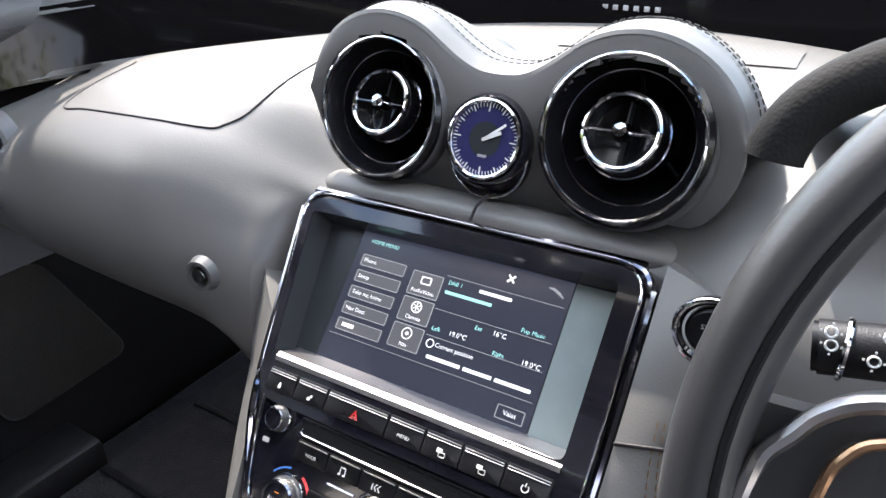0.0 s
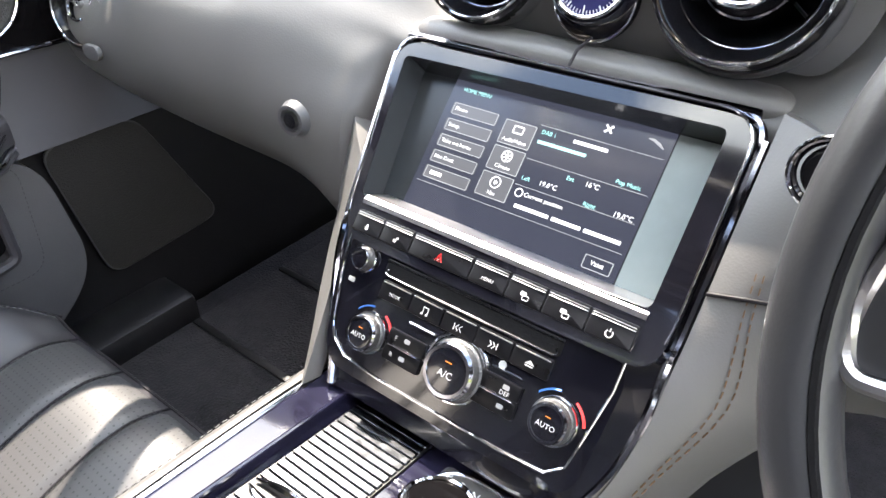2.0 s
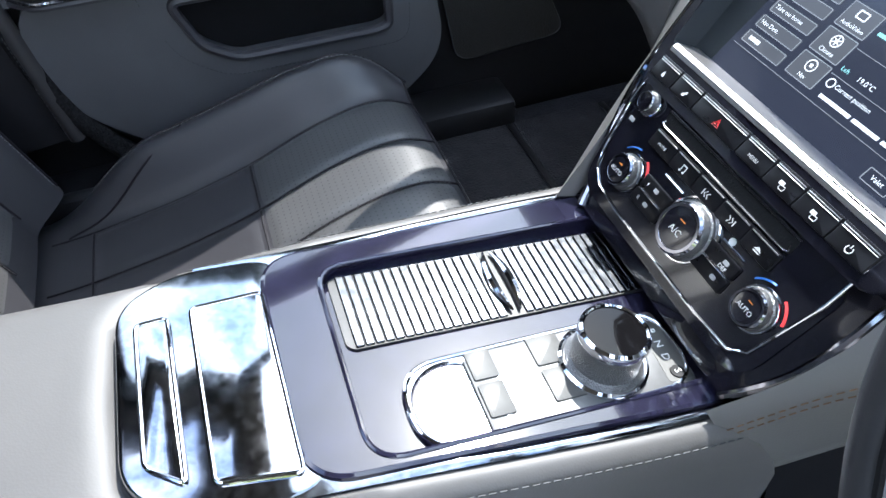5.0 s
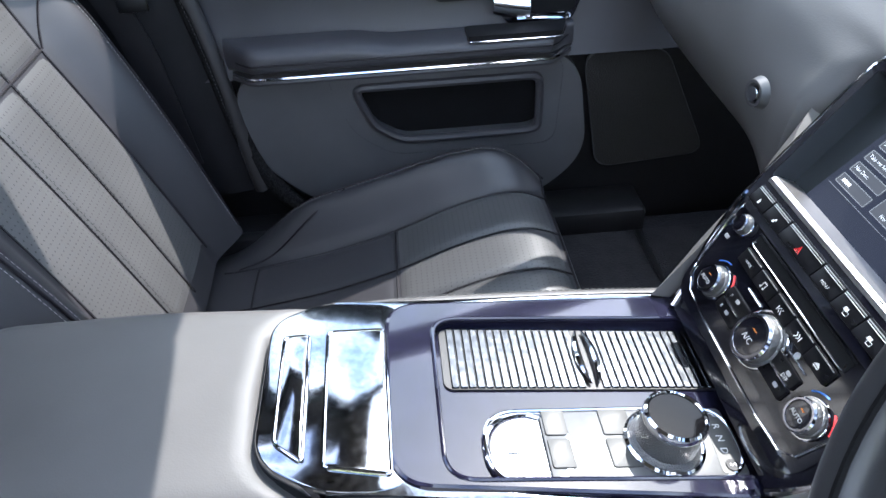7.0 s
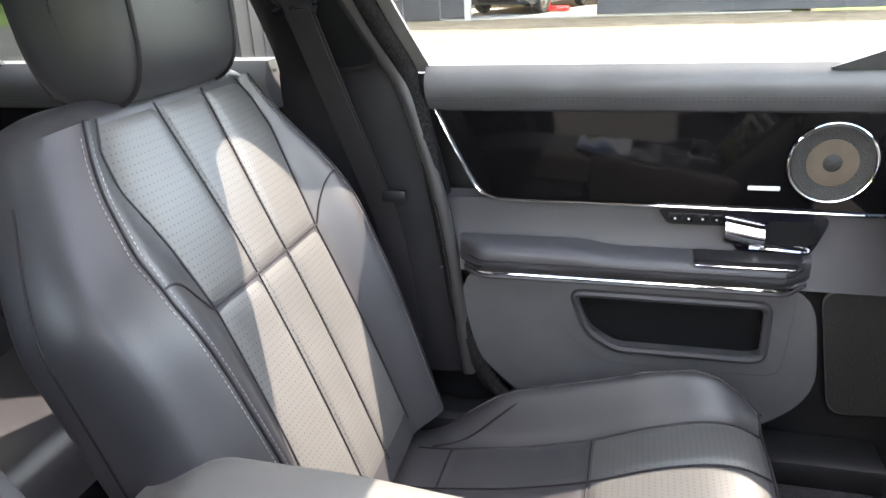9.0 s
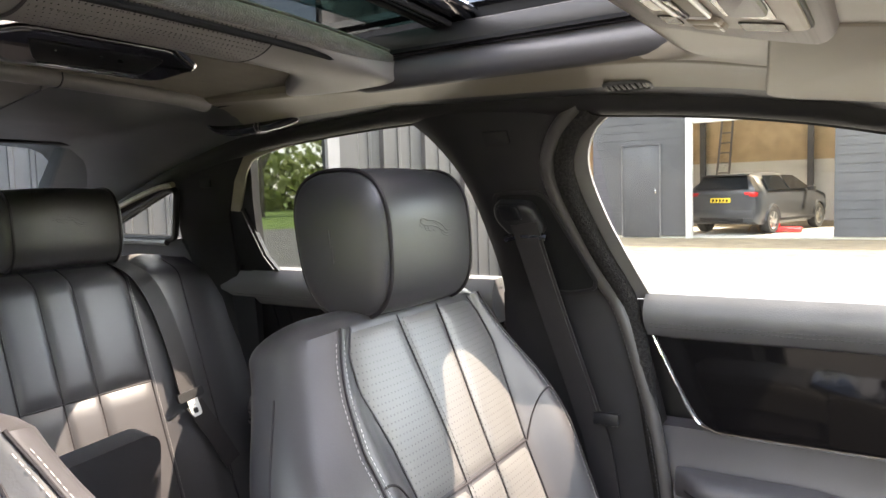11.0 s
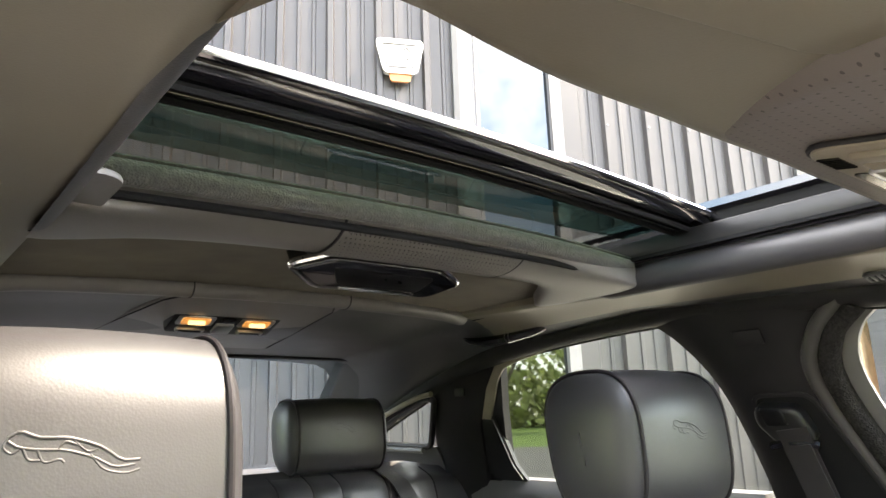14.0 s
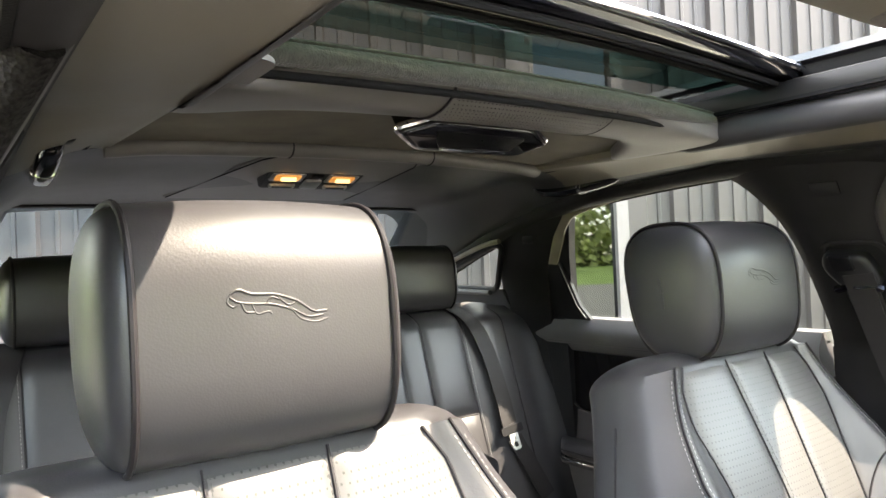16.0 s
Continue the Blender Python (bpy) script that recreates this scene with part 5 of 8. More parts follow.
def round_vent(cx, cy, cz, r, facing, parent_name="air_vent"):
    t = thing(parent_name, "round black air vent with chrome rings", "air vent", "round vents")
    f = frame_of((cx, cy, cz), (facing[0], facing[1], 0), facing[2])
    part("bezel", lathe([(r * 1.0, -0.016), (r * 1.10, -0.010), (r * 1.08, 0.001), (r * 1.0, 0.004), (r * 0.97, 0.002), (r * 0.97, -0.016)], f, 56), VENT_BLACK, t)
    part("outer_ring", outline_tube([(r * math.cos(a), r * math.sin(a)) for a in np.linspace(0, math.tau, 64)[:-1]], 0.004, 0.0013, f), CHROME, t, "thin chrome ring")
    bowl = lathe([(r * 0.99, 0.003), (r * 0.86, -0.012), (r * 0.80, -0.016), (r * 0.70, -0.034), (r * 0.52, -0.050), (0.0, -0.052)], f, 56)
    part("bowl", bowl, VENT_BLACK, t, "glossy black bowl")
    part("inner_ring", outline_tube([(r * 0.84 * math.cos(a), r * 0.84 * math.sin(a)) for a in np.linspace(0, math.tau, 64)[:-1]], -0.0125, 0.0008, f), DARK_CHROME, t)
    fn = f @ Matrix.Translation((-r * 0.03, r * 0.12, 0.006)) @ Matrix.Rotation(radians(-13), 4, "X")      # turned a little upwards
    nozzle = part("nozzle", lathe([(r * 0.50, -0.052), (r * 0.52, -0.024), (r * 0.50, -0.012), (r * 0.44, -0.011), (r * 0.43, -0.026), (0.0, -0.030)], fn, 40), VENT_BLACK, t, "turning nozzle")
    part("nozzle_ring", outline_tube([(r * 0.465 * math.cos(a), r * 0.465 * math.sin(a)) for a in np.linspace(0, math.tau, 48)[:-1]], -0.009, 0.0022, fn), CHROME, nozzle, "chrome ring")
    part("nozzle_collar", outline_tube([(r * 0.535 * math.cos(a), r * 0.535 * math.sin(a)) for a in np.linspace(0, math.tau, 48)[:-1]], -0.024, 0.0016, fn), DARK_CHROME, nozzle, "dark chrome collar")
    part("vane", tube([fn @ Vector((-r * 0.45, 0, -0.012)), fn @ Vector((r * 0.45, 0, -0.012))], 0.0015, 8), CHROME, nozzle, "chrome vane")
    part("vane_upright", box(0, 0, -0.022, 0.0012, r * 0.82, 0.010, 0, fn), PLASTIC, nozzle)
    part("vane_knob", lathe([(0.0, -0.003), (0.0045, -0.004), (0.0070, -0.010), (0.0060, -0.018)], fn, 18), CHROME, nozzle, "small chrome knob")
    for k in range(3):
        a = math.pi / 2 + k * math.tau / 3
        part("spoke", tube([f @ Vector((r * 0.47 * math.cos(a), r * 0.47 * math.sin(a), -0.040)), f @ Vector((r * 0.78 * math.cos(a), r * 0.78 * math.sin(a), -0.022))], 0.0012, 5), PLASTIC, t)
    return t


TILT = (0, 0.26, 0.966)
round_vent(-0.0965, 0.500, 0.955, 0.0525, (1, 0.0, TILT))
round_vent(0.0965, 0.500, 0.960, 0.0535, (1, 0.0, TILT))
round_vent(-0.640, 0.446, 0.838, 0.045, (0.985, 0.17, (0.03, 0.20, 0.98)))
round_vent(0.640, 0.446, 0.838, 0.045, (0.985, -0.17, (-0.03, 0.20, 0.98)))
for s in (-1, 1):
    part("vent_socket", lathe([(0.0485, -0.02), (0.0505, 0.001), (0.0545, -0.002), (0.058, -0.020)], frame_of((s * 0.640, 0.446, 0.838), (0.985, -s * 0.17, 0), (-s * 0.03, 0.20, 0.98)), 40), DASH_DARK, dashboard)


def dash_clock():
    t = thing("dash_clock", "round analogue clock with a dark blue face", "clock")
    f = frame_of((0.0, 0.500, 0.944), (1, 0, 0), (0, 0.34, 0.94))
    part("shell", lathe([(0.032, -0.010), (0.0335, 0.002), (0.031, 0.008), (0.0275, 0.006)], f, 48), BLACK_GLOSS, t)
    low = frame_of((0.0, 0.502, 0.931), (1, 0, 0), (0, 0.20, 0.98))
    part("lower_bowl", lathe([(0.0, 0.0), (0.022, 0.001), (0.0285, 0.004), (0.031, -0.006)], low, 40), BLACK_GLOSS, t)
    part("lower_ring", outline_tube([(0.0305 * math.cos(a), 0.0305 * math.sin(a)) for a in np.linspace(0, math.tau, 48)[:-1]], 0.002, 0.0012, low), CHROME, t)
    part("ring", outline_tube([(0.0275 * math.cos(a), 0.0275 * math.sin(a)) for a in np.linspace(0, math.tau, 48)[:-1]], 0.0085, 0.0018, f), CHROME, t, "chrome ring")
    face = part("face", lathe([(0.0, 0.0064), (0.0265, 0.0064), (0.0265, 0.004)], f, 48), CLOCK_FACE, t, "dark blue dial")
    part("inner_dial", plate([(0.0125 * math.cos(a), 0.0125 * math.sin(a)) for a in np.linspace(0, math.tau, 33)[:-1]], 0.0058, 0.0067, f), SCREEN_OFF, face)
    for k in range(60):
        a = k * math.tau / 60
        long = 0.0058 if k % 15 == 0 else 0.0042 if k % 5 == 0 else 0.0026
        c = 0.0255 - long / 2
        m = f @ Matrix.Rotation(a, 4, "Z")
        part("tick", box(0, c, 0.0067, 0.0008 if k % 5 == 0 else 0.0004, long, 0.0006, 0, m), PRINT, face)
    for ang, ln, w in ((-52, 0.021, 0.0017), (-64, 0.015, 0.0024)):
        m = f @ Matrix.Rotation(radians(ang), 4, "Z")
        part("hand", box(0, ln * 0.42, 0.0080, w, ln, 0.0008, 0, m), PRINT, t, "polished hand")
    part("logo_bar", box(0, -0.012, 0.0070, 0.007, 0.002, 0.0004, 0, f), PRINT_GREY, face)
    return t


dash_clock()

# veneer band that sweeps round under the windscreen, with its padded top
rows_band, rows_pad = [], []
for x in np.linspace(-0.735, 0.735, 81):
    y, z = hoop(x)
    rows_band.append([(x, y + 0.006 * k, z - 0.016 + 0.018 * k) for k in range(6)])
    rows_pad.append([(x * (1 + 0.02 * math.sin(a)), y + 0.032 + 0.032 * (1 - math.cos(a)), z + 0.074 + 0.022 * math.sin(a)) for a in np.linspace(-0.4, math.pi, 10)])
structure("trim", grid_mesh(rows_band), VENEER_BLACK, "glossy black veneer band under the windscreen")
structure("trim", grid_mesh(rows_pad), TRIM, "stitched leather pad above the veneer band")
marks = thing("dash_badge", "row of small bright bars on the veneer band", "badge")
for k in range(6):
    part("bar", box(-0.071 + k * 0.0128, hoop(0.039)[0] + 0.0035, 0.978, 0.0065, 0.002, 0.006, 0.0005), PRINT_GREY, marks)
# strip of perforated leather on the dash top
part("top_grille", grid_mesh([[dash_at(x, f) + Vector((0, 0, 0.0015)) for x in np.linspace(-0.075, 0.165, 16)] for f in np.linspace(0.89, 0.95, 5)]), PERF_DASH, dashboard, "perforated strip on the dash top")

# ---------------------------------------------------------------- centre stack
A1, A2 = radians(47), radians(56)
FA = frame_of((0, 0.371, 0.773), (1, 0, 0), (0, math.cos(A1), math.sin(A1)))
FB = frame_of((0, 0.3605, 0.7615), (1, 0, 0), (0, math.cos(A2), math.sin(A2)))
stack = thing("centre_stack", "glossy black centre stack with screen, buttons and dials", "control panel")
outer = round_poly([(-0.124, -0.016), (0.134, -0.016), (0.134, 0.150), (-0.150, 0.147)], 0.022)
hole = round_poly([(-0.123, 0.018), (0.1165, 0.020), (0.1165, 0.140), (-0.140, 0.135)], 0.006)
part("screen_frame", hollow(outer, hole, -0.012, 0.003, FA), BLACK_GLOSS, stack, "glossy black screen frame")
rim = round_poly([(-0.130, -0.016), (0.138, -0.016), (0.137, 0.156), (-0.157, 0.154)], 0.028)
part("stack_rear_panel", plate(rim, -0.040, -0.026, FA), BLACK_GLOSS, stack)
border = [(-0.1295, 0.004), (-0.1255, -0.022), (-0.1150, -0.056), (-0.1000, -0.092), (-0.0930, -0.112)]
border_r = [(0.1375, 0.004), (0.1370, -0.030), (0.1310, -0.066), (0.1210, -0.092), (0.1100, -0.112)]
arc = [q for q in rim if q[1] > 0.0]
k0 = max(range(len(arc)), key=lambda k: math.hypot(arc[k][0] - arc[k - 1][0], arc[k][1] - arc[k - 1][1]))
arc = arc[k0:] + arc[:k0]
if arc[0][0] < 0:
    arc.reverse()
surround_line = [FB @ Vector((*q, -0.004)) for q in reversed(border_r)] + [FA @ Vector((*q, -0.004)) for q in arc] + [FB @ Vector((*q, -0.004)) for q in border]
part("chrome_surround", tube(spline(surround_line, 120), 0.0034, 8), DARK_CHROME, stack, "dark chrome surround")
part("side_border", plate([(x, y) for x, y in border_r] [::-1] + [(0.1375, 0.016), (-0.1295, 0.016)] + border, -0.026, -0.0035, FB, 0.001), BLACK_GLOSS, stack, "glossy black border")
part("inner_line", tube([FA @ Vector((q[0] * 0.968, lerp(0.07, q[1], 0.968), 0.003)) for q in arc], 0.0009, 6), CHROME, stack)
# sloped walls of the screen recess
inner = round_poly([(-0.121, 0.022), (0.115, 0.022), (0.114, 0.137), (-0.135, 0.133)], 0.004)
part("recess_wall", grid_mesh([[FA @ Vector((p[0], p[1], 0.002)) for p in hole], [FA @ Vector((p[0], p[1], -0.021)) for p in inner]], close_v=True), SCREEN_OFF, stack)
# Brighter metal paints the sky light on this upward slope.
part("lower_ledge", grid_mesh([[FA @ Vector((x, y, z)) for x in np.linspace(-0.1175, 0.1170, 12)] for y, z in ((0.0130, 0.0036), (0.0165, 0.0042), (0.0200, 0.0020), (0.0275, -0.0195))]), SATIN_BRIGHT, stack, "metal ledge under the screen, paled as skylit")
FS = FA @ Matrix.Translation((0, 0, -0.021))
sc = part("screen_border", plate([(-0.124, 0.020), (0.117, 0.020), (0.117, 0.139), (-0.138, 0.137)], -0.003, 0.0, FS), SCREEN_OFF, stack)
# Pale sheet paints a reflection beside the display.
part("side_border", plate([(0.0830, 0.024), (0.1155, 0.024), (0.1150, 0.1365), (0.0830, 0.1360)], 0.0, 0.0009, FS), BORDER_REFLECTION, stack, "border beside the display, paled as a reflection")
disp = part("display", plate([(-0.100, 0.026), (0.082, 0.026), (0.082, 0.136), (-0.100, 0.136)], 0.0, 0.0012, FS), SCREEN, stack, "lit home menu display")


def sx(u):
    return lerp(-0.100, 0.082, u)


def sy(v):
    return lerp(0.135, 0.027, v)


def lit(words, u, v, size, mat=LIT_WHITE, align="LEFT"):
    text("screen_text", words, size * 0.9, sx(u), sy(v), 0.0016, FS, mat, disp, align)


def lit_bar(u0, u1, v, h, mat=LIT_WHITE):
    part("screen_bar", box((sx(u0) + sx(u1)) / 2, sy(v), 0.0015, abs(sx(u1) - sx(u0)), h, 0.0003, 0, FS), mat, disp)


def lit_frame(u0, u1, v0, v1, mat=LIT_GREY):
    w, h = sx(u1) - sx(u0), sy(v0) - sy(v1)
    o = rrect(w, h, 0.0008, 1, (sx(u0) + sx(u1)) / 2, (sy(v0) + sy(v1)) / 2)
    i = rrect(w - 0.0012, h - 0.0012, 0.0004, 1, (sx(u0) + sx(u1)) / 2, (sy(v0) + sy(v1)) / 2)
    part("screen_line", hollow(o, i, 0.0012, 0.0017, FS), mat, disp)


lit("HOME MENU", 0.055, 0.075, 0.0050, LIT_TEAL)
for k, w in enumerate(("Phone", "Setup", "Take me home", "Nav Dest.", "")):
    v = 0.225 + k * 0.125
    part("screen_key", plate(rrect(0.043, 0.0094, 0.001, cx=sx(0.155), cy=sy(v)), 0.0012, 0.0016, FS), BUTTON_LIT, disp)
    lit_frame(0.042, 0.270, v - 0.045, v + 0.045)
    if w:
        text("screen_text", w, 0.0047, sx(0.055), sy(v), 0.0019, FS, LIT_WHITE, disp, "LEFT")
    else:
        part("screen_bar", box(sx(0.10), sy(v), 0.0019, 0.011, 0.003, 0.0003, 0, FS), LIT_WHITE, disp)
for k, w in enumerate(("AudioVideo", "Climate", "Nav")):
    v = 0.28 + k * 0.195
    part("screen_key", plate(rrect(0.027, 0.0185, 0.001, cx=sx(0.385), cy=sy(v)), 0.0012, 0.0016, FS), BUTTON_LIT, disp)
    lit_frame(0.310, 0.460, v - 0.088, v + 0.088)
    text("screen_text", w, 0.0043, sx(0.385), sy(v + 0.052), 0.0019, FS, LIT_WHITE, disp)
    if k == 0:
        part("screen_icon", hollow(rrect(0.009, 0.0062, 0.001, 2, sx(0.385), sy(v - 0.03)), rrect(0.0072, 0.0044, 0.0006, 2, sx(0.385), sy(v - 0.03)), 0.0017, 0.0020, FS), LIT_WHITE, disp)
    else:
        ring = [(sx(0.385) + 0.0042 * math.cos(a), sy(v - 0.028) + 0.0042 * math.sin(a)) for a in np.linspace(0, math.tau, 25)[:-1]]
        part("screen_icon", outline_tube(ring, 0.0018, 0.0004, FS, 5), LIT_WHITE, disp)
        for j in range(3):
            m = FS @ Matrix.Translation((sx(0.385), sy(v - 0.028), 0.0018)) @ Matrix.Rotation(j * math.pi / 3, 4, "Z")
            part("screen_icon", box(0, 0, 0, 0.0007, 0.0066 if k == 1 else 0.003, 0.0003, 0, m), LIT_WHITE, disp)
lit("DAB 1", 0.485, 0.215, 0.0050, LIT_TEAL)
lit_bar(0.63, 0.775, 0.215, 0.0024)
lit_bar(0.485, 0.70, 0.285, 0.0024, LIT_TEAL)
lit("Pop Music", 0.955, 0.385, 0.0050, LIT_TEAL, "RIGHT")
lit("Left", 0.485, 0.55, 0.0050, LIT_TEAL)
lit("19.0\u00b0C", 0.565, 0.55, 0.0058)
lit("Ext", 0.665, 0.46, 0.0050, LIT_TEAL)
lit("16\u00b0C", 0.745, 0.46, 0.0058)
lit("Right", 0.795, 0.585, 0.0050, LIT_TEAL, "CENTER")
lit("19.0\u00b0C", 0.975, 0.585, 0.0058, LIT_WHITE, "RIGHT")
lit("Current position", 0.525, 0.655, 0.0052)
ring = [(sx(0.502) + 0.0030 * math.cos(a), sy(0.655) + 0.0030 * math.sin(a)) for a in np.linspace(0, math.tau, 21)[:-1]]
part("screen_icon", outline_tube(ring, 0.0018, 0.0004, FS, 5), LIT_WHITE, disp)
lit_bar(0.505, 0.66, 0.745, 0.0026)
lit_bar(0.675, 0.80, 0.745, 0.0026)
lit_bar(0.815, 0.965, 0.745, 0.0026)
for v, u0 in ((0.17, 0.47), (0.415, 0.47), (0.605, 0.47), (0.805, 0.02)):
    lit_bar(u0, 0.985, v, 0.0004, LIT_GREY)
lit_frame(0.86, 0.975, 0.875, 0.965)
text("screen_text", "Valet", 0.0048, sx(0.917), sy(0.92), 0.0019, FS, LIT_WHITE, disp)
for k in (0, 1):
    m = FS @ Matrix.Translation((sx(0.745), sy(0.075), 0.0017)) @ Matrix.Rotation(radians(45 + 90 * k), 4, "Z")
    part("screen_icon", box(0, 0, 0, 0.0014, 0.0075, 0.0003, 0, m), LIT_WHITE, disp)
m = FS @ Matrix.Translation((sx(0.935), sy(0.085), 0.0017)) @ Matrix.Rotation(radians(-12), 4, "Z")
part("screen_icon", tube([m @ Vector((-0.006, 0.001, 0)), m @ Vector((-0.002, 0.0016, 0)), m @ Vector((0.003, 0.0004, 0)), m @ Vector((0.007, -0.0012, 0))], lambda q: 0.0011 * math.sin(0.35 + q * 2.4), 6, flat=0.3, up=m.to_3x3() @ Vector((0, 0, 1))), LIT_GREY, disp)

# row of keys under the screen
bar_edges = [-0.117, -0.089, -0.060, -0.006, 0.024, 0.053, 0.084, 0.116]
part("key_bed", plate(rrect(0.238, 0.024, 0.005, cx=0, cy=-0.001), -0.012, 0.0018, FA, 0.001), BLACK_GLOSS, stack)
FKEY = FA @ Matrix.Translation((0, -0.0002, 0.0016))
for k, (a, b) in enumerate(zip(bar_edges, bar_edges[1:])):
    key = part("key", plate(rrect(b - a - 0.0009, 0.0168, 0.0012, cx=(a + b) / 2), 0, 0.0032, FKEY, 0.0007), BUTTON, stack)
    cx = (a + b) / 2
    for ry, rw in ((0.0062, 0.0009), (0.0046, 0.0006)):
        part("key_ridge", box(cx, ry, 0.0034, b - a - 0.003, rw, 0.0010, 0.0003, FKEY), ALU, key, "polished ridge")
    if k == 3:
        text("key_text", "MENU", 0.0036, cx, -0.003, 0.0035, FKEY, PRINT, key)
    elif k == 2:
        for grow in (1.0, 0.5):
            tri = [(cx - 0.0032 * grow, -0.0024 - 0.0024 * grow), (cx + 0.0032 * grow, -0.0024 - 0.0024 * grow), (cx, -0.0024 + 0.0034 * grow)]
            part("hazard_mark", outline_tube(tri, 0.0033, 0.0003, FKEY, 5), RED, key)
    elif k in (0, 1):
        part("lock_mark", plate(rrect(0.0026, 0.0024, 0.0006, cx=cx, cy=-0.004), 0.0032, 0.0035, FKEY), PRINT, key)
        part("lock_mark", outline_tube([(cx + (k * 0.0018) + 0.0009 * math.cos(a), -0.0026 + 0.0014 * math.sin(a)) for a in np.linspace(0, math.pi, 8)], 0.0034, 0.0003, FKEY, 4), PRINT, key)
    elif k == 6:
        part("power_mark", tube([FKEY @ Vector((cx + 0.0024 * math.cos(a), -0.003 + 0.0024 * math.sin(a), 0.0034)) for a in np.linspace(radians(130), radians(410), 16)], 0.0004, 5), PRINT, key)
        part("power_mark", box(cx, -0.0008, 0.0034, 0.0006, 0.0024, 0.0003, 0, FKEY), PRINT, key)
    else:
        part("key_mark", plate(rrect(0.0042, 0.0028, 0.0005, cx=cx - 0.001, cy=-0.0016), 0.0032, 0.0035, FKEY), PRINT, key)
        part("key_mark", outline_tube(rrect(0.0044, 0.0030, 0.0005, 2, cx + 0.0014, -0.0040), 0.0034, 0.00025, FKEY, 4), PRINT, key)

# lower panel with disc slot, keys and dials
low = round_poly([(-0.120, 0.0), (0.118, 0.0), (0.110, -0.094), (-0.103, -0.094)], 0.020)
part("lower_panel", plate(low, -0.012, 0.0, FB, 0.003), BLACK_GLOSS, stack, "glossy black lower panel")
part("lower_line", tube([FB @ Vector((x, y, 0.001)) for x, y in [(-0.1165, 0.010), (-0.1155, -0.02), (-0.108, -0.060), (-0.101, -0.076), (-0.086, -0.086), (-0.05, -0.0885), (0.06, -0.0885), (0.092, -0.086), (0.104, -0.076), (0.108, -0.055), (0.1145, -0.02), (0.1155, 0.012)]], 0.0009, 6), CHROME, stack, "thin chrome line")
part("disc_slot", plate(rrect(0.150, 0.0105, 0.002, cx=0.0, cy=-0.0095), -0.001, 0.0006, FB), RUBBER, stack)
part("slot_lip", tube([FB @ Vector((x, y, 0.0016)) for x, y in ((-0.0715, -0.0095), (-0.0735, -0.0128), (-0.070, -0.0146), (0.070, -0.0146), (0.0735, -0.0128), (0.0715, -0.0095))], 0.0008, 6), CHROME, stack, "chrome lip of the disc slot")
part("slot_lip_top", box(0.0, -0.0030, 0.0010, 0.150, 0.0016, 0.002, 0.0006, FB), BUTTON, stack)
labels = ("MODE", "", "", "", "")
for k in range(5):
    cx = -0.058 + k * 0.0292
    key = part("key", plate(rrect(0.0287, 0.0142, 0.0012, cx=cx, cy=-0.0246), -0.001, 0.0032, FB, 0.0007), BUTTON, stack)
    part("key_ridge", box(cx, -0.0188, 0.0032, 0.0260, 0.0010, 0.0010, 0.0003, FB), ALU, key)
    if k == 0:
        text("key_text", "MODE", 0.0034, cx, -0.0260, 0.0035, FB, PRINT, key)
    elif k == 1:
        for dx in (-0.002, 0.0022):
            part("note_mark", box(cx + dx, -0.0255, 0.0034, 0.0005, 0.0052, 0.0003, 0, FB), PRINT, key)
            part("note_mark", plate(rrect(0.002, 0.0014, 0.0006, cx=cx + dx - 0.0006, cy=-0.0280), 0.0032, 0.0035, FB), PRINT, key)
        part("note_mark", box(cx, -0.0230, 0.0034, 0.0045, 0.0007, 0.0003, 0, FB), PRINT, key)
    elif k in (2, 3):
        d = 1 if k == 3 else -1
        for j in (0, 1):
            part("skip_mark", tube([FB @ Vector((cx + d * (-0.003 + j * 0.0028), -0.0235, 0.0034)), FB @ Vector((cx + d * (-0.001 + j * 0.0028), -0.0258, 0.0034)), FB @ Vector((cx + d * (-0.003 + j * 0.0028), -0.0281, 0.0034))], 0.0004, 4), PRINT, key)
        part("skip_mark", box(cx + d * 0.0034, -0.0258, 0.0034, 0.0007, 0.0044, 0.0003, 0, FB), PRINT, key)
    else:
        part("eject_mark", plate([(cx - 0.0034, -0.0265), (cx + 0.0034, -0.0265), (cx, -0.0237)], 0.0032, 0.0035, FB), PRINT, key)
        part("eject_mark", box(cx, -0.0277, 0.0034, 0.0058, 0.0008, 0.0003, 0, FB), PRINT, key)


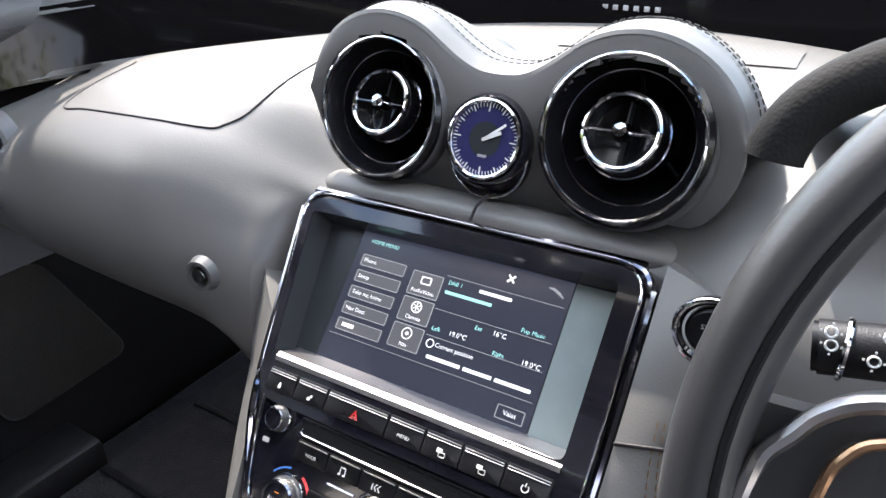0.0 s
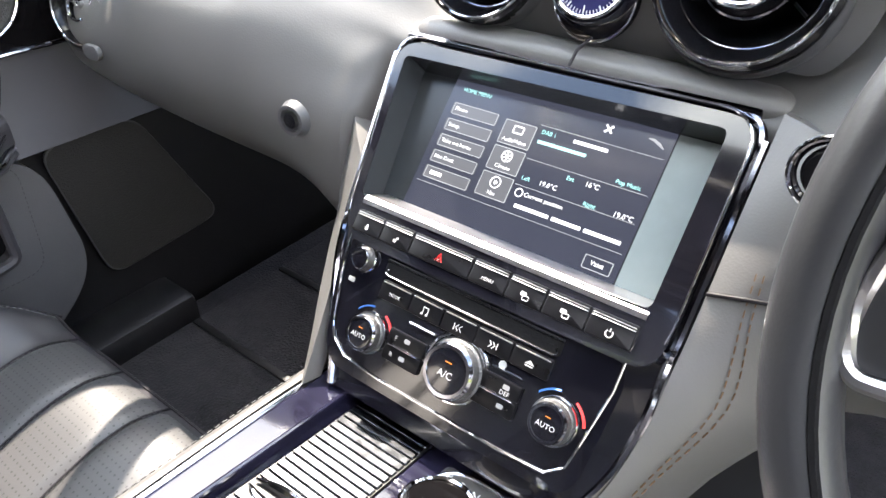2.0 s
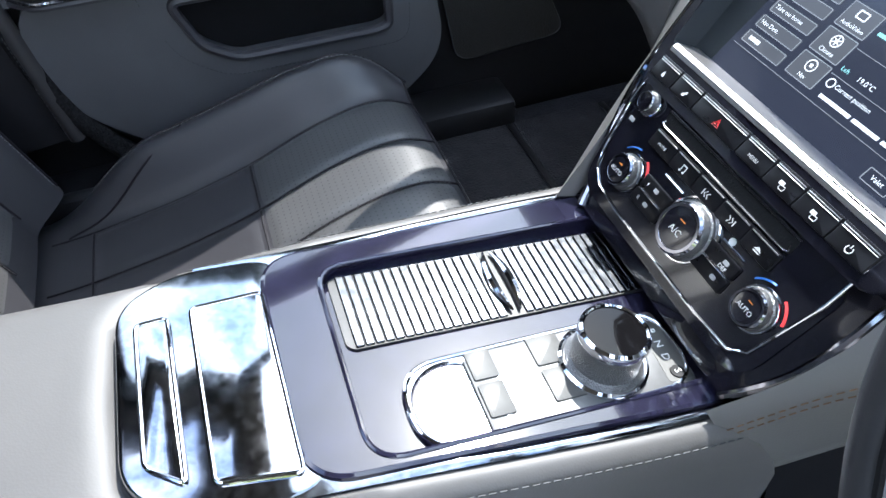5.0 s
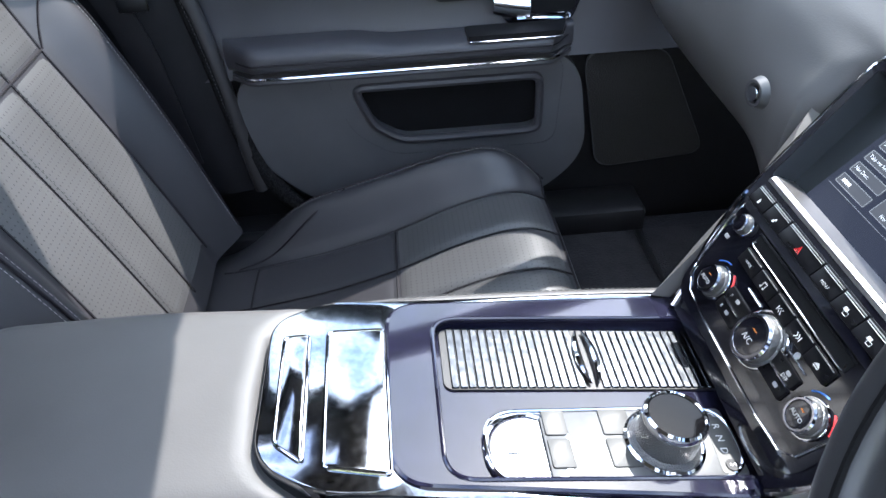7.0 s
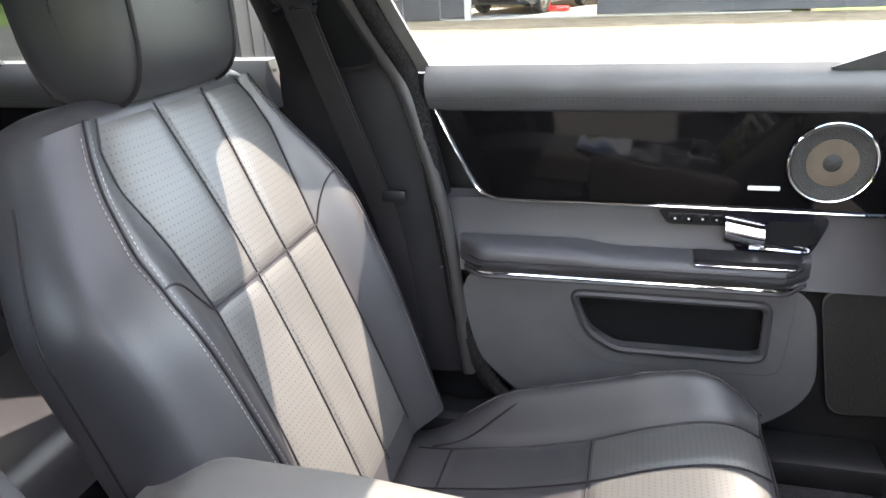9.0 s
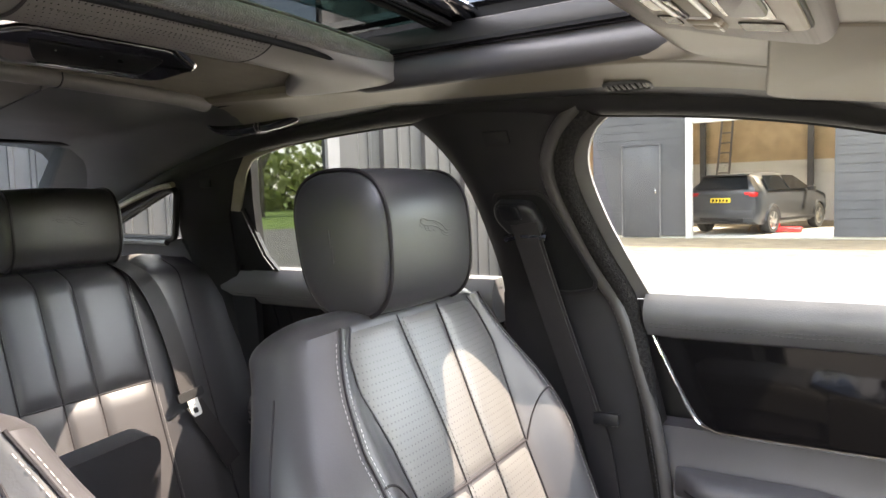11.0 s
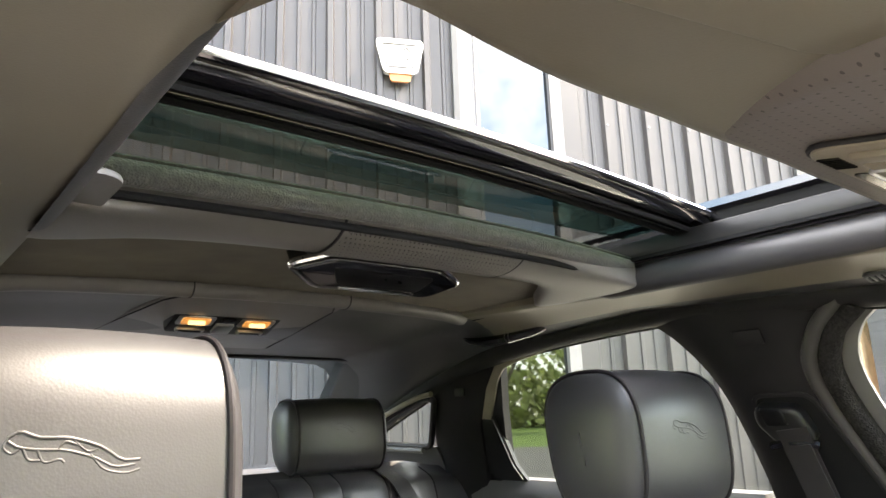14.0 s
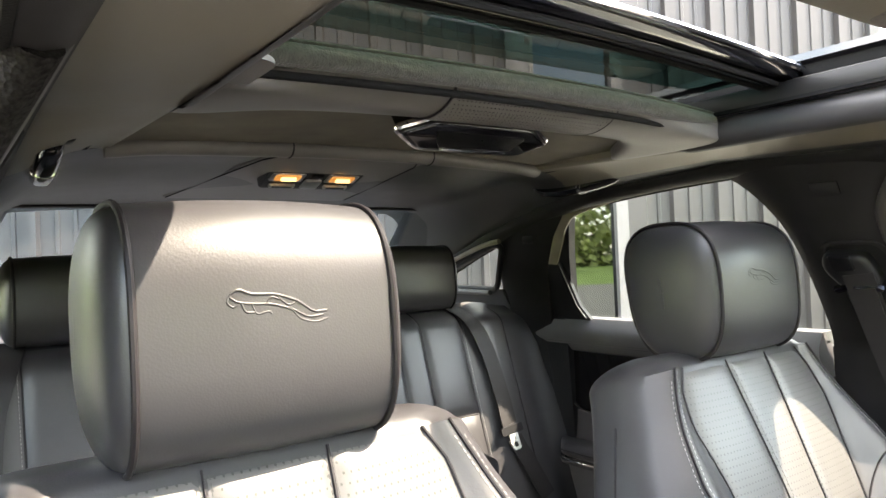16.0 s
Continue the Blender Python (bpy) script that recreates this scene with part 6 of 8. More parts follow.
def dial(x, y, r, h, words, parent):
    f = FB @ Matrix.Translation((x, y, 0.0))
    d = part("dial", lathe([(r * 1.10, -0.001), (r * 1.10, 0.003), (r * 1.02, 0.004), (r * 1.0, h * 0.75), (r * 0.97, h * 0.80)], f, 44), KNURL, parent, "knurled metal dial")
    part("dial_ring", lathe([(r * 0.98, h * 0.78), (r * 1.0, h * 0.86), (r * 0.92, h), (r * 0.80, h), (r * 0.78, h * 0.94)], f, 44), DARK_CHROME, d, "chrome ring")
    part("dial_face", lathe([(0.0, h * 0.96), (r * 0.72, h * 0.96), (r * 0.775, h * 0.955), (r * 0.79, h * 0.93), (r * 0.79, h * 0.9)], f, 36), BLACK_GLOSS, d, "black face")
    if words:
        text("dial_text", words, r * 0.37, 0, -r * 0.12, h * 0.97 + 0.0006, f, PRINT, d)
        part("dial_lamp", box(0, r * 0.32, h * 0.965 + 0.0005, r * 0.28, 0.0006, 0.0003, 0, f), ORANGE, d)
    part("dial_base_ring", outline_tube([(r * 1.16 * math.cos(a), r * 1.16 * math.sin(a)) for a in np.linspace(0, math.tau, 48)[:-1]], 0.001, 0.0009, f, 6), CHROME, d)
    return f


for x, dy in ((-0.0715, -0.0605), (0.0860, -0.0535)):
    f = dial(x, dy, 0.0135, 0.012, "AUTO", stack)
    for a0, a1, mt in ((95, 140, BLUE), (15, 60, RED)):
        part("heat_arc", tube([f @ Vector((0.0205 * math.cos(radians(a)), 0.0205 * math.sin(radians(a)), 0.0006)) for a in np.linspace(a0, a1, 10)], 0.0011, 5, flat=0.4), mt, stack)
DX, DY = 0.0085, -0.0540      # middle dial
dial(DX, DY, 0.0200, 0.014, "A/C", stack)
f = dial(-0.0965, -0.0100, 0.0085, 0.009, "", stack)
for s in (-1, 1):
    for k in (0, 1):
        cx = 0.0035 + s * 0.0395
        up = 0.0045 * (s > 0)
        key = part("climate_key", plate(round_poly([(cx - 0.017, -0.0475 - k * 0.0125 + up), (cx + 0.017, -0.0475 - k * 0.0125 + up), (cx + 0.017, -0.0590 - k * 0.0125 + up), (cx - 0.017, -0.0590 - k * 0.0125 + up)][::-1], 0.002), -0.001, 0.0025, FB, 0.001), BUTTON, stack)
        if s < 0:
            text("key_text", ("F", "R")[k], 0.0045, cx - 0.009, -0.0535 - k * 0.0125, 0.0028, FB, PRINT, key)
        elif k == 0:
            text("key_text", "DEF", 0.0045, cx + 0.006, -0.0520, 0.0028, FB, PRINT, key)
        part("key_mark", plate(rrect(0.005, 0.0032, 0.0009, cx=cx + (0.006 if s > 0 else 0.001), cy=-0.0522 - k * 0.0135 + up), 0.0025, 0.0028, FB), PRINT_GREY, key)
    part("key_divider", box(0.0035 + s * 0.0395, -0.0596 + 0.0045 * (s > 0), 0.003, 0.026, 0.0010, 0.0012, 0.0003, FB), CHROME, stack)
part("dial_collar", tube([FB @ Vector((DX + 0.0255 * math.cos(radians(a)), DY + 0.0255 * math.sin(radians(a)), 0.001)) for a in np.linspace(-10, 190, 30)], 0.0012, 6), CHROME, stack)
for s in (-1, 1):
    part("collar_line", tube([FB @ Vector((DX + s * 0.025, -0.0385, 0.001)), FB @ Vector((DX + s * 0.048, -0.0385, 0.001))], 0.0008, 5), CHROME, stack)
part("fan_mark", lathe([(0, 0.0006), (0.003, 0.0006), (0.003, 0)], FB @ Matrix.Translation((0.040, -0.0355, 0)), 8), PRINT, stack)
part("tag", plate(rrect(0.006, 0.0035, 0.0006, cx=-0.103, cy=-0.029), 0, 0.0006, FB), PRINT_GREY, stack)

# leather cheeks beside the stack that run down into the console
for s in (-1, 1):
    inset = Vector((0, 0.004, -0.002))
    foot = [(s * 0.172, 0.385, 0.665), (s * 0.145, 0.34, 0.60)]
    if s < 0:
        line_in = spline([(s * 0.1385, 0.402, 0.803), (s * 0.131, 0.372, 0.770), (s * 0.120, 0.330, 0.715), (s * 0.108, 0.285, 0.668)], 24)
        line_out = spline([dash_at(s * 0.184, 0.36) + inset, dash_at(s * 0.196, 0.27) + inset, dash_at(s * 0.206, 0.20) + inset] + foot, 24)
    else:
        line_in = spline([(s * 0.142, 0.478, 0.889), (s * 0.142, 0.437, 0.845), (s * 0.1415, 0.372, 0.770), (s * 0.136, 0.330, 0.715), (s * 0.118, 0.285, 0.668)], 24)
        line_out = spline([dash_at(s * 0.186, 0.545) + inset, dash_at(s * 0.190, 0.44) + inset, dash_at(s * 0.200, 0.33) + inset, dash_at(s * 0.214, 0.20) + inset] + foot, 24)
    rows = []
    for i, (a, b) in enumerate(zip(line_in, line_out)):
        puff = 0.15 + 0.85 * smooth01(0.30, 0.75, i / 23)
        rows.append([a.lerp(b, k / 13) + Vector((0, -0.012, 0.010)) * math.sin(math.pi * k / 13) * puff for k in range(14)])
    part("cheek", solid(rows, 0.02, (0, 1, -0.3)), DASH, dashboard, "grey leather cheek beside the stack")
    if s > 0:
        part("cheek_seam", tube([p + Vector((0, -0.001, 0.0005)) for p in rows[9]], 0.0013, 6), PIPING, dashboard)
        for k in (5, 6):
            stitches([r[k] + Vector((0, -0.0008, 0.0008)) for r in rows[8:]], dashboard, THREAD_TAN, 0.0045, 0.0028, 0.0006)
    # footwell wall under it
    rows = [[b, b + Vector((0, 0.03, -0.12)), Vector((s * 0.14, b.y + 0.05, 0.33))] for b in line_out]
    part("tunnel_side", grid_mesh(rows), PLASTIC, dashboard)

# ---------------------------------------------------------------- centre console
CV, CN = Vector((0, 0.99, -0.139)).normalized(), Vector((0, 0.139, 0.99)).normalized()
FC = frame_of((0, -0.05, 0.712), (1, 0, 0), CV)
console = thing("centre_console", "leather centre console with dark veneer tray and chrome plate", "console")


def console_half(v):
    """Half width of the veneer deck along the console."""
    return 0.0925 + 0.022 * smooth01(0.0, 0.38, v)


hole_o = round_poly([(-0.074, 0.119), (0.092, 0.119), (0.095, 0.370), (-0.080, 0.396)], 0.024, 10)
outer_c = round_poly([(-0.0915, 0.081), (0.0935, 0.081), (0.112, 0.392), (-0.111, 0.412)], 0.030, 10)
part("deck", hollow(outer_c, hole_o, -0.03, 0.0, FC), VENEER, console, "dark polished veneer deck")
part("deck_edge", outline_tube(outer_c, -0.003, 0.0032, FC), VENEER, console)
part("tray_lip", outline_tube(hole_o, -0.0006, 0.0022, FC), VENEER, console)
part("tray_wall", grid_mesh([[FC @ Vector((p[0], p[1], 0.0)) for p in hole_o], [FC @ Vector((p[0] * 0.985, 0.2425 + (p[1] - 0.2425) * 0.985, -0.014)) for p in hole_o]], close_v=True), VENEER, console)
part("tray_floor", plate([(p[0] * 0.99, 0.2425 + (p[1] - 0.2425) * 0.99) for p in hole_o], -0.024, -0.0105, FC), VENEER, console, "polished dark tray")
# chrome plate at the rear of the deck, with two lids
cp = round_poly([(-0.070, -0.020), (0.072, -0.020), (0.0985, 0.028), (0.0985, 0.098), (-0.096, 0.098), (-0.096, 0.020)], 0.030, 8)
part("chrome_plate", plate(cp, -0.03, -0.0025, FC, 0.002), CHROME_PLATE, console, "scratched chrome plate")
for pts in ([(-0.050, -0.007), (0.058, -0.006), (0.075, 0.0155), (-0.0525, 0.0135)], [(-0.057, 0.029), (0.079, 0.031), (0.086, 0.080), (-0.061, 0.078)]):
    o = round_poly(pts, 0.005)
    lidp = part("plate_lid", plate(o, -0.004, -0.0005, FC, 0.0015), CHROME_PLATE, console, "chrome lid")
    part("lid_edge", outline_tube(o, -0.0012, 0.0016, FC), CHROME, lidp)
# side strips of bright metal along the deck
for s in (-1, 1):
    strip = []
    for v in np.linspace(0.034, 0.378, 40):
        out_, in_ = console_half(v) + 0.0055, console_half(v) - lerp(0.026, 0.002, smooth01(0.05, 0.20, v))
        strip.append([FC @ Vector((s * lerp(out_, in_, k / 4), v, -0.0042 + 0.0016 * math.sin(math.pi * k / 4))) for k in range(5)])
    part("chrome_strip", solid(strip, 0.004, (0, 0, -1)), CHROME_PLATE, console, "bright strip tapering along the deck")
# tambour lid of slats over the cup holders
tam = part("tambour", plate(rrect(0.070, 0.258, 0.008, cx=-0.034, cy=0.2555), -0.0125, -0.0085, FC), PLASTIC, console, "slatted metal cup holder lid")
for k in range(34):
    v = 0.1360 + k * 0.00725
    if 0.247 < v < 0.264:
        continue
    part("slat", box(-0.034, v, -0.0085, 0.068, 0.0064, 0.0032, 0.0007, FC, 1), SLAT, tam)
for d in (-1, 1):
    part("pull", tube([FC @ Vector((-0.034 + x, 0.2555 + d * (0.0075 - 0.0045 * (x / 0.031) ** 2) , -0.0055)) for x in np.linspace(-0.031, 0.031, 16)], lambda q: 0.0040 * math.sin(0.25 + q * 2.64), 8), CHROME, tam, "curved chrome pull")
# aluminium selector plate
sel = part("selector_plate", plate(round_poly([(0.0245, 0.200), (0.0915, 0.200), (0.0885, 0.357), (0.0225, 0.357)], 0.006), -0.0125, -0.0075, FC, 0.001), SATIN, console, "brushed metal selector plate")
part("plate_line", outline_tube(round_poly([(0.0255, 0.153), (0.0925, 0.153), (0.0895, 0.358), (0.0215, 0.358)], 0.030, 8), -0.0075, 0.0018, FC), CHROME, sel, "bright edge")
cup = FC @ Matrix.Translation((0.0600, 0.187, -0.0105))
part("cup_ring", lathe([(0.0365, -0.002), (0.036, 0.003), (0.0325, 0.0035), (0.031, -0.001)], cup, 44), CHROME, sel, "chrome ring")
cl = part("cup_lid", lathe([(0.0, 0.0005), (0.030, 0.0005), (0.031, -0.003)], cup, 44), CHROME_PLATE, sel, "polished round lid")
part("lid_tag", box(0.0, -0.012, 0.001, 0.007, 0.009, 0.001, 0.0004, cup), ALU, cl)
for u0, u1 in ((0.0235, 0.0490), (0.0525, 0.0790)):
    for v0, v1 in ((0.2020, 0.2205), (0.2495, 0.2740)):
        part("selector_key", plate(rrect(u1 - u0, v1 - v0, 0.002, cx=(u0 + u1) / 2, cy=(v0 + v1) / 2), -0.0078, -0.0062, FC, 0.0006), KEY_GREY, sel)
fkn = FC @ Matrix.Translation((0.0570, 0.2965, -0.0075)) @ Matrix.Diagonal((0.84, 0.84, 1.04, 1))
kn = part("selector_knob", lathe([(0.037, 0.0), (0.037, 0.002), (0.0325, 0.004), (0.0295, 0.006), (0.0285, 0.024), (0.0285, 0.026)], fkn, 56), KNURL, sel, "knurled gear selector")
part("knob_base_ring", lathe([(0.0385, -0.001), (0.0385, 0.0025), (0.036, 0.004), (0.033, 0.003)], fkn, 56), CHROME, kn)
part("knob_rim", lathe([(0.0285, 0.025), (0.0305, 0.029), (0.0295, 0.033), (0.027, 0.0345), (0.0255, 0.0335)], fkn, 56), CHROME, kn, "chrome rim")
part("knob_top", lathe([(0.0, 0.0328), (0.0235, 0.0328), (0.0256, 0.0327), (0.0262, 0.0315), (0.0262, 0.030)], fkn, 48), VENEER_BLACK, kn, "glossy top")
part("letter_panel", plate(round_poly([(0.0255, 0.3395), (0.086, 0.335), (0.086, 0.355), (0.0245, 0.356)], 0.003), -0.0078, -0.0072, FC), KEY_GREY, sel, "grey letter panel")
for k, w in enumerate("PRND"):
    text("selector_text", w, 0.0085, 0.0300 + k * 0.0118, 0.3475 - 0.0012 * k, -0.0070, FC, PRINT, sel)
part("sport_button", lathe([(0.0, 0.001), (0.0052, 0.001), (0.0058, -0.001)], FC @ Matrix.Translation((0.079, 0.345, -0.0072)), 20), BUTTON, sel)
text("selector_text", "S", 0.0075, 0.079, 0.345, -0.0058, FC, PRINT, sel)

# leather sides and armrest
for s in (-1, 1):
    rows = []
    for v in np.linspace(0.022, 0.40, 30):
        w = console_half(v) + 0.005
        base = FC @ Vector((s * w, v, -0.006))
        up = smooth01(0.33, 0.42, v)
        prof = [(0, -0.001), (0.004, 0.0005), (0.009, -0.001), (0.014, -0.005), (0.018, -0.013), (0.021, -0.035), (0.022, -0.09), (0.022, -0.30)]
        narrow = 0.50 + 0.50 * smooth01(0.02, 0.14, v)
        sunk = 0.0035 * (1 - smooth01(0.02, 0.09, v))
        rows.append([base + Vector((s * (q * narrow + 0.006 * up), 0, h - sunk)) for q, h in prof])
    part("side_pad", grid_mesh(rows), ARM, console, "grey leather side pad")
    stitches([FC @ Vector((s * (console_half(v) + 0.005 + 0.0165 * (0.50 + 0.50 * smooth01(0.02, 0.14, v))), v, -0.0125)) for v in np.linspace(0.03, 0.38, 90)], console, THREAD_DARK, 0.0045, 0.0025, 0.0006)
# box below the deck
part("console_box", box(0, 0.08, 0.455, 0.22, 0.70, 0.27, 0.01), PLASTIC, console, "dark console box")


def armrest():
    t = thing("console_armrest", "grey leather armrest lid behind the console", "armrest")
    rows = []
    for y in np.linspace(-0.385, -0.033, 34):
        e = smooth01(-0.385, -0.30, y)
        fr = 1 - smooth01(-0.048, -0.033, y)
        w = 0.094 + 0.014 * e - 0.003 * (1 - fr)
        top = 0.690 + 0.0270 * e - 0.006 * (1 - fr) - 0.010 * smooth01(-0.2, -0.03, y)
        prof = []
        for a in np.linspace(0, math.pi, 25):
            ca, sa = math.cos(a), math.sin(a)
            prof.append((w * math.copysign(abs(ca) ** 0.28, ca), y, top - 0.075 + 0.075 * abs(sa) ** 0.30))
        rows.append(prof)
    # the lid is cut out in a curve round the chrome plate
    def cut(p):
        x, y, z = p
        lim = -0.033 - 0.043 * max(0.0, 1 - (abs(x) / 0.100) ** 5)
        return (x, -0.385 + (y + 0.385) * (lim + 0.385) / 0.352, z)
    part("lid", grid_mesh([[cut(p) for p in r] for r in rows], cap=True), ARM, t, "smooth leather lid")
    part("base", box(0, -0.21, 0.52, 0.20, 0.33, 0.24, 0.015), TRIM_FINE, t)
    part("catch", tube([(-0.02, -0.384, 0.665), (0.02, -0.384, 0.665)], 0.006, 8), CHROME, t, "chrome catch")
    return t


armrest()
part("front_pad", solid([[(s_, y, 0.712 - 0.14 * (y + 0.05) - 0.010) for s_ in np.linspace(-0.090, 0.090, 8)] for y in (-0.034, -0.004)], 0.05, (0, 0, -1)), DASH_DARK, console)


# ---------------------------------------------------------------- seats
def front_seat():
    cx = -0.368
    t = thing("front_seat", "charcoal leather front seat with perforated stripes", "car seat", "front seats")
    # backrest
    p0, p1 = Vector((0, -0.254, 0.440)), Vector((0, -0.490, 1.036))
    nrm = Vector((0, 0.930, 0.368))

    def hx(v):
        return lerp(0.262, 0.300, smooth01(0, 0.45, v)) - 0.085 * smooth01(0.66, 1.04, v)

    def centre(v):
        return p0.lerp(p1, v) + Vector((0, 0.012 * math.sin(v * math.pi), 0))

    HD, P, SH = 0.072, 3.2, 0.008

    def panel_edge(v):
        """Half width of the perforated middle."""
        return float(np.interp(v, (0.0, 0.30, 0.60, 0.75, 0.86, 0.93, 1.0), (0.150, 0.146, 0.143, 0.156, 0.172, 0.166, 0.140)))

    def piping_at(v):
        return float(np.interp(v, (0.0, 0.25, 0.54, 0.67, 0.76, 0.86, 0.93, 1.0), (0.205, 0.212, 0.222, 0.228, 0.224, 0.204, 0.186, 0.165)))

    def bol(x, v):
        e, q = panel_edge(v), piping_at(v)
        rise = 0.050 * (1 - 0.70 * smooth01(0.58, 0.92, v))
        return rise * smooth01(e - 0.010, q, abs(x)) - 0.008 * smooth01(q, q + 0.05, abs(x))

    vs = list(np.linspace(0.0, 0.98, 40))
    stations = [(centre(v) - nrm * HD + Vector((cx + SH, 0, 0)), (1, 0, 0), nrm, hx(v), HD, P) for v in vs]
    for a in np.linspace(0.1, 1.0, 8):
        v = 0.98 + 0.05 * math.sin(a * math.pi / 2)
        k = math.cos(a * math.pi / 2 * 0.98)
        stations.append((centre(v) - nrm * HD + Vector((cx + SH, 0, 0)), (1, 0, 0), nrm, hx(v) * (0.62 + 0.38 * k), HD * max(0.06, k), P))
        vs.append(v)
    back = part("backrest", superloft(stations, 120, lambda x, i: bol(x + SH, vs[i]) * (1 if i < 40 else 0.3)), SEAT, t, "charcoal leather backrest")

    def face(x, v, lift=0.0):
        h = hx(v)
        ca = min(1.0, (abs(x - SH) / h)) ** (P / 2)
        sa = math.sqrt(max(0.0, 1 - ca * ca))
        d = HD * sa ** (2 / P) + bol(x, v) * min(1.0, sa * 2.2) - HD
        return centre(v) + nrm * (d + lift) + Vector((cx + x, 0, 0))

    def quilt(name, xa, xb, va, vb, mat, fn, puff=0.0055):
        rows = []
        for q in np.linspace(0, 1, 26):
            row = []
            for r in np.linspace(0, 1, 13):
                v = lerp(va, vb, q)
                x = lerp(xa(v), xb(v), r)
                e = (1 - abs(2 * r - 1) ** 6) ** 0.5 * (1 - abs(2 * q - 1) ** 18) ** 0.5
                row.append(fn(x, v, puff * e - 0.0012))
            rows.append(row)
        return part(name, grid_mesh(rows), mat, back if fn is face else cushion, "")

    split = 0.612

    def edge(k):
        mid = 0.040
        return lambda v: (-panel_edge(v) + 0.003, -mid - 0.010 * smooth01(0.65, 1.0, v), mid + 0.010 * smooth01(0.65, 1.0, v), panel_edge(v) - 0.003)[k]
    for k in range(3):
        quilt("perforated_panel", edge(k), edge(k + 1), split + 0.003, 0.975, PERF_BACK, face, 0.0045)
        quilt("perforated_panel", edge(k), edge(k + 1), 0.06, split - 0.003, PERF_BACK, face, 0.0045)
    for k in (0, 1, 2, 3):
        part("seam", tube([face(edge(k)(v), v, 0.0008) for v in np.linspace(0.05, 0.98, 60)], 0.0017 if k != 2 else 0.0010, 6), PIPING, back)
    for k, off in ((1, 0.005), (2, 0.004), (2, -0.004)):
        stitches([face(edge(k)(v) + off, v, 0.0042) for v in np.linspace(0.06, 0.975, 160)], back, THREAD_DARK, 0.0036, 0.0026, 0.0005)
    part("cross_seam", tube([face(x, split, 0.0005) for x in np.linspace(-0.143, 0.143, 26)], 0.0018, 6), PIPING, back)
    for s in (-1, 1):
        part("bolster_piping", tube([face(s * piping_at(v), v, 0.0010) for v in np.linspace(0.02, 0.982, 60)], 0.0017, 6), PIPING, back)
        for dx in (-0.0065, 0.0065):
            stitches([face(s * (piping_at(v) + dx), v, 0.0010) for v in np.linspace(0.03, 0.965, 160)], back, THREAD, 0.0040, 0.0028, 0.00036)
        part("bolster_seam", tube(spline([face(s * x, v, 0.0006) for x, v in ((0.144, split), (0.165, 0.650), (0.188, 0.684), (0.210, 0.700), (0.226, 0.700))], 20), 0.0016, 6), PIPING, back)
        part("side_seam", tube([centre(v) - nrm * (0.075 - 0.03 * (v - 0.3)) + Vector((cx + SH + s * (hx(v) + 0.0004), 0, 0)) for v in np.linspace(0.05, 0.90, 30)], 0.0014, 6), PIPING, back)
    # cushion, a ramp that rises to the front
    yv = lambda v: lerp(-0.285, 0.285, v)

    def chx(v):
        return 0.246 + 0.012 * math.sin(v * math.pi) - 0.03 * smooth01(0.86, 1.0, v)

    def ctop(v):
        grid_v, grid_z = (0.0, 0.13, 0.36, 0.55, 0.72, 0.86, 0.95, 1.03), (0.415, 0.418, 0.440, 0.470, 0.512, 0.533, 0.525, 0.490)
        return float(sum(np.interp(v + d, grid_v, grid_z) for d in (-0.05, -0.025, 0, 0.025, 0.05)) / 5)

    CH = 0.075

    def cbol(x, v):
        return (0.076 - 0.020 * smooth01(0.5, 0.9, v)) * smooth01(0.142, 0.215, abs(x)) * smooth01(0.02, 0.35, v) * (1 - 0.45 * smooth01(0.8, 1.0, v))

    cv = list(np.linspace(0.02, 0.975, 40))
    st = [((cx, yv(v), ctop(v) - CH), (1, 0, 0), (0, 0, 1), chx(v), CH, P) for v in cv]
    for a in np.linspace(0.15, 1.0, 7):
        v = 0.975 + 0.03 * math.sin(a * math.pi / 2)
        k = math.cos(a * math.pi / 2 * 0.98)
        st.append(((cx, yv(v), ctop(v) - CH - 0.008 * a), (1, 0, 0), (0, 0, 1), chx(v) * (0.5 + 0.5 * k), CH * max(0.08, k), P))
        cv.append(v)
    cushion = part("cushion", superloft(st, 96, lambda x, i: cbol(x, cv[i]) * (1 if i < 40 else 0.3)), SEAT, t, "charcoal leather seat cushion")

    def cface(x, v, lift=0.0):
        h = chx(v)
        ca = min(1.0, abs(x) / h) ** (P / 2)
        sa = math.sqrt(max(0.0, 1 - ca * ca))
        return Vector((cx + x, yv(v), ctop(v) - CH + CH * sa ** (2 / P) + cbol(x, v) * min(1.0, sa * 2.2) + lift))
    cs = 0.555

    def cedge(k):
        return lambda v: (-0.146, -0.045, 0.045, 0.146)[k]
    for k in range(3):
        quilt("perforated_panel", cedge(k), cedge(k + 1), cs + 0.004, 0.965, PERF_FLAT, cface, 0.005)
        quilt("plain_panel", cedge(k), cedge(k + 1), 0.16, cs - 0.004, SEAT, cface, 0.003)
    for k in (0, 1, 2, 3):
        part("seam", tube([cface(cedge(k)(v), v, 0.0006) for v in np.linspace(0.06, 0.975, 50)], 0.0016, 6), PIPING, cushion)
        stitches([cface(cedge(k)(v) + 0.004, v, 0.0030) for v in np.linspace(cs, 0.96, 70)], cushion, THREAD_DARK, 0.0036, 0.0026, 0.0005)
    for v in (cs, 0.16):
        part("cross_seam", tube([cface(x, v, 0.0005) for x in np.linspace(-0.146, 0.146, 24)], 0.0016, 6), PIPING, cushion)
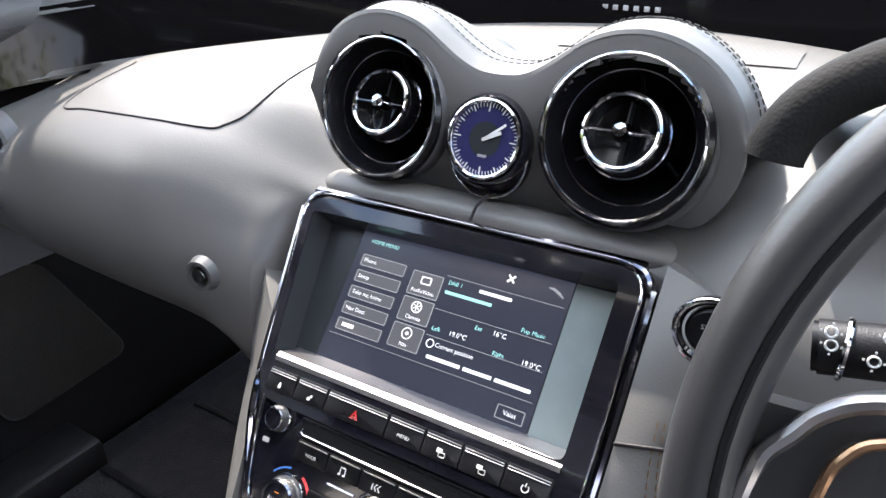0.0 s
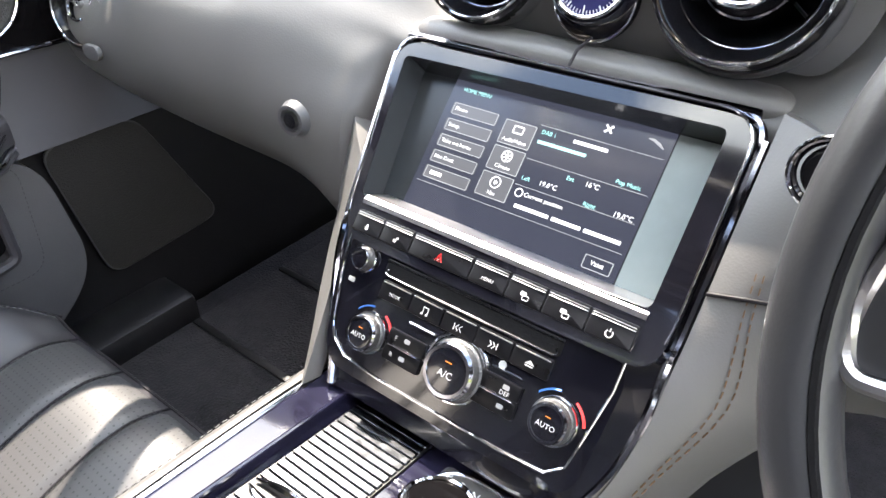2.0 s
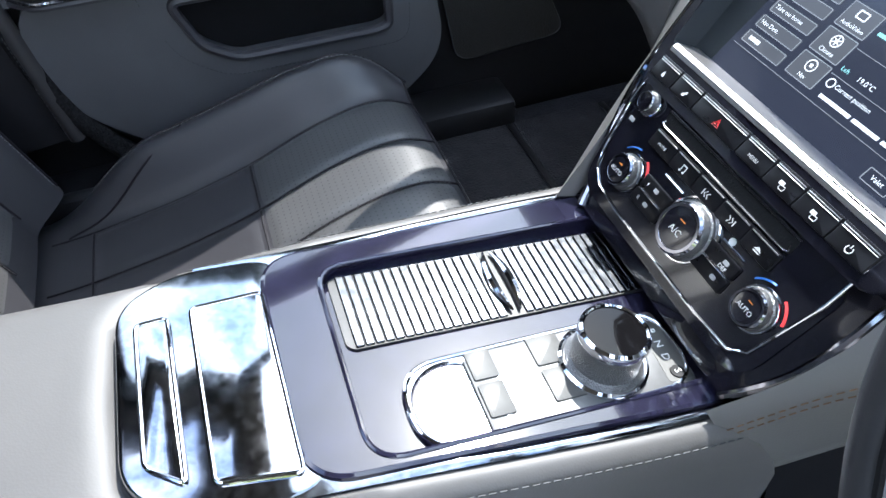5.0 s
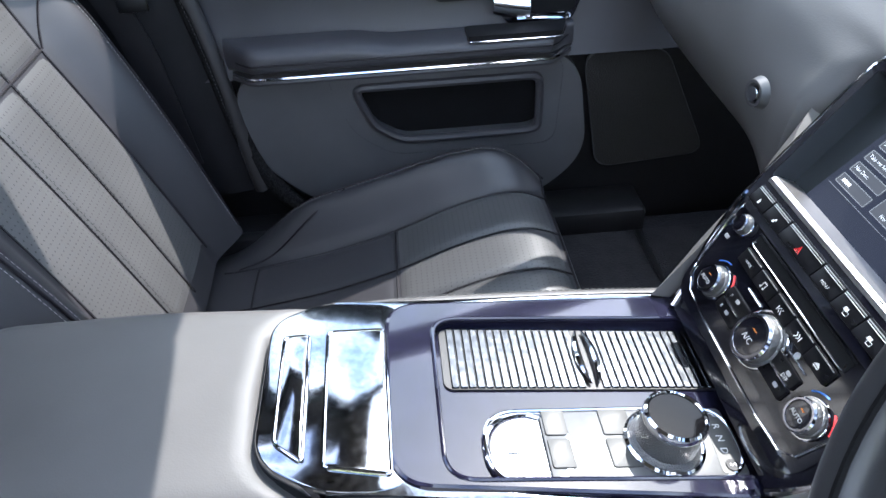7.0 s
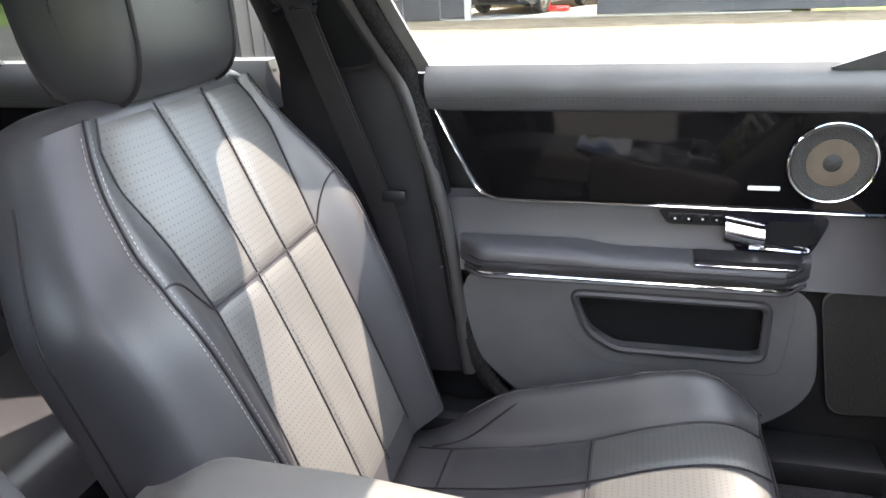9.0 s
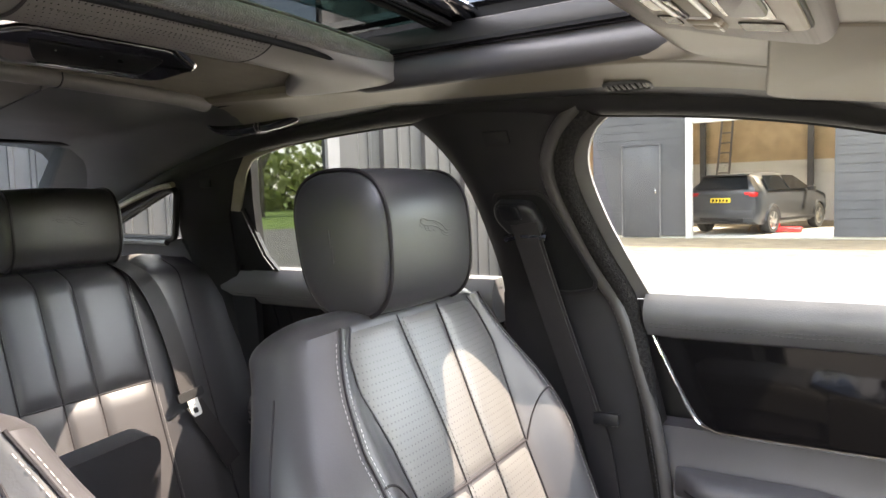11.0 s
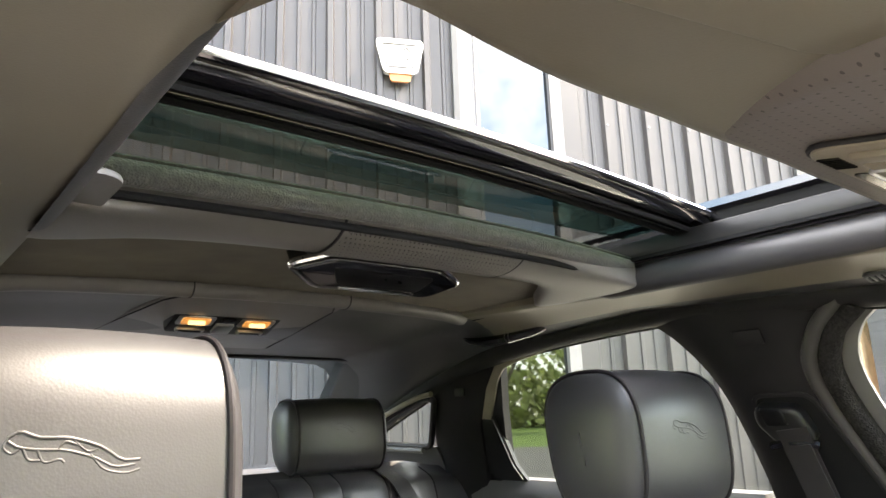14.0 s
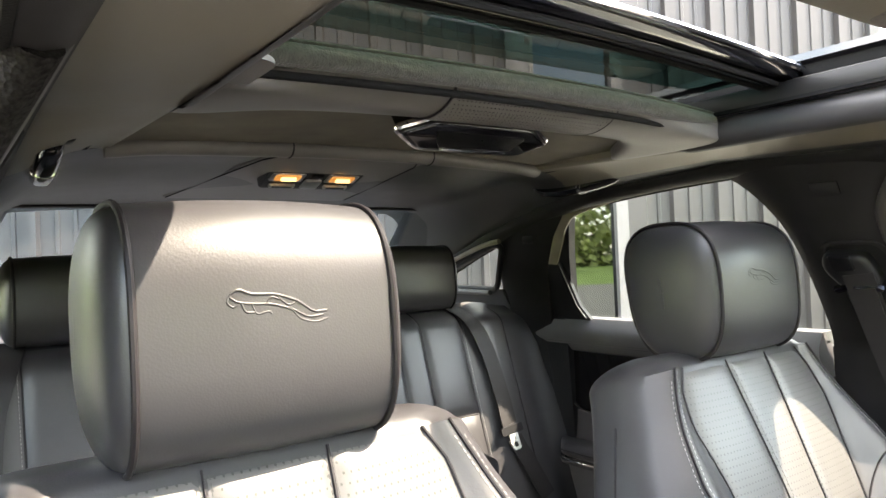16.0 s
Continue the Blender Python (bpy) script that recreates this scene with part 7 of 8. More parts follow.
    for s in (-1, 1):
        part("bolster_piping", tube([cface(s * (chx(v) - 0.020), v, 0.0010) for v in np.linspace(0.10, 0.985, 50)], 0.0020, 6), PIPING, cushion)
        stitches([cface(s * (chx(v) - 0.026), v, 0.0008) for v in np.linspace(0.10, 0.985, 130)], cushion, THREAD, 0.004, 0.003, 0.00030)
        part("rear_bolster_seam", tube(spline([cface(s * x, v, 0.0008) for x, v in ((0.150, 0.10), (0.165, 0.20), (0.190, 0.32), (0.222, 0.42))], 20), 0.0015, 6), PIPING, cushion)
    part("front_piping", tube([cface(x, 0.975, 0.001) for x in np.linspace(-0.20, 0.20, 30)], 0.0018, 6), PIPING, cushion)
    part("seat_base", box(cx, -0.03, 0.345, 0.40, 0.46, 0.10, 0.02), PLASTIC, t, "black plastic seat base")
    part("side_cover", box(cx - 0.225, -0.12, 0.38, 0.03, 0.34, 0.10, 0.012), PLASTIC, t)
    # headrest
    headrest(cx, -0.450, 1.122, 0.0985, 0.097, 0.076, t)
    for s in (-1, 1):
        part("headrest_post", tube([(cx + s * 0.045, -0.510, 1.00), (cx + s * 0.045, -0.500, 1.06)], 0.006, 10), CHROME, t, "chrome post")
    return t


def headrest(cx, y, z, hw, hh, hd, t, lean=0.10, depth_bottom=0.85):
    """A padded block with piped side edges. y is its face."""
    def ring(scale, n=44):
        out = []
        for k in range(n):
            a = k * math.tau / n
            ca, sa = math.cos(a), math.sin(a)
            d = hd * math.copysign(abs(ca) ** (2 / 2.7), ca)
            h = hh * math.copysign(abs(sa) ** (2 / 3.0), sa)
            if d < 0:
                d *= 1.05 + 0.15 * (h / hh)
            out.append((d * scale, h * scale))
        return out

    def place(x, d, h):
        bow = 0.006 * (1 - (x / hw) ** 2) if d > 0 else 0.0
        return (cx + x, y - hd + d + bow - lean * (h + hh) * 0.35, z + h + 0.004 * (1 - (x / hw) ** 2) * (h > 0))
    rows = []
    for k in np.linspace(0, 1, 12):
        sc = math.sin(k * math.pi / 2) ** 0.75
        rows.append([place(-hw - 0.024 * math.cos(k * math.pi / 2), d, h) for d, h in ring(max(0.004, 0.985 * sc))])
    for x in np.linspace(-hw + 0.001, hw - 0.001, 21):
        rows.append([place(x, d, h) for d, h in ring(1.0)])
    for k in np.linspace(1, 0, 12):
        sc = math.sin(k * math.pi / 2) ** 0.75
        rows.append([place(hw + 0.024 * math.cos(k * math.pi / 2), d, h) for d, h in ring(max(0.004, 0.985 * sc))])
    hr = part("headrest", grid_mesh(rows, close_v=True, cap=True), SEAT, t, "padded leather headrest with piping")
    for s in (-1, 1):
        part("piping", tube([place(s * hw, d, h) for d, h in ring(1.012)], 0.0028, 8, True, up=(1, 0, 0)), PIPING, hr, "dark piping")
    # embossed leaping mark as plain raised strokes
    def on(u, w):
        return Vector(place(u, hd - 0.001, w + 0.007)) + Vector((0, 0.0008, 0))
    for pts, r in (([(0.036, 0.018), (0.030, 0.021), (0.020, 0.017), (0.004, 0.016), (-0.014, 0.010), (-0.026, 0.002), (-0.037, 0.002)], 0.0012),
                   ([(0.036, 0.016), (0.030, 0.012), (0.018, 0.010), (0.006, 0.009), (-0.010, 0.004), (-0.022, -0.002), (-0.034, -0.001)], 0.0010),
                   ([(0.028, 0.011), (0.025, 0.005), (0.019, 0.004)], 0.0010), ([(0.021, 0.011), (0.017, 0.003), (0.009, 0.004), (0.006, 0.002)], 0.0009), ([(-0.008, 0.006), (-0.016, -0.003), (-0.028, -0.006), (-0.037, -0.004)], 0.0009), ([(0.036, 0.018), (0.038, 0.013), (0.034, 0.009), (0.030, 0.011)], 0.0009), ([(0.002, 0.015), (-0.006, 0.008), (-0.012, 0.009)], 0.0008), ([(0.010, 0.010), (0.006, 0.014), (0.0, 0.012)], 0.0009)):
        part("embossed_mark", tube(spline([on(u, w) for u, w in pts], 16), r * 0.8, 6, flat=0.4, up=(0, 1, 0)), SEAT, hr)
    return hr


passenger_seat = front_seat()
tagged(passenger_seat, "charcoal leather front passenger seat with perforated stripes")
driver_seat = copy_thing(passenger_seat, Matrix.Translation((0.752, 0.067, 0.014)))
tagged(driver_seat, "charcoal leather driver's seat behind the steering wheel")


BENCH_LOW, BENCH_TOP, BENCH_N = Vector((0, -1.150, 0.44)), Vector((0, -1.345, 1.060)), Vector((0, 0.954, 0.30))


def bench_at(x, v, lift=0.0):
    """A place on the face of the rear backrest, from its foot (0) to its top (1)."""
    roll = -0.055 * smooth01(0.90, 1.03, v) ** 2
    bump = 0.022 * (smooth01(0.47, 0.56, abs(x)) * (1 - smooth01(0.60, 0.68, abs(x)))) + 0.012 * (1 - smooth01(0.08, 0.15, abs(x)))
    side = 0.03 * smooth01(0.60, 0.72, abs(x))
    drop = -0.02 * smooth01(0.52, 0.70, abs(x)) * v
    return BENCH_LOW.lerp(BENCH_TOP, v) + BENCH_N * (bump + roll + side + lift) + Vector((x, 0, drop))


def rear_seat():
    t = thing("bench_seat", "charcoal leather rear bench seat with stitched panels", "bench seat")
    base, nrm = bench_at, BENCH_N
    back = part("backrest", solid([[base(x, v) for x in np.linspace(-0.72, 0.72, 97)] for v in np.linspace(0, 1.03, 40)], 0.06, (0, -1, -0.1)), SEAT, t, "charcoal leather rear backrest")

    def quilt(xa, xb, va, vb, mat, puff=0.006):
        rows = []
        for q in np.linspace(0, 1, 20):
            row = []
            for r in np.linspace(0, 1, 12):
                v, x = lerp(va, vb, q), lerp(xa, xb, r)
                e = (1 - abs(2 * r - 1) ** 4) ** 0.5 * (1 - abs(2 * q - 1) ** 12) ** 0.5
                row.append(base(x, v) + nrm * (puff * e + 0.0005))
            rows.append(row)
        part("panel", grid_mesh(rows), mat, back)
    for s in (-1, 1):
        xs = [s * q for q in (0.205, 0.286, 0.358, 0.478)]
        for a, b in zip(xs, xs[1:]):
            quilt(min(a, b), max(a, b), 0.585, 1.0, SEAT)
            quilt(min(a, b), max(a, b), 0.08, 0.578, SEAT)
        for x in xs + [s * 0.60]:
            part("seam", tube([base(x, v) + nrm * 0.001 for v in np.linspace(0.05, 1.01, 40)], 0.0018, 6), PIPING, back)
        part("cross_seam", tube([base(x, 0.582) + nrm * 0.001 for x in np.linspace(xs[0], xs[-1], 20)], 0.0016, 6), PIPING, back)
        stitches([base(s * 0.484, v) + nrm * 0.002 for v in np.linspace(0.05, 1.0, 100)], back, THREAD, 0.0042, 0.003, 0.00036)
    cush = part("cushion", solid([[(x, y, 0.46 + 0.05 * smooth01(-1.2, -0.8, y) - 0.06 * smooth01(-0.76, -0.70, y) + 0.02 * smooth01(0.5, 0.66, abs(x))) for x in np.linspace(-0.70, 0.70, 60)] for y in np.linspace(-1.20, -0.70, 24)], 0.15, (0, 0, -1)), SEAT, t, "charcoal leather rear cushion")
    for s in (-1, 1):
        headrest(s * 0.372, -1.345, 1.135, 0.112, 0.082, 0.058, t, 0.12)
    headrest(0.0, -1.37, 1.085, 0.105, 0.055, 0.040, t, 0.12)
    part("isofix_button", lathe([(0, 0.003), (0.008, 0.003), (0.010, 0.0)], frame_of((-0.405, -1.175, 0.535), (1, 0, 0), (0, -0.3, 0.95)), 20), CHROME, t, "small bright anchor button")
    return t


bench = rear_seat()


def rear_belt(s):
    t = thing("rear_seat_belt", "dark rear seat belt with a metal tongue", "seat belt", "seat belts")
    MIRROR[0] = s > 0
    path = [(-0.485, 1.02), (-0.505, 0.93), (-0.528, 0.80), (-0.538, 0.62), (-0.542, 0.49), (-0.575, 0.36), (-0.605, 0.24)]
    line = spline([bench_at(x, v, 0.009) for x, v in path], 40)
    part("webbing", ribbon(line[:27], 0.045, (1, 0, 0)), BELT, t)
    part("webbing_low", ribbon(line[27:], 0.045, (1, 0, 0)), BELT, t)
    spot = bench_at(-0.541, 0.50, 0.014)
    f = frame_of(tuple(spot), (1, 0, -0.12), (0.1, -0.30, 0.95))
    tongue = part("tongue", plate(rrect(0.066, 0.020, 0.006), 0, 0.010, f, 0.003), PLASTIC, t)
    part("tongue_blade", hollow(rrect(0.026, 0.042, 0.006, cx=0.0, cy=-0.028), rrect(0.012, 0.012, 0.003, cx=0, cy=-0.036), 0.002, 0.005, f), TONGUE, tongue, "bright metal blade")
    MIRROR[0] = False


rear_belt(-1)
rear_belt(1)


# folded centre armrest standing off the bench
f = frame_of((-0.100, -0.985, 0.655), (1, 0, -0.06), (0, 0.10, 1))
o = rrect(0.30, 0.32, 0.03)
rest = part("centre_armrest", plate(o, -0.055, 0.0, f, 0.012, 3), BAND_LEATHER, bench, "upright dark leather armrest with stitched edges")
stitches([f @ Vector((p[0] * 0.95, p[1] * 0.95, 0.0005)) for p in o + o[:1]], rest, THREAD_DARK, 0.004, 0.003, 0.0006)
part("armrest_hinge", box(-0.10, -1.0, 0.50, 0.26, 0.06, 0.06, 0.01), PLASTIC, rest)


# ---------------------------------------------------------------- steering wheel and instruments
def steering_wheel():
    t = thing("steering_wheel", "black leather steering wheel with a grey spoke trim", "steering wheel")
    f = frame_of((0.386, 0.262, 0.940), (1, 0, 0), (0, math.sin(radians(20)), math.cos(radians(20))))
    rim = [f @ Vector((0.1790 * math.cos(a), 0.1790 * math.sin(a), 0)) for a in np.linspace(0, math.tau, 96)[:-1]]
    up = f.to_3x3() @ Vector((0, 0, 1))
    wheel = part("rim", tube(rim, 0.0128, 16, True, 1.1, up), WHEEL, t, "smooth black leather rim")
    part("rim_groove", tube([f @ Vector((0.1735 * math.cos(a), 0.1735 * math.sin(a), 0.0125)) for a in np.linspace(0, math.tau, 90)[:-1]], 0.0018, 6, True, 1, up), RUBBER, wheel)
    hub = part("hub", lathe([(0.0, 0.030), (0.045, 0.028), (0.068, 0.018), (0.074, 0.0), (0.060, -0.03)], f, 48), TRIM_FINE, t, "padded airbag hub")
    part("hub_ring", outline_tube([(0.038 * math.cos(a), 0.038 * math.sin(a)) for a in np.linspace(0, math.tau, 50)[:-1]], 0.029, 0.0018, f), CHROME, hub, "bright ring")
    for ang in (178, 2, 270):
        d = Vector((math.cos(radians(ang)), math.sin(radians(ang)), 0))
        q = Vector((-d.y, d.x, 0))
        rows = [[f @ (d * r + q * w * k + Vector((0, 0, 0.012 - 0.012 * (r - 0.06) / 0.11))) for k in (-1, -0.5, 0, 0.5, 1)] for r, w in ((0.055, 0.036), (0.10, 0.026), (0.14, 0.017), (0.172, 0.014))]
        part("spoke", solid(rows, 0.012, f.to_3x3() @ Vector((0, 0, -1))), WHEEL, t)
    for s in (1, -1):
        edge_ = spline([(-0.110, -0.032, 0.010), (-0.135, -0.0335, 0.008), (-0.153, -0.0363, 0.006), (-0.1605, -0.0360, 0.005), (-0.1648, -0.030, 0.004), (-0.1668, -0.016, 0.004), (-0.1635, 0.003, 0.005), (-0.1575, 0.013, 0.006), (-0.1500, 0.0235, 0.007), (-0.136, 0.032, 0.009), (-0.100, 0.041, 0.014), (-0.066, 0.045, 0.020)], 48)
        edge_ = [Vector((p.x * s, p.y, p.z)) for p in edge_]
        part("spoke_pad", plate([(p.x, p.y) for p in (edge_ if s < 0 else edge_[::-1])] + ([(0.06, -0.05), (0.14, -0.060)] if s < 0 else [(-0.10, -0.034), (-0.06, -0.03)]) if s > 0 else [(p.x, p.y) for p in edge_[::-1]][::-1] + [(0.06, -0.05), (0.14, -0.060)], -0.008, 0.004, f, 0.001), WHEEL, t, "dark spoke panel")
        part("spoke_line", tube([f @ p for p in edge_], 0.0030, 8), SATIN_BRIGHT, t, "satin metal spoke edge")
        inner_ = spline([(-0.1470 * s, -0.012, 0.0065), (-0.1456 * s, 0.0017, 0.007), (-0.1425 * s, 0.0122, 0.008), (-0.1340 * s, 0.0207, 0.009), (-0.110 * s, 0.026, 0.011), (-0.080 * s, 0.028, 0.014)], 24)
        part("pad_line", tube([f @ p for p in inner_], 0.0018, 8), COPPER, t, "copper-toned control pad edge")
    part("column", tube([f @ Vector((0, 0, -0.02)), f @ Vector((0, 0, -0.22))], 0.040, 16), PLASTIC, t)
    return t, f


wheel, FW = steering_wheel()
shroud = thing("column_shroud", "grey moulded shroud round the steering column", "column shroud")
part("shell", superloft([(FW @ Vector((0, -0.012, z)), FW.to_3x3() @ Vector((1, 0, 0)), FW.to_3x3() @ Vector((0, 1, 0)), hx, hd, 3.0) for z, hx, hd in ((-0.045, 0.070, 0.044), (-0.052, 0.084, 0.055), (-0.10, 0.096, 0.060), (-0.20, 0.100, 0.060))], 40), DASH_DARK, shroud)
part("split_line", tube([FW @ Vector((-0.0845 - 0.0125 * k / 5, -0.010, -0.052 - 0.05 * k / 5)) for k in range(6)], 0.0010, 6), PIPING, shroud)
stalk = thing("column_stalk", "black light stalk with white symbols", "stalk", "column stalks")
for s in (-1,):
    q = tube([FW @ Vector((s * 0.03, 0.052, -0.072)), FW @ Vector((s * 0.10, 0.038, -0.071)), FW @ Vector((s * 0.1545, 0.0285, -0.070))], 0.0110, 14)
    part("lever", q, PLASTIC, stalk)
    part("end_cap", tube([FW @ Vector((s * 0.1535, 0.0287, -0.070)), FW @ Vector((s * 0.1565, 0.0282, -0.070))], 0.0100, 14), BUTTON, stalk)
    for k, (ax, ay) in enumerate(((0.1515, 0.037), (0.1505, 0.032), (0.136, 0.030), (0.133, 0.040))):
        fm = FW @ Matrix.Translation((s * ax, ay, -0.0585))
        part("symbol", outline_tube([(0.0020 * math.cos(a), 0.0020 * math.sin(a)) for a in np.linspace(0, math.tau, 13)[:-1]], 0.0, 0.0005, fm, 4), PRINT, stalk)
        for j in range(4):
            part("symbol", box(0.0034 * math.cos(j * math.pi / 2), 0.0034 * math.sin(j * math.pi / 2), 0, 0.0008, 0.0008, 0.0004, 0, fm), PRINT, stalk)
    ringc = [FW @ Vector((s * 0.1455, 0.0300 + 0.0118 * math.cos(a), -0.070 + 0.0118 * math.sin(a))) for a in np.linspace(0, math.tau, 24)[:-1]]
    part("ring_band", tube(ringc, 0.0012, 6, True, up=(1, 0, 0)), CHROME, stalk, "chrome ring")

pod = thing("instrument_hood", "stitched leather hood over the dark instruments", "instrument hood")
arch, arch2, back_ = [], [], []
for a in np.linspace(radians(2), radians(178), 48):
    arch.append(Vector((0.395 + 0.203 * math.cos(a), 0.450 + 0.020 * math.sin(a), 0.974 + 0.082 * math.sin(a) ** 0.9)))
    back_.append(Vector((0.395 + 0.205 * math.cos(a), 0.66, 0.935 + 0.075 * math.sin(a))))
part("hood_roll", tube(arch, 0.0150, 14), HOOD, pod, "grained leather roll")
stitches([p + Vector((0, 0.007, 0.0140)) for p in arch[8:-8]], pod, THREAD, 0.005, 0.003, 0.0006)
part("hood_shell", grid_mesh([arch, [a.lerp(b, 0.5) + Vector((0, 0, 0.02)) for a, b in zip(arch, back_)], back_]), HOOD, pod)
part("instrument_screen", plate(rrect(0.32, 0.13, 0.02), -0.01, 0.0, frame_of((0.385, 0.55, 0.90), (1, 0, 0), (0, 0.25, 0.97)), 0.003), BLACK_GLOSS, pod, "dark instrument screen")
part("warning_mark", box(0.248, 0.545, 0.922, 0.010, 0.002, 0.010, 0.001), RED, pod, "red warning symbol")

starter = thing("start_button", "round black start button with a chrome ring", "button")
fb = frame_of((0.1835, 0.4135, 0.8895), (1, 0.0, 0), (0, 0.10, 0.99))
part("socket", lathe([(0.020, -0.004), (0.0215, 0.002), (0.019, 0.004), (0.016, 0.001)], fb, 40), BLACK_GLOSS, starter)
part("ring", outline_tube([(0.0195 * math.cos(a), 0.0195 * math.sin(a)) for a in np.linspace(0, math.tau, 44)[:-1]], 0.003, 0.0016, fb), CHROME, starter, "chrome ring")
part("button", lathe([(0.0, 0.003), (0.0125, 0.003), (0.0145, 0.001), (0.0145, -0.003)], fb, 36), BUTTON, starter)
text("button_text", "START", 0.0042, 0, 0.003, 0.0036, fb, PRINT, starter)
text("button_text", "STOP", 0.0042, 0, -0.0042, 0.0036, fb, PRINT, starter)
part("seat_rail", box(-0.37, 0.22, 0.315, 0.30, 0.05, 0.03, 0.01), PLASTIC, passenger_seat)
mat_ = thing("floor_mat", "dark ribbed floor mat in the footwell", "floor mat")
part("mat", box(-0.42, 0.50, 0.318, 0.46, 0.62, 0.018, 0.006), CARPET, mat_)
for k in range(3):
    part("mat_edge", box(-0.42, 0.30 + 0.18 * k, 0.330, 0.44, 0.012, 0.004, 0.001), PLASTIC, mat_)


# ---------------------------------------------------------------- outside
GRAVEL = material("pale_gravel", (0.155, 0.146, 0.130), 0.95, grain=0.5, grain_size=0.03, vary=0.14, vary_size=0.6)
STRAW = material("straw_gravel", (0.115, 0.090, 0.056), 0.95, grain=0.8, grain_size=0.05, vary=0.35, vary_size=0.35)
GRASS = material("meadow_grass", (0.13, 0.20, 0.04), 1.0, grain=0.6, grain_size=0.06, vary=0.35, vary_size=0.8)
CLAD = material("cladding", (0.030, 0.0275, 0.029), 0.42, vary=0.12, vary_size=0.5, rough_vary=0.08, spec=0.4)
CLAD_DARK = material("dark_cladding", (0.056, 0.058, 0.063), 0.6, vary=0.14, vary_size=0.6, spec=0.3)
FRAME = material("window_frame", (0.10, 0.095, 0.10), 0.45, vary=0.1, vary_size=0.2)
MIRROR_GLASS = material("reflective_pane", (0.075, 0.081, 0.085), 0.02, 1.0, vary=0.05, vary_size=1.5)
WOOD = material("pale_boards", (0.36, 0.27, 0.17), 0.8, vary=0.2, vary_size=0.3)
# Darker copy of the boards, painting the shade on the window head.
WOOD_SHADED = material("shaded_timber", (0.12, 0.075, 0.045), 0.8, vary=0.2, vary_size=0.3)
WHITE = material("white_paint", (0.46, 0.46, 0.45), 0.6, vary=0.06, vary_size=0.3)
CAR_GREY = material("grey_car_paint", (0.040, 0.043, 0.048), 0.28, vary=0.06, vary_size=0.4, coat=0.3, spec=0.4)
TYRE = material("tyre_rubber", (0.018, 0.018, 0.018), 0.85, vary=0.2, vary_size=0.05)
TAIL = material("tail_light", (0.55, 0.02, 0.02), 0.2, coat=0.5)
PLATE_Y = material("yellow_plate", (0.80, 0.55, 0.04), 0.5)
CARGLASS = material("dark_car_glass", (0.010, 0.011, 0.012), 0.06, spec=0.25)
BARK = material("bark", (0.10, 0.08, 0.06), 0.9, grain=0.8, grain_size=0.03, vary=0.3, vary_size=0.2)
LEAF = material("spring_leaves", (0.33, 0.37, 0.13), 0.7, vary=0.35, vary_size=0.5, spec=0.2)
ADDED_ROOFLIGHT = clear_glass("added_rooflight_glass", (0.50, 0.43, 0.33), 0.1)
CONCRETE = material("concrete_floor", (0.30, 0.29, 0.27), 0.9, vary=0.15, vary_size=0.5)
CARD = material("orange_lens", (0.30, 0.12, 0.03), 0.4, vary=0.1, vary_size=0.05)


def flat(x0, x1, y0, y1, z, n=40):
    return grid_mesh([[(x, y, z) for x in np.linspace(x0, x1, n)] for y in np.linspace(y0, y1, n)])


structure("ground", flat(-600, 600, -600, 600, 0.0, 60), GRASS, "green meadow grass out to the horizon")
structure("pavement", grid_mesh([[(lerp(-10.5, 14, u) + 0.25 * math.sin(v * 23) * (1 - u), lerp(-30, 17, v), 0.012) for u in np.linspace(0, 1, 30)] for v in np.linspace(0, 1, 40)]), GRAVEL, "sunlit pale gravel yard")
structure("pavement", grid_mesh([[(lerp(-15.45, -10.1, u), lerp(-30, 17, v), 0.008 + 0.012 * noise.noise((u * 9, v * 30, 0))) for u in np.linspace(0, 1, 30)] for v in np.linspace(0, 1, 80)]), STRAW, "straw-coloured gravel by the garage")

# cladded building behind the car: a wall of ribbed sheets with one tall pane
WN = Vector((-math.sin(radians(155)), math.cos(radians(155)), 0))
WT = Vector((-0.906, 0.423, 0)).normalized()
WO = Vector((0.49, 0.05, 0)) + WN * 5.2
building = thing("cladded_building", "grey ribbed metal building with a tall narrow window", "building")


def wall_pt(a, z, out=0.0):
    return WO + WT * a - WN * out + Vector((0, 0, z))


def ribbed(a0, a1, z0, z1, name="cladding_sheet"):
    """A run of ribbed sheet between two places along the wall."""
    step, prof = 0.40, [(0, 0), (0.014, 0.046), (0.058, 0.046), (0.072, 0), (0.165, 0), (0.172, 0.011), (0.196, 0.011), (0.203, 0), (0.285, 0), (0.292, 0.011), (0.316, 0.011), (0.323, 0)]
    k0 = math.floor(a0 / step)
    pts = []
    k = k0
    while k * step < a1:
        for da, o in prof:
            a = k * step + da
            if a0 <= a <= a1:
                pts.append((a, o))
        k += 1
    pts = [(a0, 0)] + pts + [(a1, 0)]
    return part(name, grid_mesh([[wall_pt(a, z, o) for a, o in pts] for z in (z0, z1)]), CLAD, building, "", False)


for a0, a1 in ((-6.0, -3.2), (-3.2, -0.4), (-0.4, 1.47), (2.58, 4.74)):
    ribbed(a0, a1, 0.1, 6.2)
part("jamb", grid_mesh([[wall_pt(a, z, 0.04) for a in (1.47, 1.66)] for z in (0.1, 6.2)]), FRAME, building)
part("jamb_side", box(0, 0, 3.1, 0.03, 0.10, 6.2, 0, frame_of(tuple(wall_pt(1.66, 0, 0.0)), WT, WN)), FRAME, building)
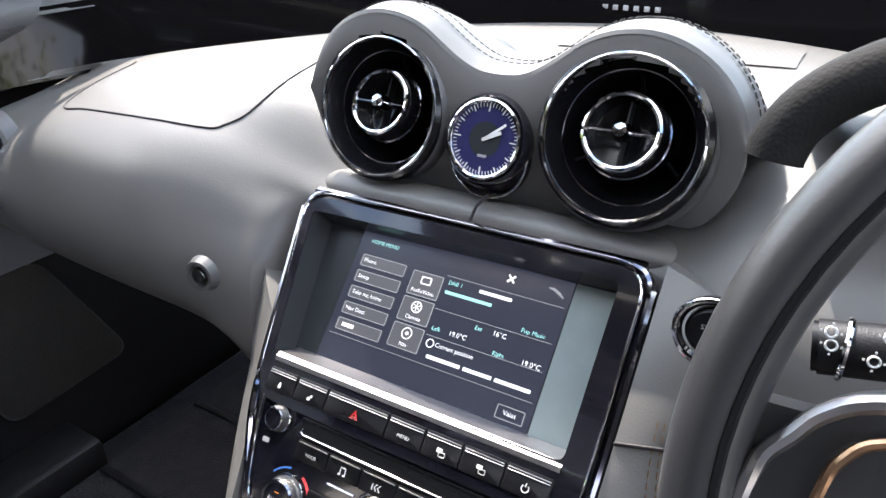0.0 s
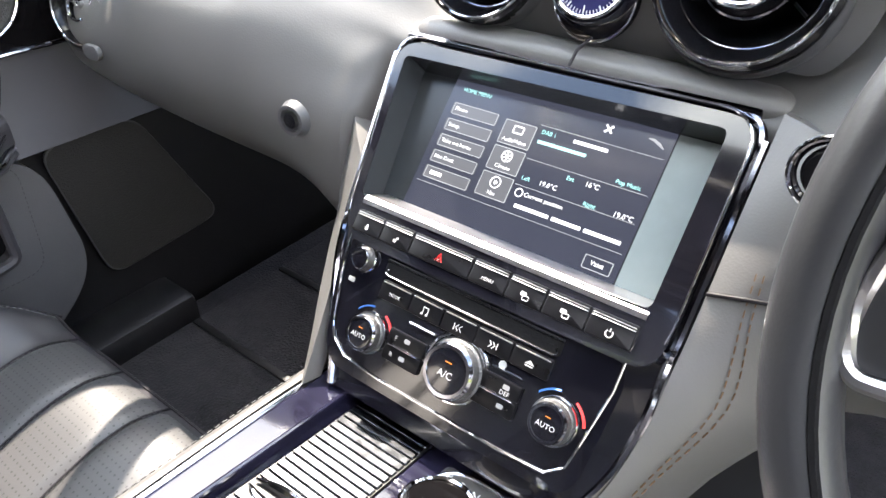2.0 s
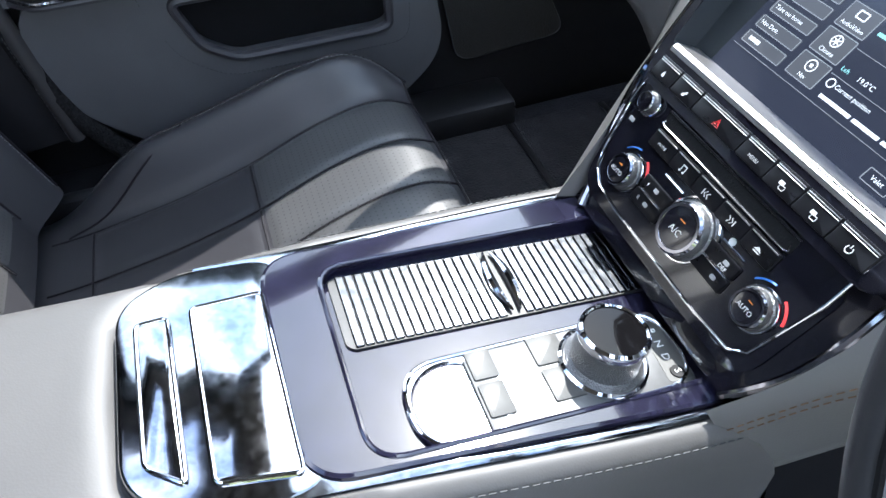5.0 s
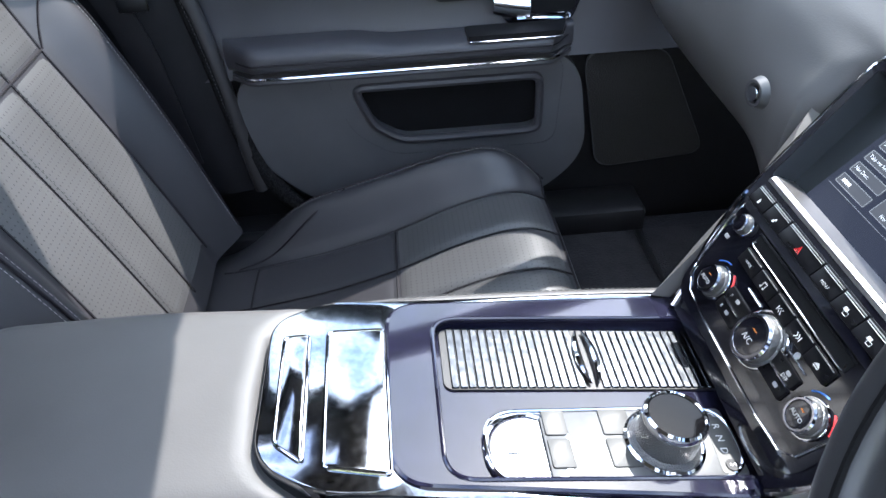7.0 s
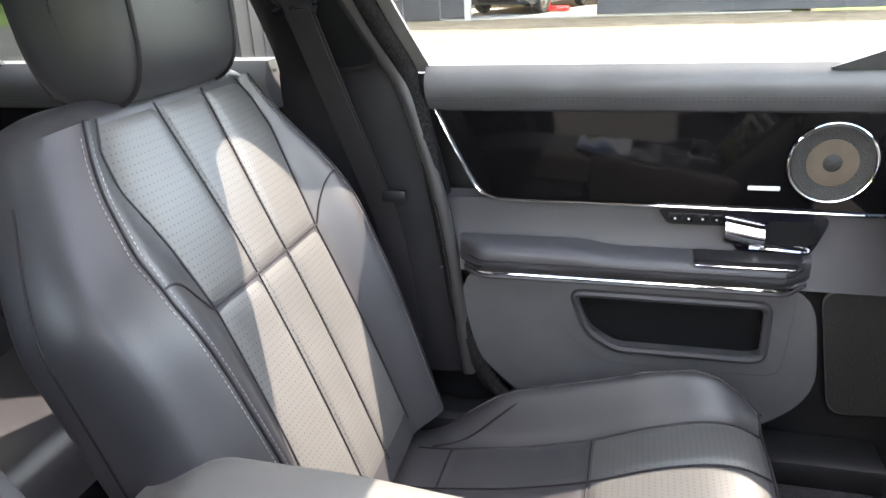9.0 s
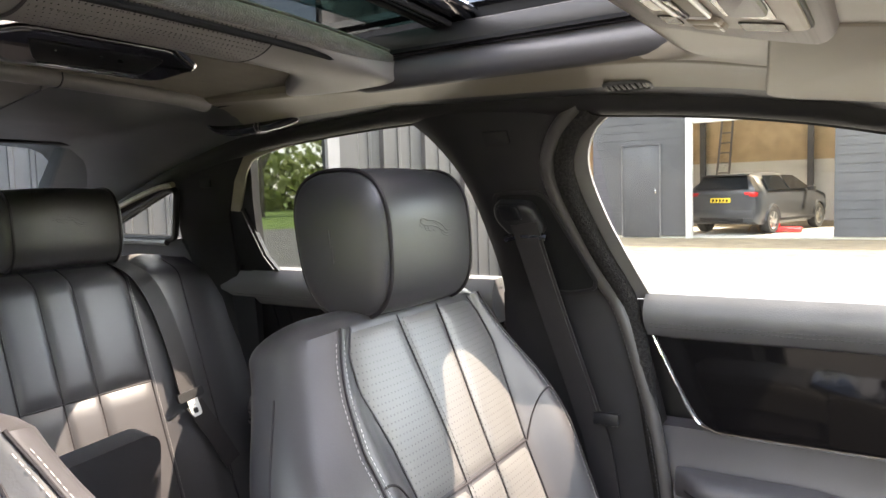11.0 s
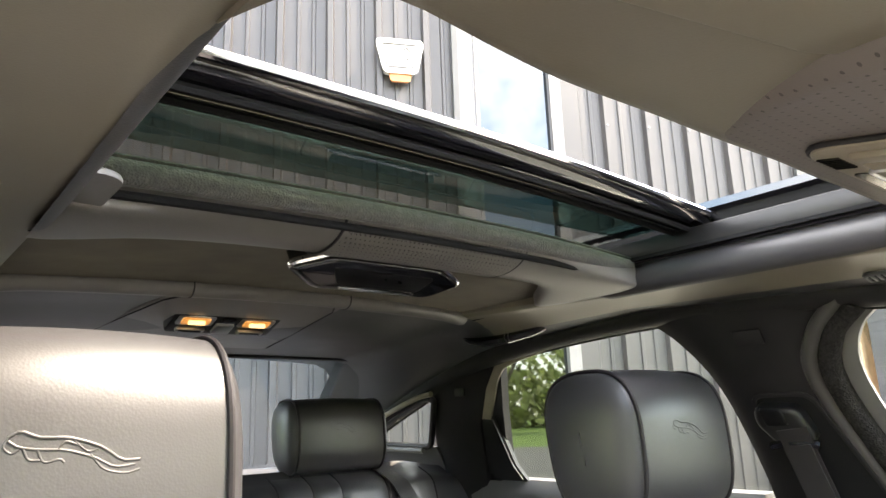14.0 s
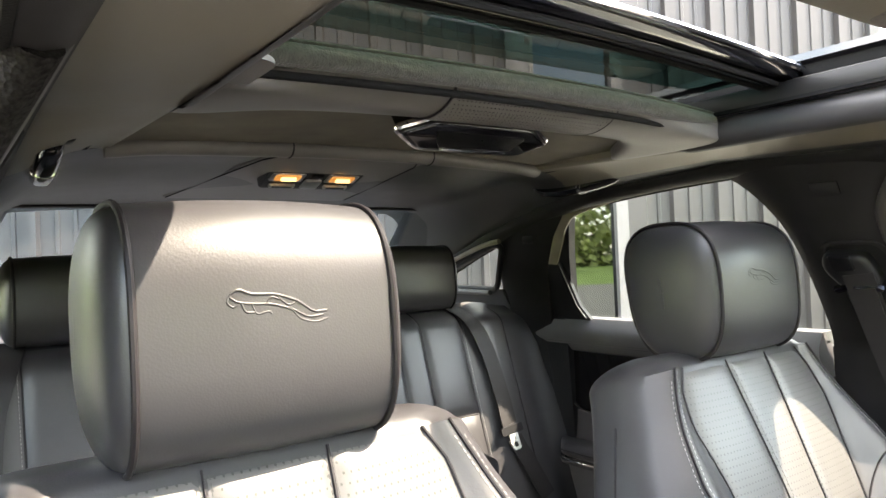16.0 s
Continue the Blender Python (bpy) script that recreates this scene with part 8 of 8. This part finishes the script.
part("jamb_side", box(0, 0, 3.1, 0.05, 0.10, 6.2, 0, frame_of(tuple(wall_pt(1.48, 0, 0.0)), WT, WN)), CLAD_DARK, building)
part("mullion", box(0, 0, 3.1, 0.10, 0.08, 6.2, 0, frame_of(tuple(wall_pt(2.37, 0, 0.0)), WT, WN)), FRAME, building, "dark window post")
part("jamb", box(0, 0, 3.1, 0.17, 0.06, 6.2, 0, frame_of(tuple(wall_pt(2.50, 0, 0.0)), WT, WN)), CLAD, building)
part("tall_pane", solid([[wall_pt(1.67, z, -0.02), wall_pt(2.32, z, -0.02)] for z in (0.05, 4.55)], 0.01, WN), MIRROR_GLASS, building, "tall reflecting window pane")
part("window_head", box(1.995, -0.02, 4.62, 0.66, 0.05, 0.12, 0, frame_of(tuple(WO), WT, WN)), WOOD_SHADED, building, "timber window head, darkened as shade")
part("upper_sheet", grid_mesh([[wall_pt(a, z, 0.0) for a in (1.66, 2.33)] for z in (4.68, 6.2)]), CLAD, building)
part("corner_strip", box(4.76, 0.0, 3.1, 0.10, 0.10, 6.2, 0, frame_of(tuple(WO), WT, WN)), CLAD_DARK, building)
part("end_wall", grid_mesh([[wall_pt(4.80, z, 0) + WN * d for d in (0, 10)] for z in (0, 6.2)]), CLAD, building)
part("roof", grid_mesh([[wall_pt(a, 6.2 + d * 0.05, 0) + WN * d for a in (-6, 4.8)] for d in (-0.1, 10)]), CLAD_DARK, building)
for a in np.arange(-1.2, 4.7, 0.40):
    if 1.4 < a < 2.5:
        continue
    for z in (2.6, 3.6, 4.6):
        q = wall_pt(a + 0.038, z, 0.046)
        part("screw", lathe([(0, 0.006), (0.010, 0.004), (0.012, 0)], frame_of(tuple(q), WT, (0, 0, 1)), 8), FRAME, building)


def alarm_box():
    t = thing("alarm_box", "white alarm box with dark lettering bars and an orange lamp", "alarm box")
    f = frame_of(tuple(wall_pt(1.00, 4.06, 0.036)), WT, (0, 0, 1))
    o = round_poly([(-0.185, 0.14), (0.185, 0.14), (0.125, -0.13), (-0.125, -0.13)], 0.03)
    part("case", plate(o, -0.03, 0.06, f, 0.02, 3), WHITE, t)
    part("rim", outline_tube(round_poly([(-0.155, 0.112), (0.155, 0.112), (0.105, -0.095), (-0.105, -0.095)], 0.025), 0.062, 0.008, f), FRAME, t)
    part("lamp", plate(round_poly([(-0.085, -0.12), (0.085, -0.12), (0.075, -0.205), (-0.075, -0.205)], 0.02), 0.0, 0.045, f, 0.012, 3), CARD, t, "orange strobe lens")
    for k, w in enumerate((0.15, 0.14, 0.08)):
        part("letter_bar", box(-0.055 + (0.15 - w) / -2, 0.07 - 0.042 * k, 0.062, w, 0.024, 0.004, 0, f), FRAME, t)
    for k in range(2):
        part("letter_bar", box(0.0, -0.05 - 0.028 * k, 0.062, 0.09, 0.012, 0.004, 0, f), FRAME, t)
    part("logo_shape", tube([f @ Vector((0.055 + 0.03 * math.cos(a), 0.03 + 0.05 * math.sin(a), 0.064)) for a in np.linspace(-1.8, 2.4, 18)], 0.008, 6), FRAME, t)


alarm_box()

# garage across the yard
garage = thing("garage_building", "dark grey garage with a wide open bay", "building")
GX = -15.5


def slatted(y0, y1, z0, z1):
    part("clad_wall", box(GX - 0.06, (y0 + y1) / 2, (z0 + z1) / 2, 0.10, y1 - y0, z1 - z0), CLAD_DARK, garage, "dark weatherboard wall")
    z = z0 + 0.09
    while z < z1:
        part("board", box(GX - 0.002, (y0 + y1) / 2, z, 0.016, y1 - y0, 0.172, 0.003, Matrix.Identity(4), 1), CLAD_DARK, garage)
        z += 0.18


slatted(-5.75, -3.62, 0.05, 3.6)
slatted(-0.78, 6.0, 0.05, 3.6)
part("post", box(GX + 0.03, -3.56, 1.6, 0.16, 0.13, 3.2, 0.01), WHITE, garage, "white bay post")
part("fascia", box(GX - 0.02, -2.2, 2.95, 0.12, 2.85, 0.9, 0.01), WHITE, garage)
gd = part("door", box(GX + 0.02, -4.62, 1.05, 0.05, 0.82, 2.05, 0.01), CLAD_DARK, garage, "grey side door")
part("door_frame", tube([(GX + 0.05, -5.05, 0.05), (GX + 0.05, -5.05, 2.10), (GX + 0.05, -4.19, 2.10), (GX + 0.05, -4.19, 0.05)], 0.02, 4), FRAME, gd)
part("door_handle", box(GX + 0.07, -4.28, 1.05, 0.05, 0.03, 0.12, 0.01), CHROME, gd)
part("bay_floor", box(-19.0, -1.5, 0.01, 7.0, 9.0, 0.04), CONCRETE, garage)
part("back_wall_low", box(-22.5, -1.5, 0.9, 0.1, 9.5, 1.8), WHITE, garage, "white lower back wall")
part("back_wall_high", box(-22.5, -1.5, 2.8, 0.1, 9.5, 2.0), WOOD, garage, "pale timber upper wall")
for y in (-6.0, 3.4):
    part("side_wall", box(-19.0, y, 1.9, 7.0, 0.1, 3.8), WOOD, garage)
part("roof", box(-16.6, -1.0, 3.85, 2.6, 14.2, 0.12), CLAD_DARK, garage)
part("roof", box(-22.2, -1.0, 3.85, 1.4, 14.2, 0.12), CLAD_DARK, garage)
# Unseen translucent panel, added so that sun brightens the inside of the bay.
part("rooflight", box(-19.7, -1.0, 3.85, 3.6, 14.2, 0.02), ADDED_ROOFLIGHT, garage, "unseen translucent roof panel added to brighten the bay").visible_shadow = False
for y in (-4.7, -1.75):
    part("inner_post", box(-22.3, y, 1.9, 0.16, 0.16, 3.8), CLAD_DARK, garage, "dark inner post")
ladder = thing("ladder", "ladder leaning on the garage back wall", "ladder")
for dx in (0, 0.38):
    part("stile", tube([(-21.9, -4.35 + dx, 0.1), (-22.35, -4.15 + dx * 0.8, 3.1)], 0.035, 6), FRAME, ladder)
for k in range(9):
    part("rung", tube([(-21.92 - 0.05 * k, -4.33 + 0.022 * k, 0.3 + 0.3 * k), (-21.92 - 0.05 * k, -3.98 + 0.016 * k, 0.3 + 0.3 * k)], 0.02, 6), FRAME, ladder)
shelf = thing("workbench", "cluttered low workbench in the garage", "workbench")
part("top", box(-21.8, 0.4, 0.85, 0.7, 1.6, 0.06), WOOD, shelf)
for y in (-0.3, 1.1):
    part("leg", box(-21.8, y, 0.42, 0.08, 0.08, 0.84), FRAME, shelf)
part("crate", box(-21.8, 0.1, 1.0, 0.4, 0.5, 0.25, 0.02), FRAME, shelf)
jack = thing("trolley_jack", "red trolley jack on the garage floor", "jack")
part("frame", box(-17.0, -1.78, 0.11, 0.25, 0.62, 0.12, 0.03), TAIL, jack)
part("cup", lathe([(0.0, 0.10), (0.05, 0.10), (0.06, 0.0)], Matrix.Translation((-17.0, -1.98, 0.15)), 12), TAIL, jack)
trestle = thing("axle_stand", "small axle stand beside the car", "stand")
part("frame", tube([(-17.2, -2.62, 0.03), (-17.25, -2.5, 0.38), (-17.2, -2.38, 0.03)], 0.02, 6), WOOD, trestle)


def hatchback():
    """A small grey hatchback, seen from behind and the side. Local x runs forward, y to its left."""
    t = thing("parked_car", "dark grey hatchback parked in the garage", "car")
    a = radians(163)
    m = Matrix.Translation((-18.15, -2.46, 0.05)) @ Matrix.Rotation(a, 4, "Z") @ Matrix.Scale(0.94, 4)
    secs = [(-2.15, 0.70, 0.42, 0.90, 0.93), (-2.11, 0.82, 0.32, 0.99, 1.03), (-2.02, 0.87, 0.25, 1.00, 1.22), (-1.88, 0.88, 0.22, 1.00, 1.37), (-1.5, 0.89, 0.20, 1.00, 1.42), (-1.0, 0.89, 0.20, 0.99, 1.44), (-0.4, 0.89, 0.20, 0.97, 1.44), (0.2, 0.89, 0.20, 0.95, 1.38), (0.7, 0.89, 0.20, 0.94, 1.20), (1.1, 0.89, 0.22, 0.93, 0.99), (1.7, 0.87, 0.25, 0.85, 0.88), (2.05, 0.78, 0.32, 0.72, 0.76), (2.18, 0.55, 0.42, 0.60, 0.64)]
    rows = []
    for x, w, zb, zw, zt in secs:
        cab = min(w - 0.02, lerp(w, 0.58, smooth01(0.0, 0.35, zt - zw)))
        half = [(w * 0.92, zb), (w, zb + 0.15), (w * 1.01, lerp(zb, zw, 0.6)), (w * 0.97, zw), (cab + 0.02, lerp(zw, zt, 0.8)), (cab * 0.75, zt), (0.0, zt + 0.015)]
        ring = [(y, z) for y, z in half] + [(-y, z) for y, z in reversed(half[:-1])]
        rows.append([m @ Vector((x, y, z)) for y, z in ring])
    part("body", grid_mesh(rows, close_v=True, cap=True), CAR_GREY, t, "dark grey painted body")
    part("rear_window", solid([[m @ Vector((lerp(-2.105, -1.905, v) - 0.015, y, lerp(1.06, 1.355, v))) for y in np.linspace(-lerp(0.66, 0.54, v), lerp(0.66, 0.54, v), 5)] for v in (0, 0.5, 1)], 0.02, m.to_3x3() @ Vector((-0.8, 0, 0.4))), CARGLASS, t, "dark rear window")
    part("spoiler", box(-1.93, 0.0, 1.395, 0.22, 1.10, 0.035, 0.012, m), CAR_GREY, t, "small roof spoiler")
    for s in (-1, 1):
        for xa, xb, xc, xd in ((-1.62, -0.52, -1.42, -0.50), (-0.44, 0.80, -0.42, 0.24)):
            part("side_window", solid([[m @ Vector((lerp(lo, hi, u), s * lerp(0.882, 0.640, v), lerp(1.015, 1.365, v))) for u in np.linspace(0, 1, 5)] for v, lo, hi in ((0, xa, xb), (0.5, lerp(xa, xc, 0.5), lerp(xb, xd, 0.5)), (1, xc, xd))], 0.010, m.to_3x3() @ Vector((0, s, 0.5))), CARGLASS, t, "dark side window")
        part("sill_line", box(0.0, s * 0.885, 0.30, 2.2, 0.03, 0.07, 0.01, m), PLASTIC, t)
        for x in (-1.35, 1.30):
            part("wheel_arch", tube([m @ Vector((x + 0.37 * math.cos(a), s * 0.885, 0.31 + 0.37 * math.sin(a))) for a in np.linspace(0, math.pi, 14)], 0.030, 6), CAR_GREY, t)
        part("tail_lamp", box(-2.05, s * 0.70, 0.93, 0.20, 0.30, 0.13, 0.04, m), TAIL, t, "red tail lamp")
        part("door_mirror", box(0.62, s * 0.98, 1.02, 0.16, 0.18, 0.12, 0.03, m), CAR_GREY, t)
        for x in (-1.35, 1.30):
            wm = m @ Matrix.Translation((x, s * 0.80, 0.31)) @ Matrix.Rotation(radians(-90 * s), 4, "X")
            wh = part("wheel", lathe([(0.20, -0.08), (0.30, -0.09), (0.32, -0.04), (0.32, 0.06), (0.30, 0.11), (0.21, 0.105)], wm, 28), TYRE, t, "black tyre")
            part("wheel_rim", lathe([(0.21, 0.10), (0.205, 0.07), (0.06, 0.075), (0.05, 0.095), (0, 0.095)], wm, 28), ALU, wh)
            for k in range(5):
                part("wheel_spoke", box(0.12, 0, 0.09, 0.17, 0.045, 0.02, 0.005, wm @ Matrix.Rotation(k * math.tau / 5, 4, "Z")), ALU, wh)
    part("number_plate", box(-2.165, 0.0, 0.80, 0.03, 0.50, 0.11, 0.01, m), PLATE_Y, t, "yellow number plate with dark bars")
    for k in range(5):
        part("plate_bar", box(-2.183, -0.17 + 0.085 * k, 0.80, 0.006, 0.045, 0.06, 0, m), RUBBER, t)
    part("bumper", box(-2.02, 0, 0.48, 0.28, 1.55, 0.24, 0.06, m), CAR_GREY, t)
    part("diffuser", box(-2.06, 0, 0.34, 0.18, 1.1, 0.12, 0.03, m), PLASTIC, t)
    return t


hatchback()
second = thing("tool_cabinet", "dark tool cabinet beside the bay", "cabinet")
part("case", box(-16.8, 0.0, 0.55, 0.6, 0.7, 1.1, 0.03), CLAD_DARK, second)


def tree(name, x, y, h, seed, leaves=900):
    rnd = random.Random(seed)
    t = thing(name, "leafy spring tree with a grey-brown trunk", "tree", "trees round the yard")
    bm = bmesh.new()
    tips = []

    def branch(p, d, length, r, depth):
        q = p + d * length
        side = d.orthogonal().normalized()
        top = d.cross(side)
        a = [bm.verts.new(p + (side * math.cos(k * math.tau / 5) + top * math.sin(k * math.tau / 5)) * r) for k in range(5)]
        b = [bm.verts.new(q + (side * math.cos(k * math.tau / 5) + top * math.sin(k * math.tau / 5)) * r * 0.65) for k in range(5)]
        for k in range(5):
            bm.faces.new((a[k], a[(k + 1) % 5], b[(k + 1) % 5], b[k]))
        if depth == 0:
            tips.append(q)
            return
        for _ in range(3 if depth > 1 else 4):
            nd = (d + Vector((rnd.uniform(-0.9, 0.9), rnd.uniform(-0.9, 0.9), rnd.uniform(-0.1, 0.7)))).normalized()
            branch(q, nd, length * rnd.uniform(0.6, 0.8), r * 0.6, depth - 1)
    branch(Vector((x, y, -0.1)), Vector((rnd.uniform(-0.05, 0.05), rnd.uniform(-0.05, 0.05), 1)).normalized(), h * 0.30, h * 0.022, 4)
    part("trunk", bm, BARK, t, "grey-brown trunk and limbs", False)
    verts, faces = [], []
    for k in range(leaves):
        c = rnd.choice(tips) + Vector((rnd.gauss(0, 1), rnd.gauss(0, 1), rnd.gauss(0, 0.8))) * h * 0.080
        u = Vector((rnd.gauss(0, 1), rnd.gauss(0, 1), rnd.gauss(0, 1))).normalized()
        w = u.orthogonal().normalized()
        sz = h * rnd.uniform(0.0055, 0.0125)
        i = len(verts)
        verts += [c - u * sz, c + w * sz * 0.6, c + u * sz, c - w * sz * 0.6]
        faces.append((i, i + 1, i + 2, i + 3))
    me = bpy.data.meshes.new("crown")
    me.from_pydata(verts, [], faces)
    me.materials.append(LEAF)
    crown = new("crown", me)
    crown.parent = t
    tagged(crown, "thin bright green spring leaves")
    return t


spots = [(-9 + 4.3 * k + (k * 37 % 5) * 0.4, 33 + (k * 53 % 7) * 1.3, 8 + (k * 29 % 4)) for k in range(7)]
spots += [(-26 - (k % 3) * 3, -11.0 - k * 1.8, 8 + k % 3) for k in range(5)]
spots += [(-23 - (k * 31 % 11), -15.5 - k * 1.7, 7 + (k * 7 % 4)) for k in range(9)]
for k, (x, y, h) in enumerate(spots):
    tree("tree", x, y, h, 100 + k, 44000 if k > 6 else 6000)

# hedge line far off closes the view
rnd = random.Random(5)
verts, faces = [], []
for k in range(60000):
    a = rnd.uniform(0, math.tau)
    r = rnd.uniform(52, 60)
    c = Vector((r * math.sin(a), r * math.cos(a), abs(rnd.gauss(0, 3.6))))
    u = Vector((rnd.gauss(0, 1), rnd.gauss(0, 1), rnd.gauss(0, 1))).normalized()
    w = u.orthogonal().normalized()
    sz = rnd.uniform(0.20, 0.48)
    i = len(verts)
    verts += [c - u * sz, c + w * sz, c + u * sz, c - w * sz]
    faces.append((i, i + 1, i + 2, i + 3))
me = bpy.data.meshes.new("hedge")
me.from_pydata(verts, [], faces)
me.materials.append(LEAF)
tagged(new("hedge", me), "distant green hedge round the meadow", "hedge", kind="stuff")
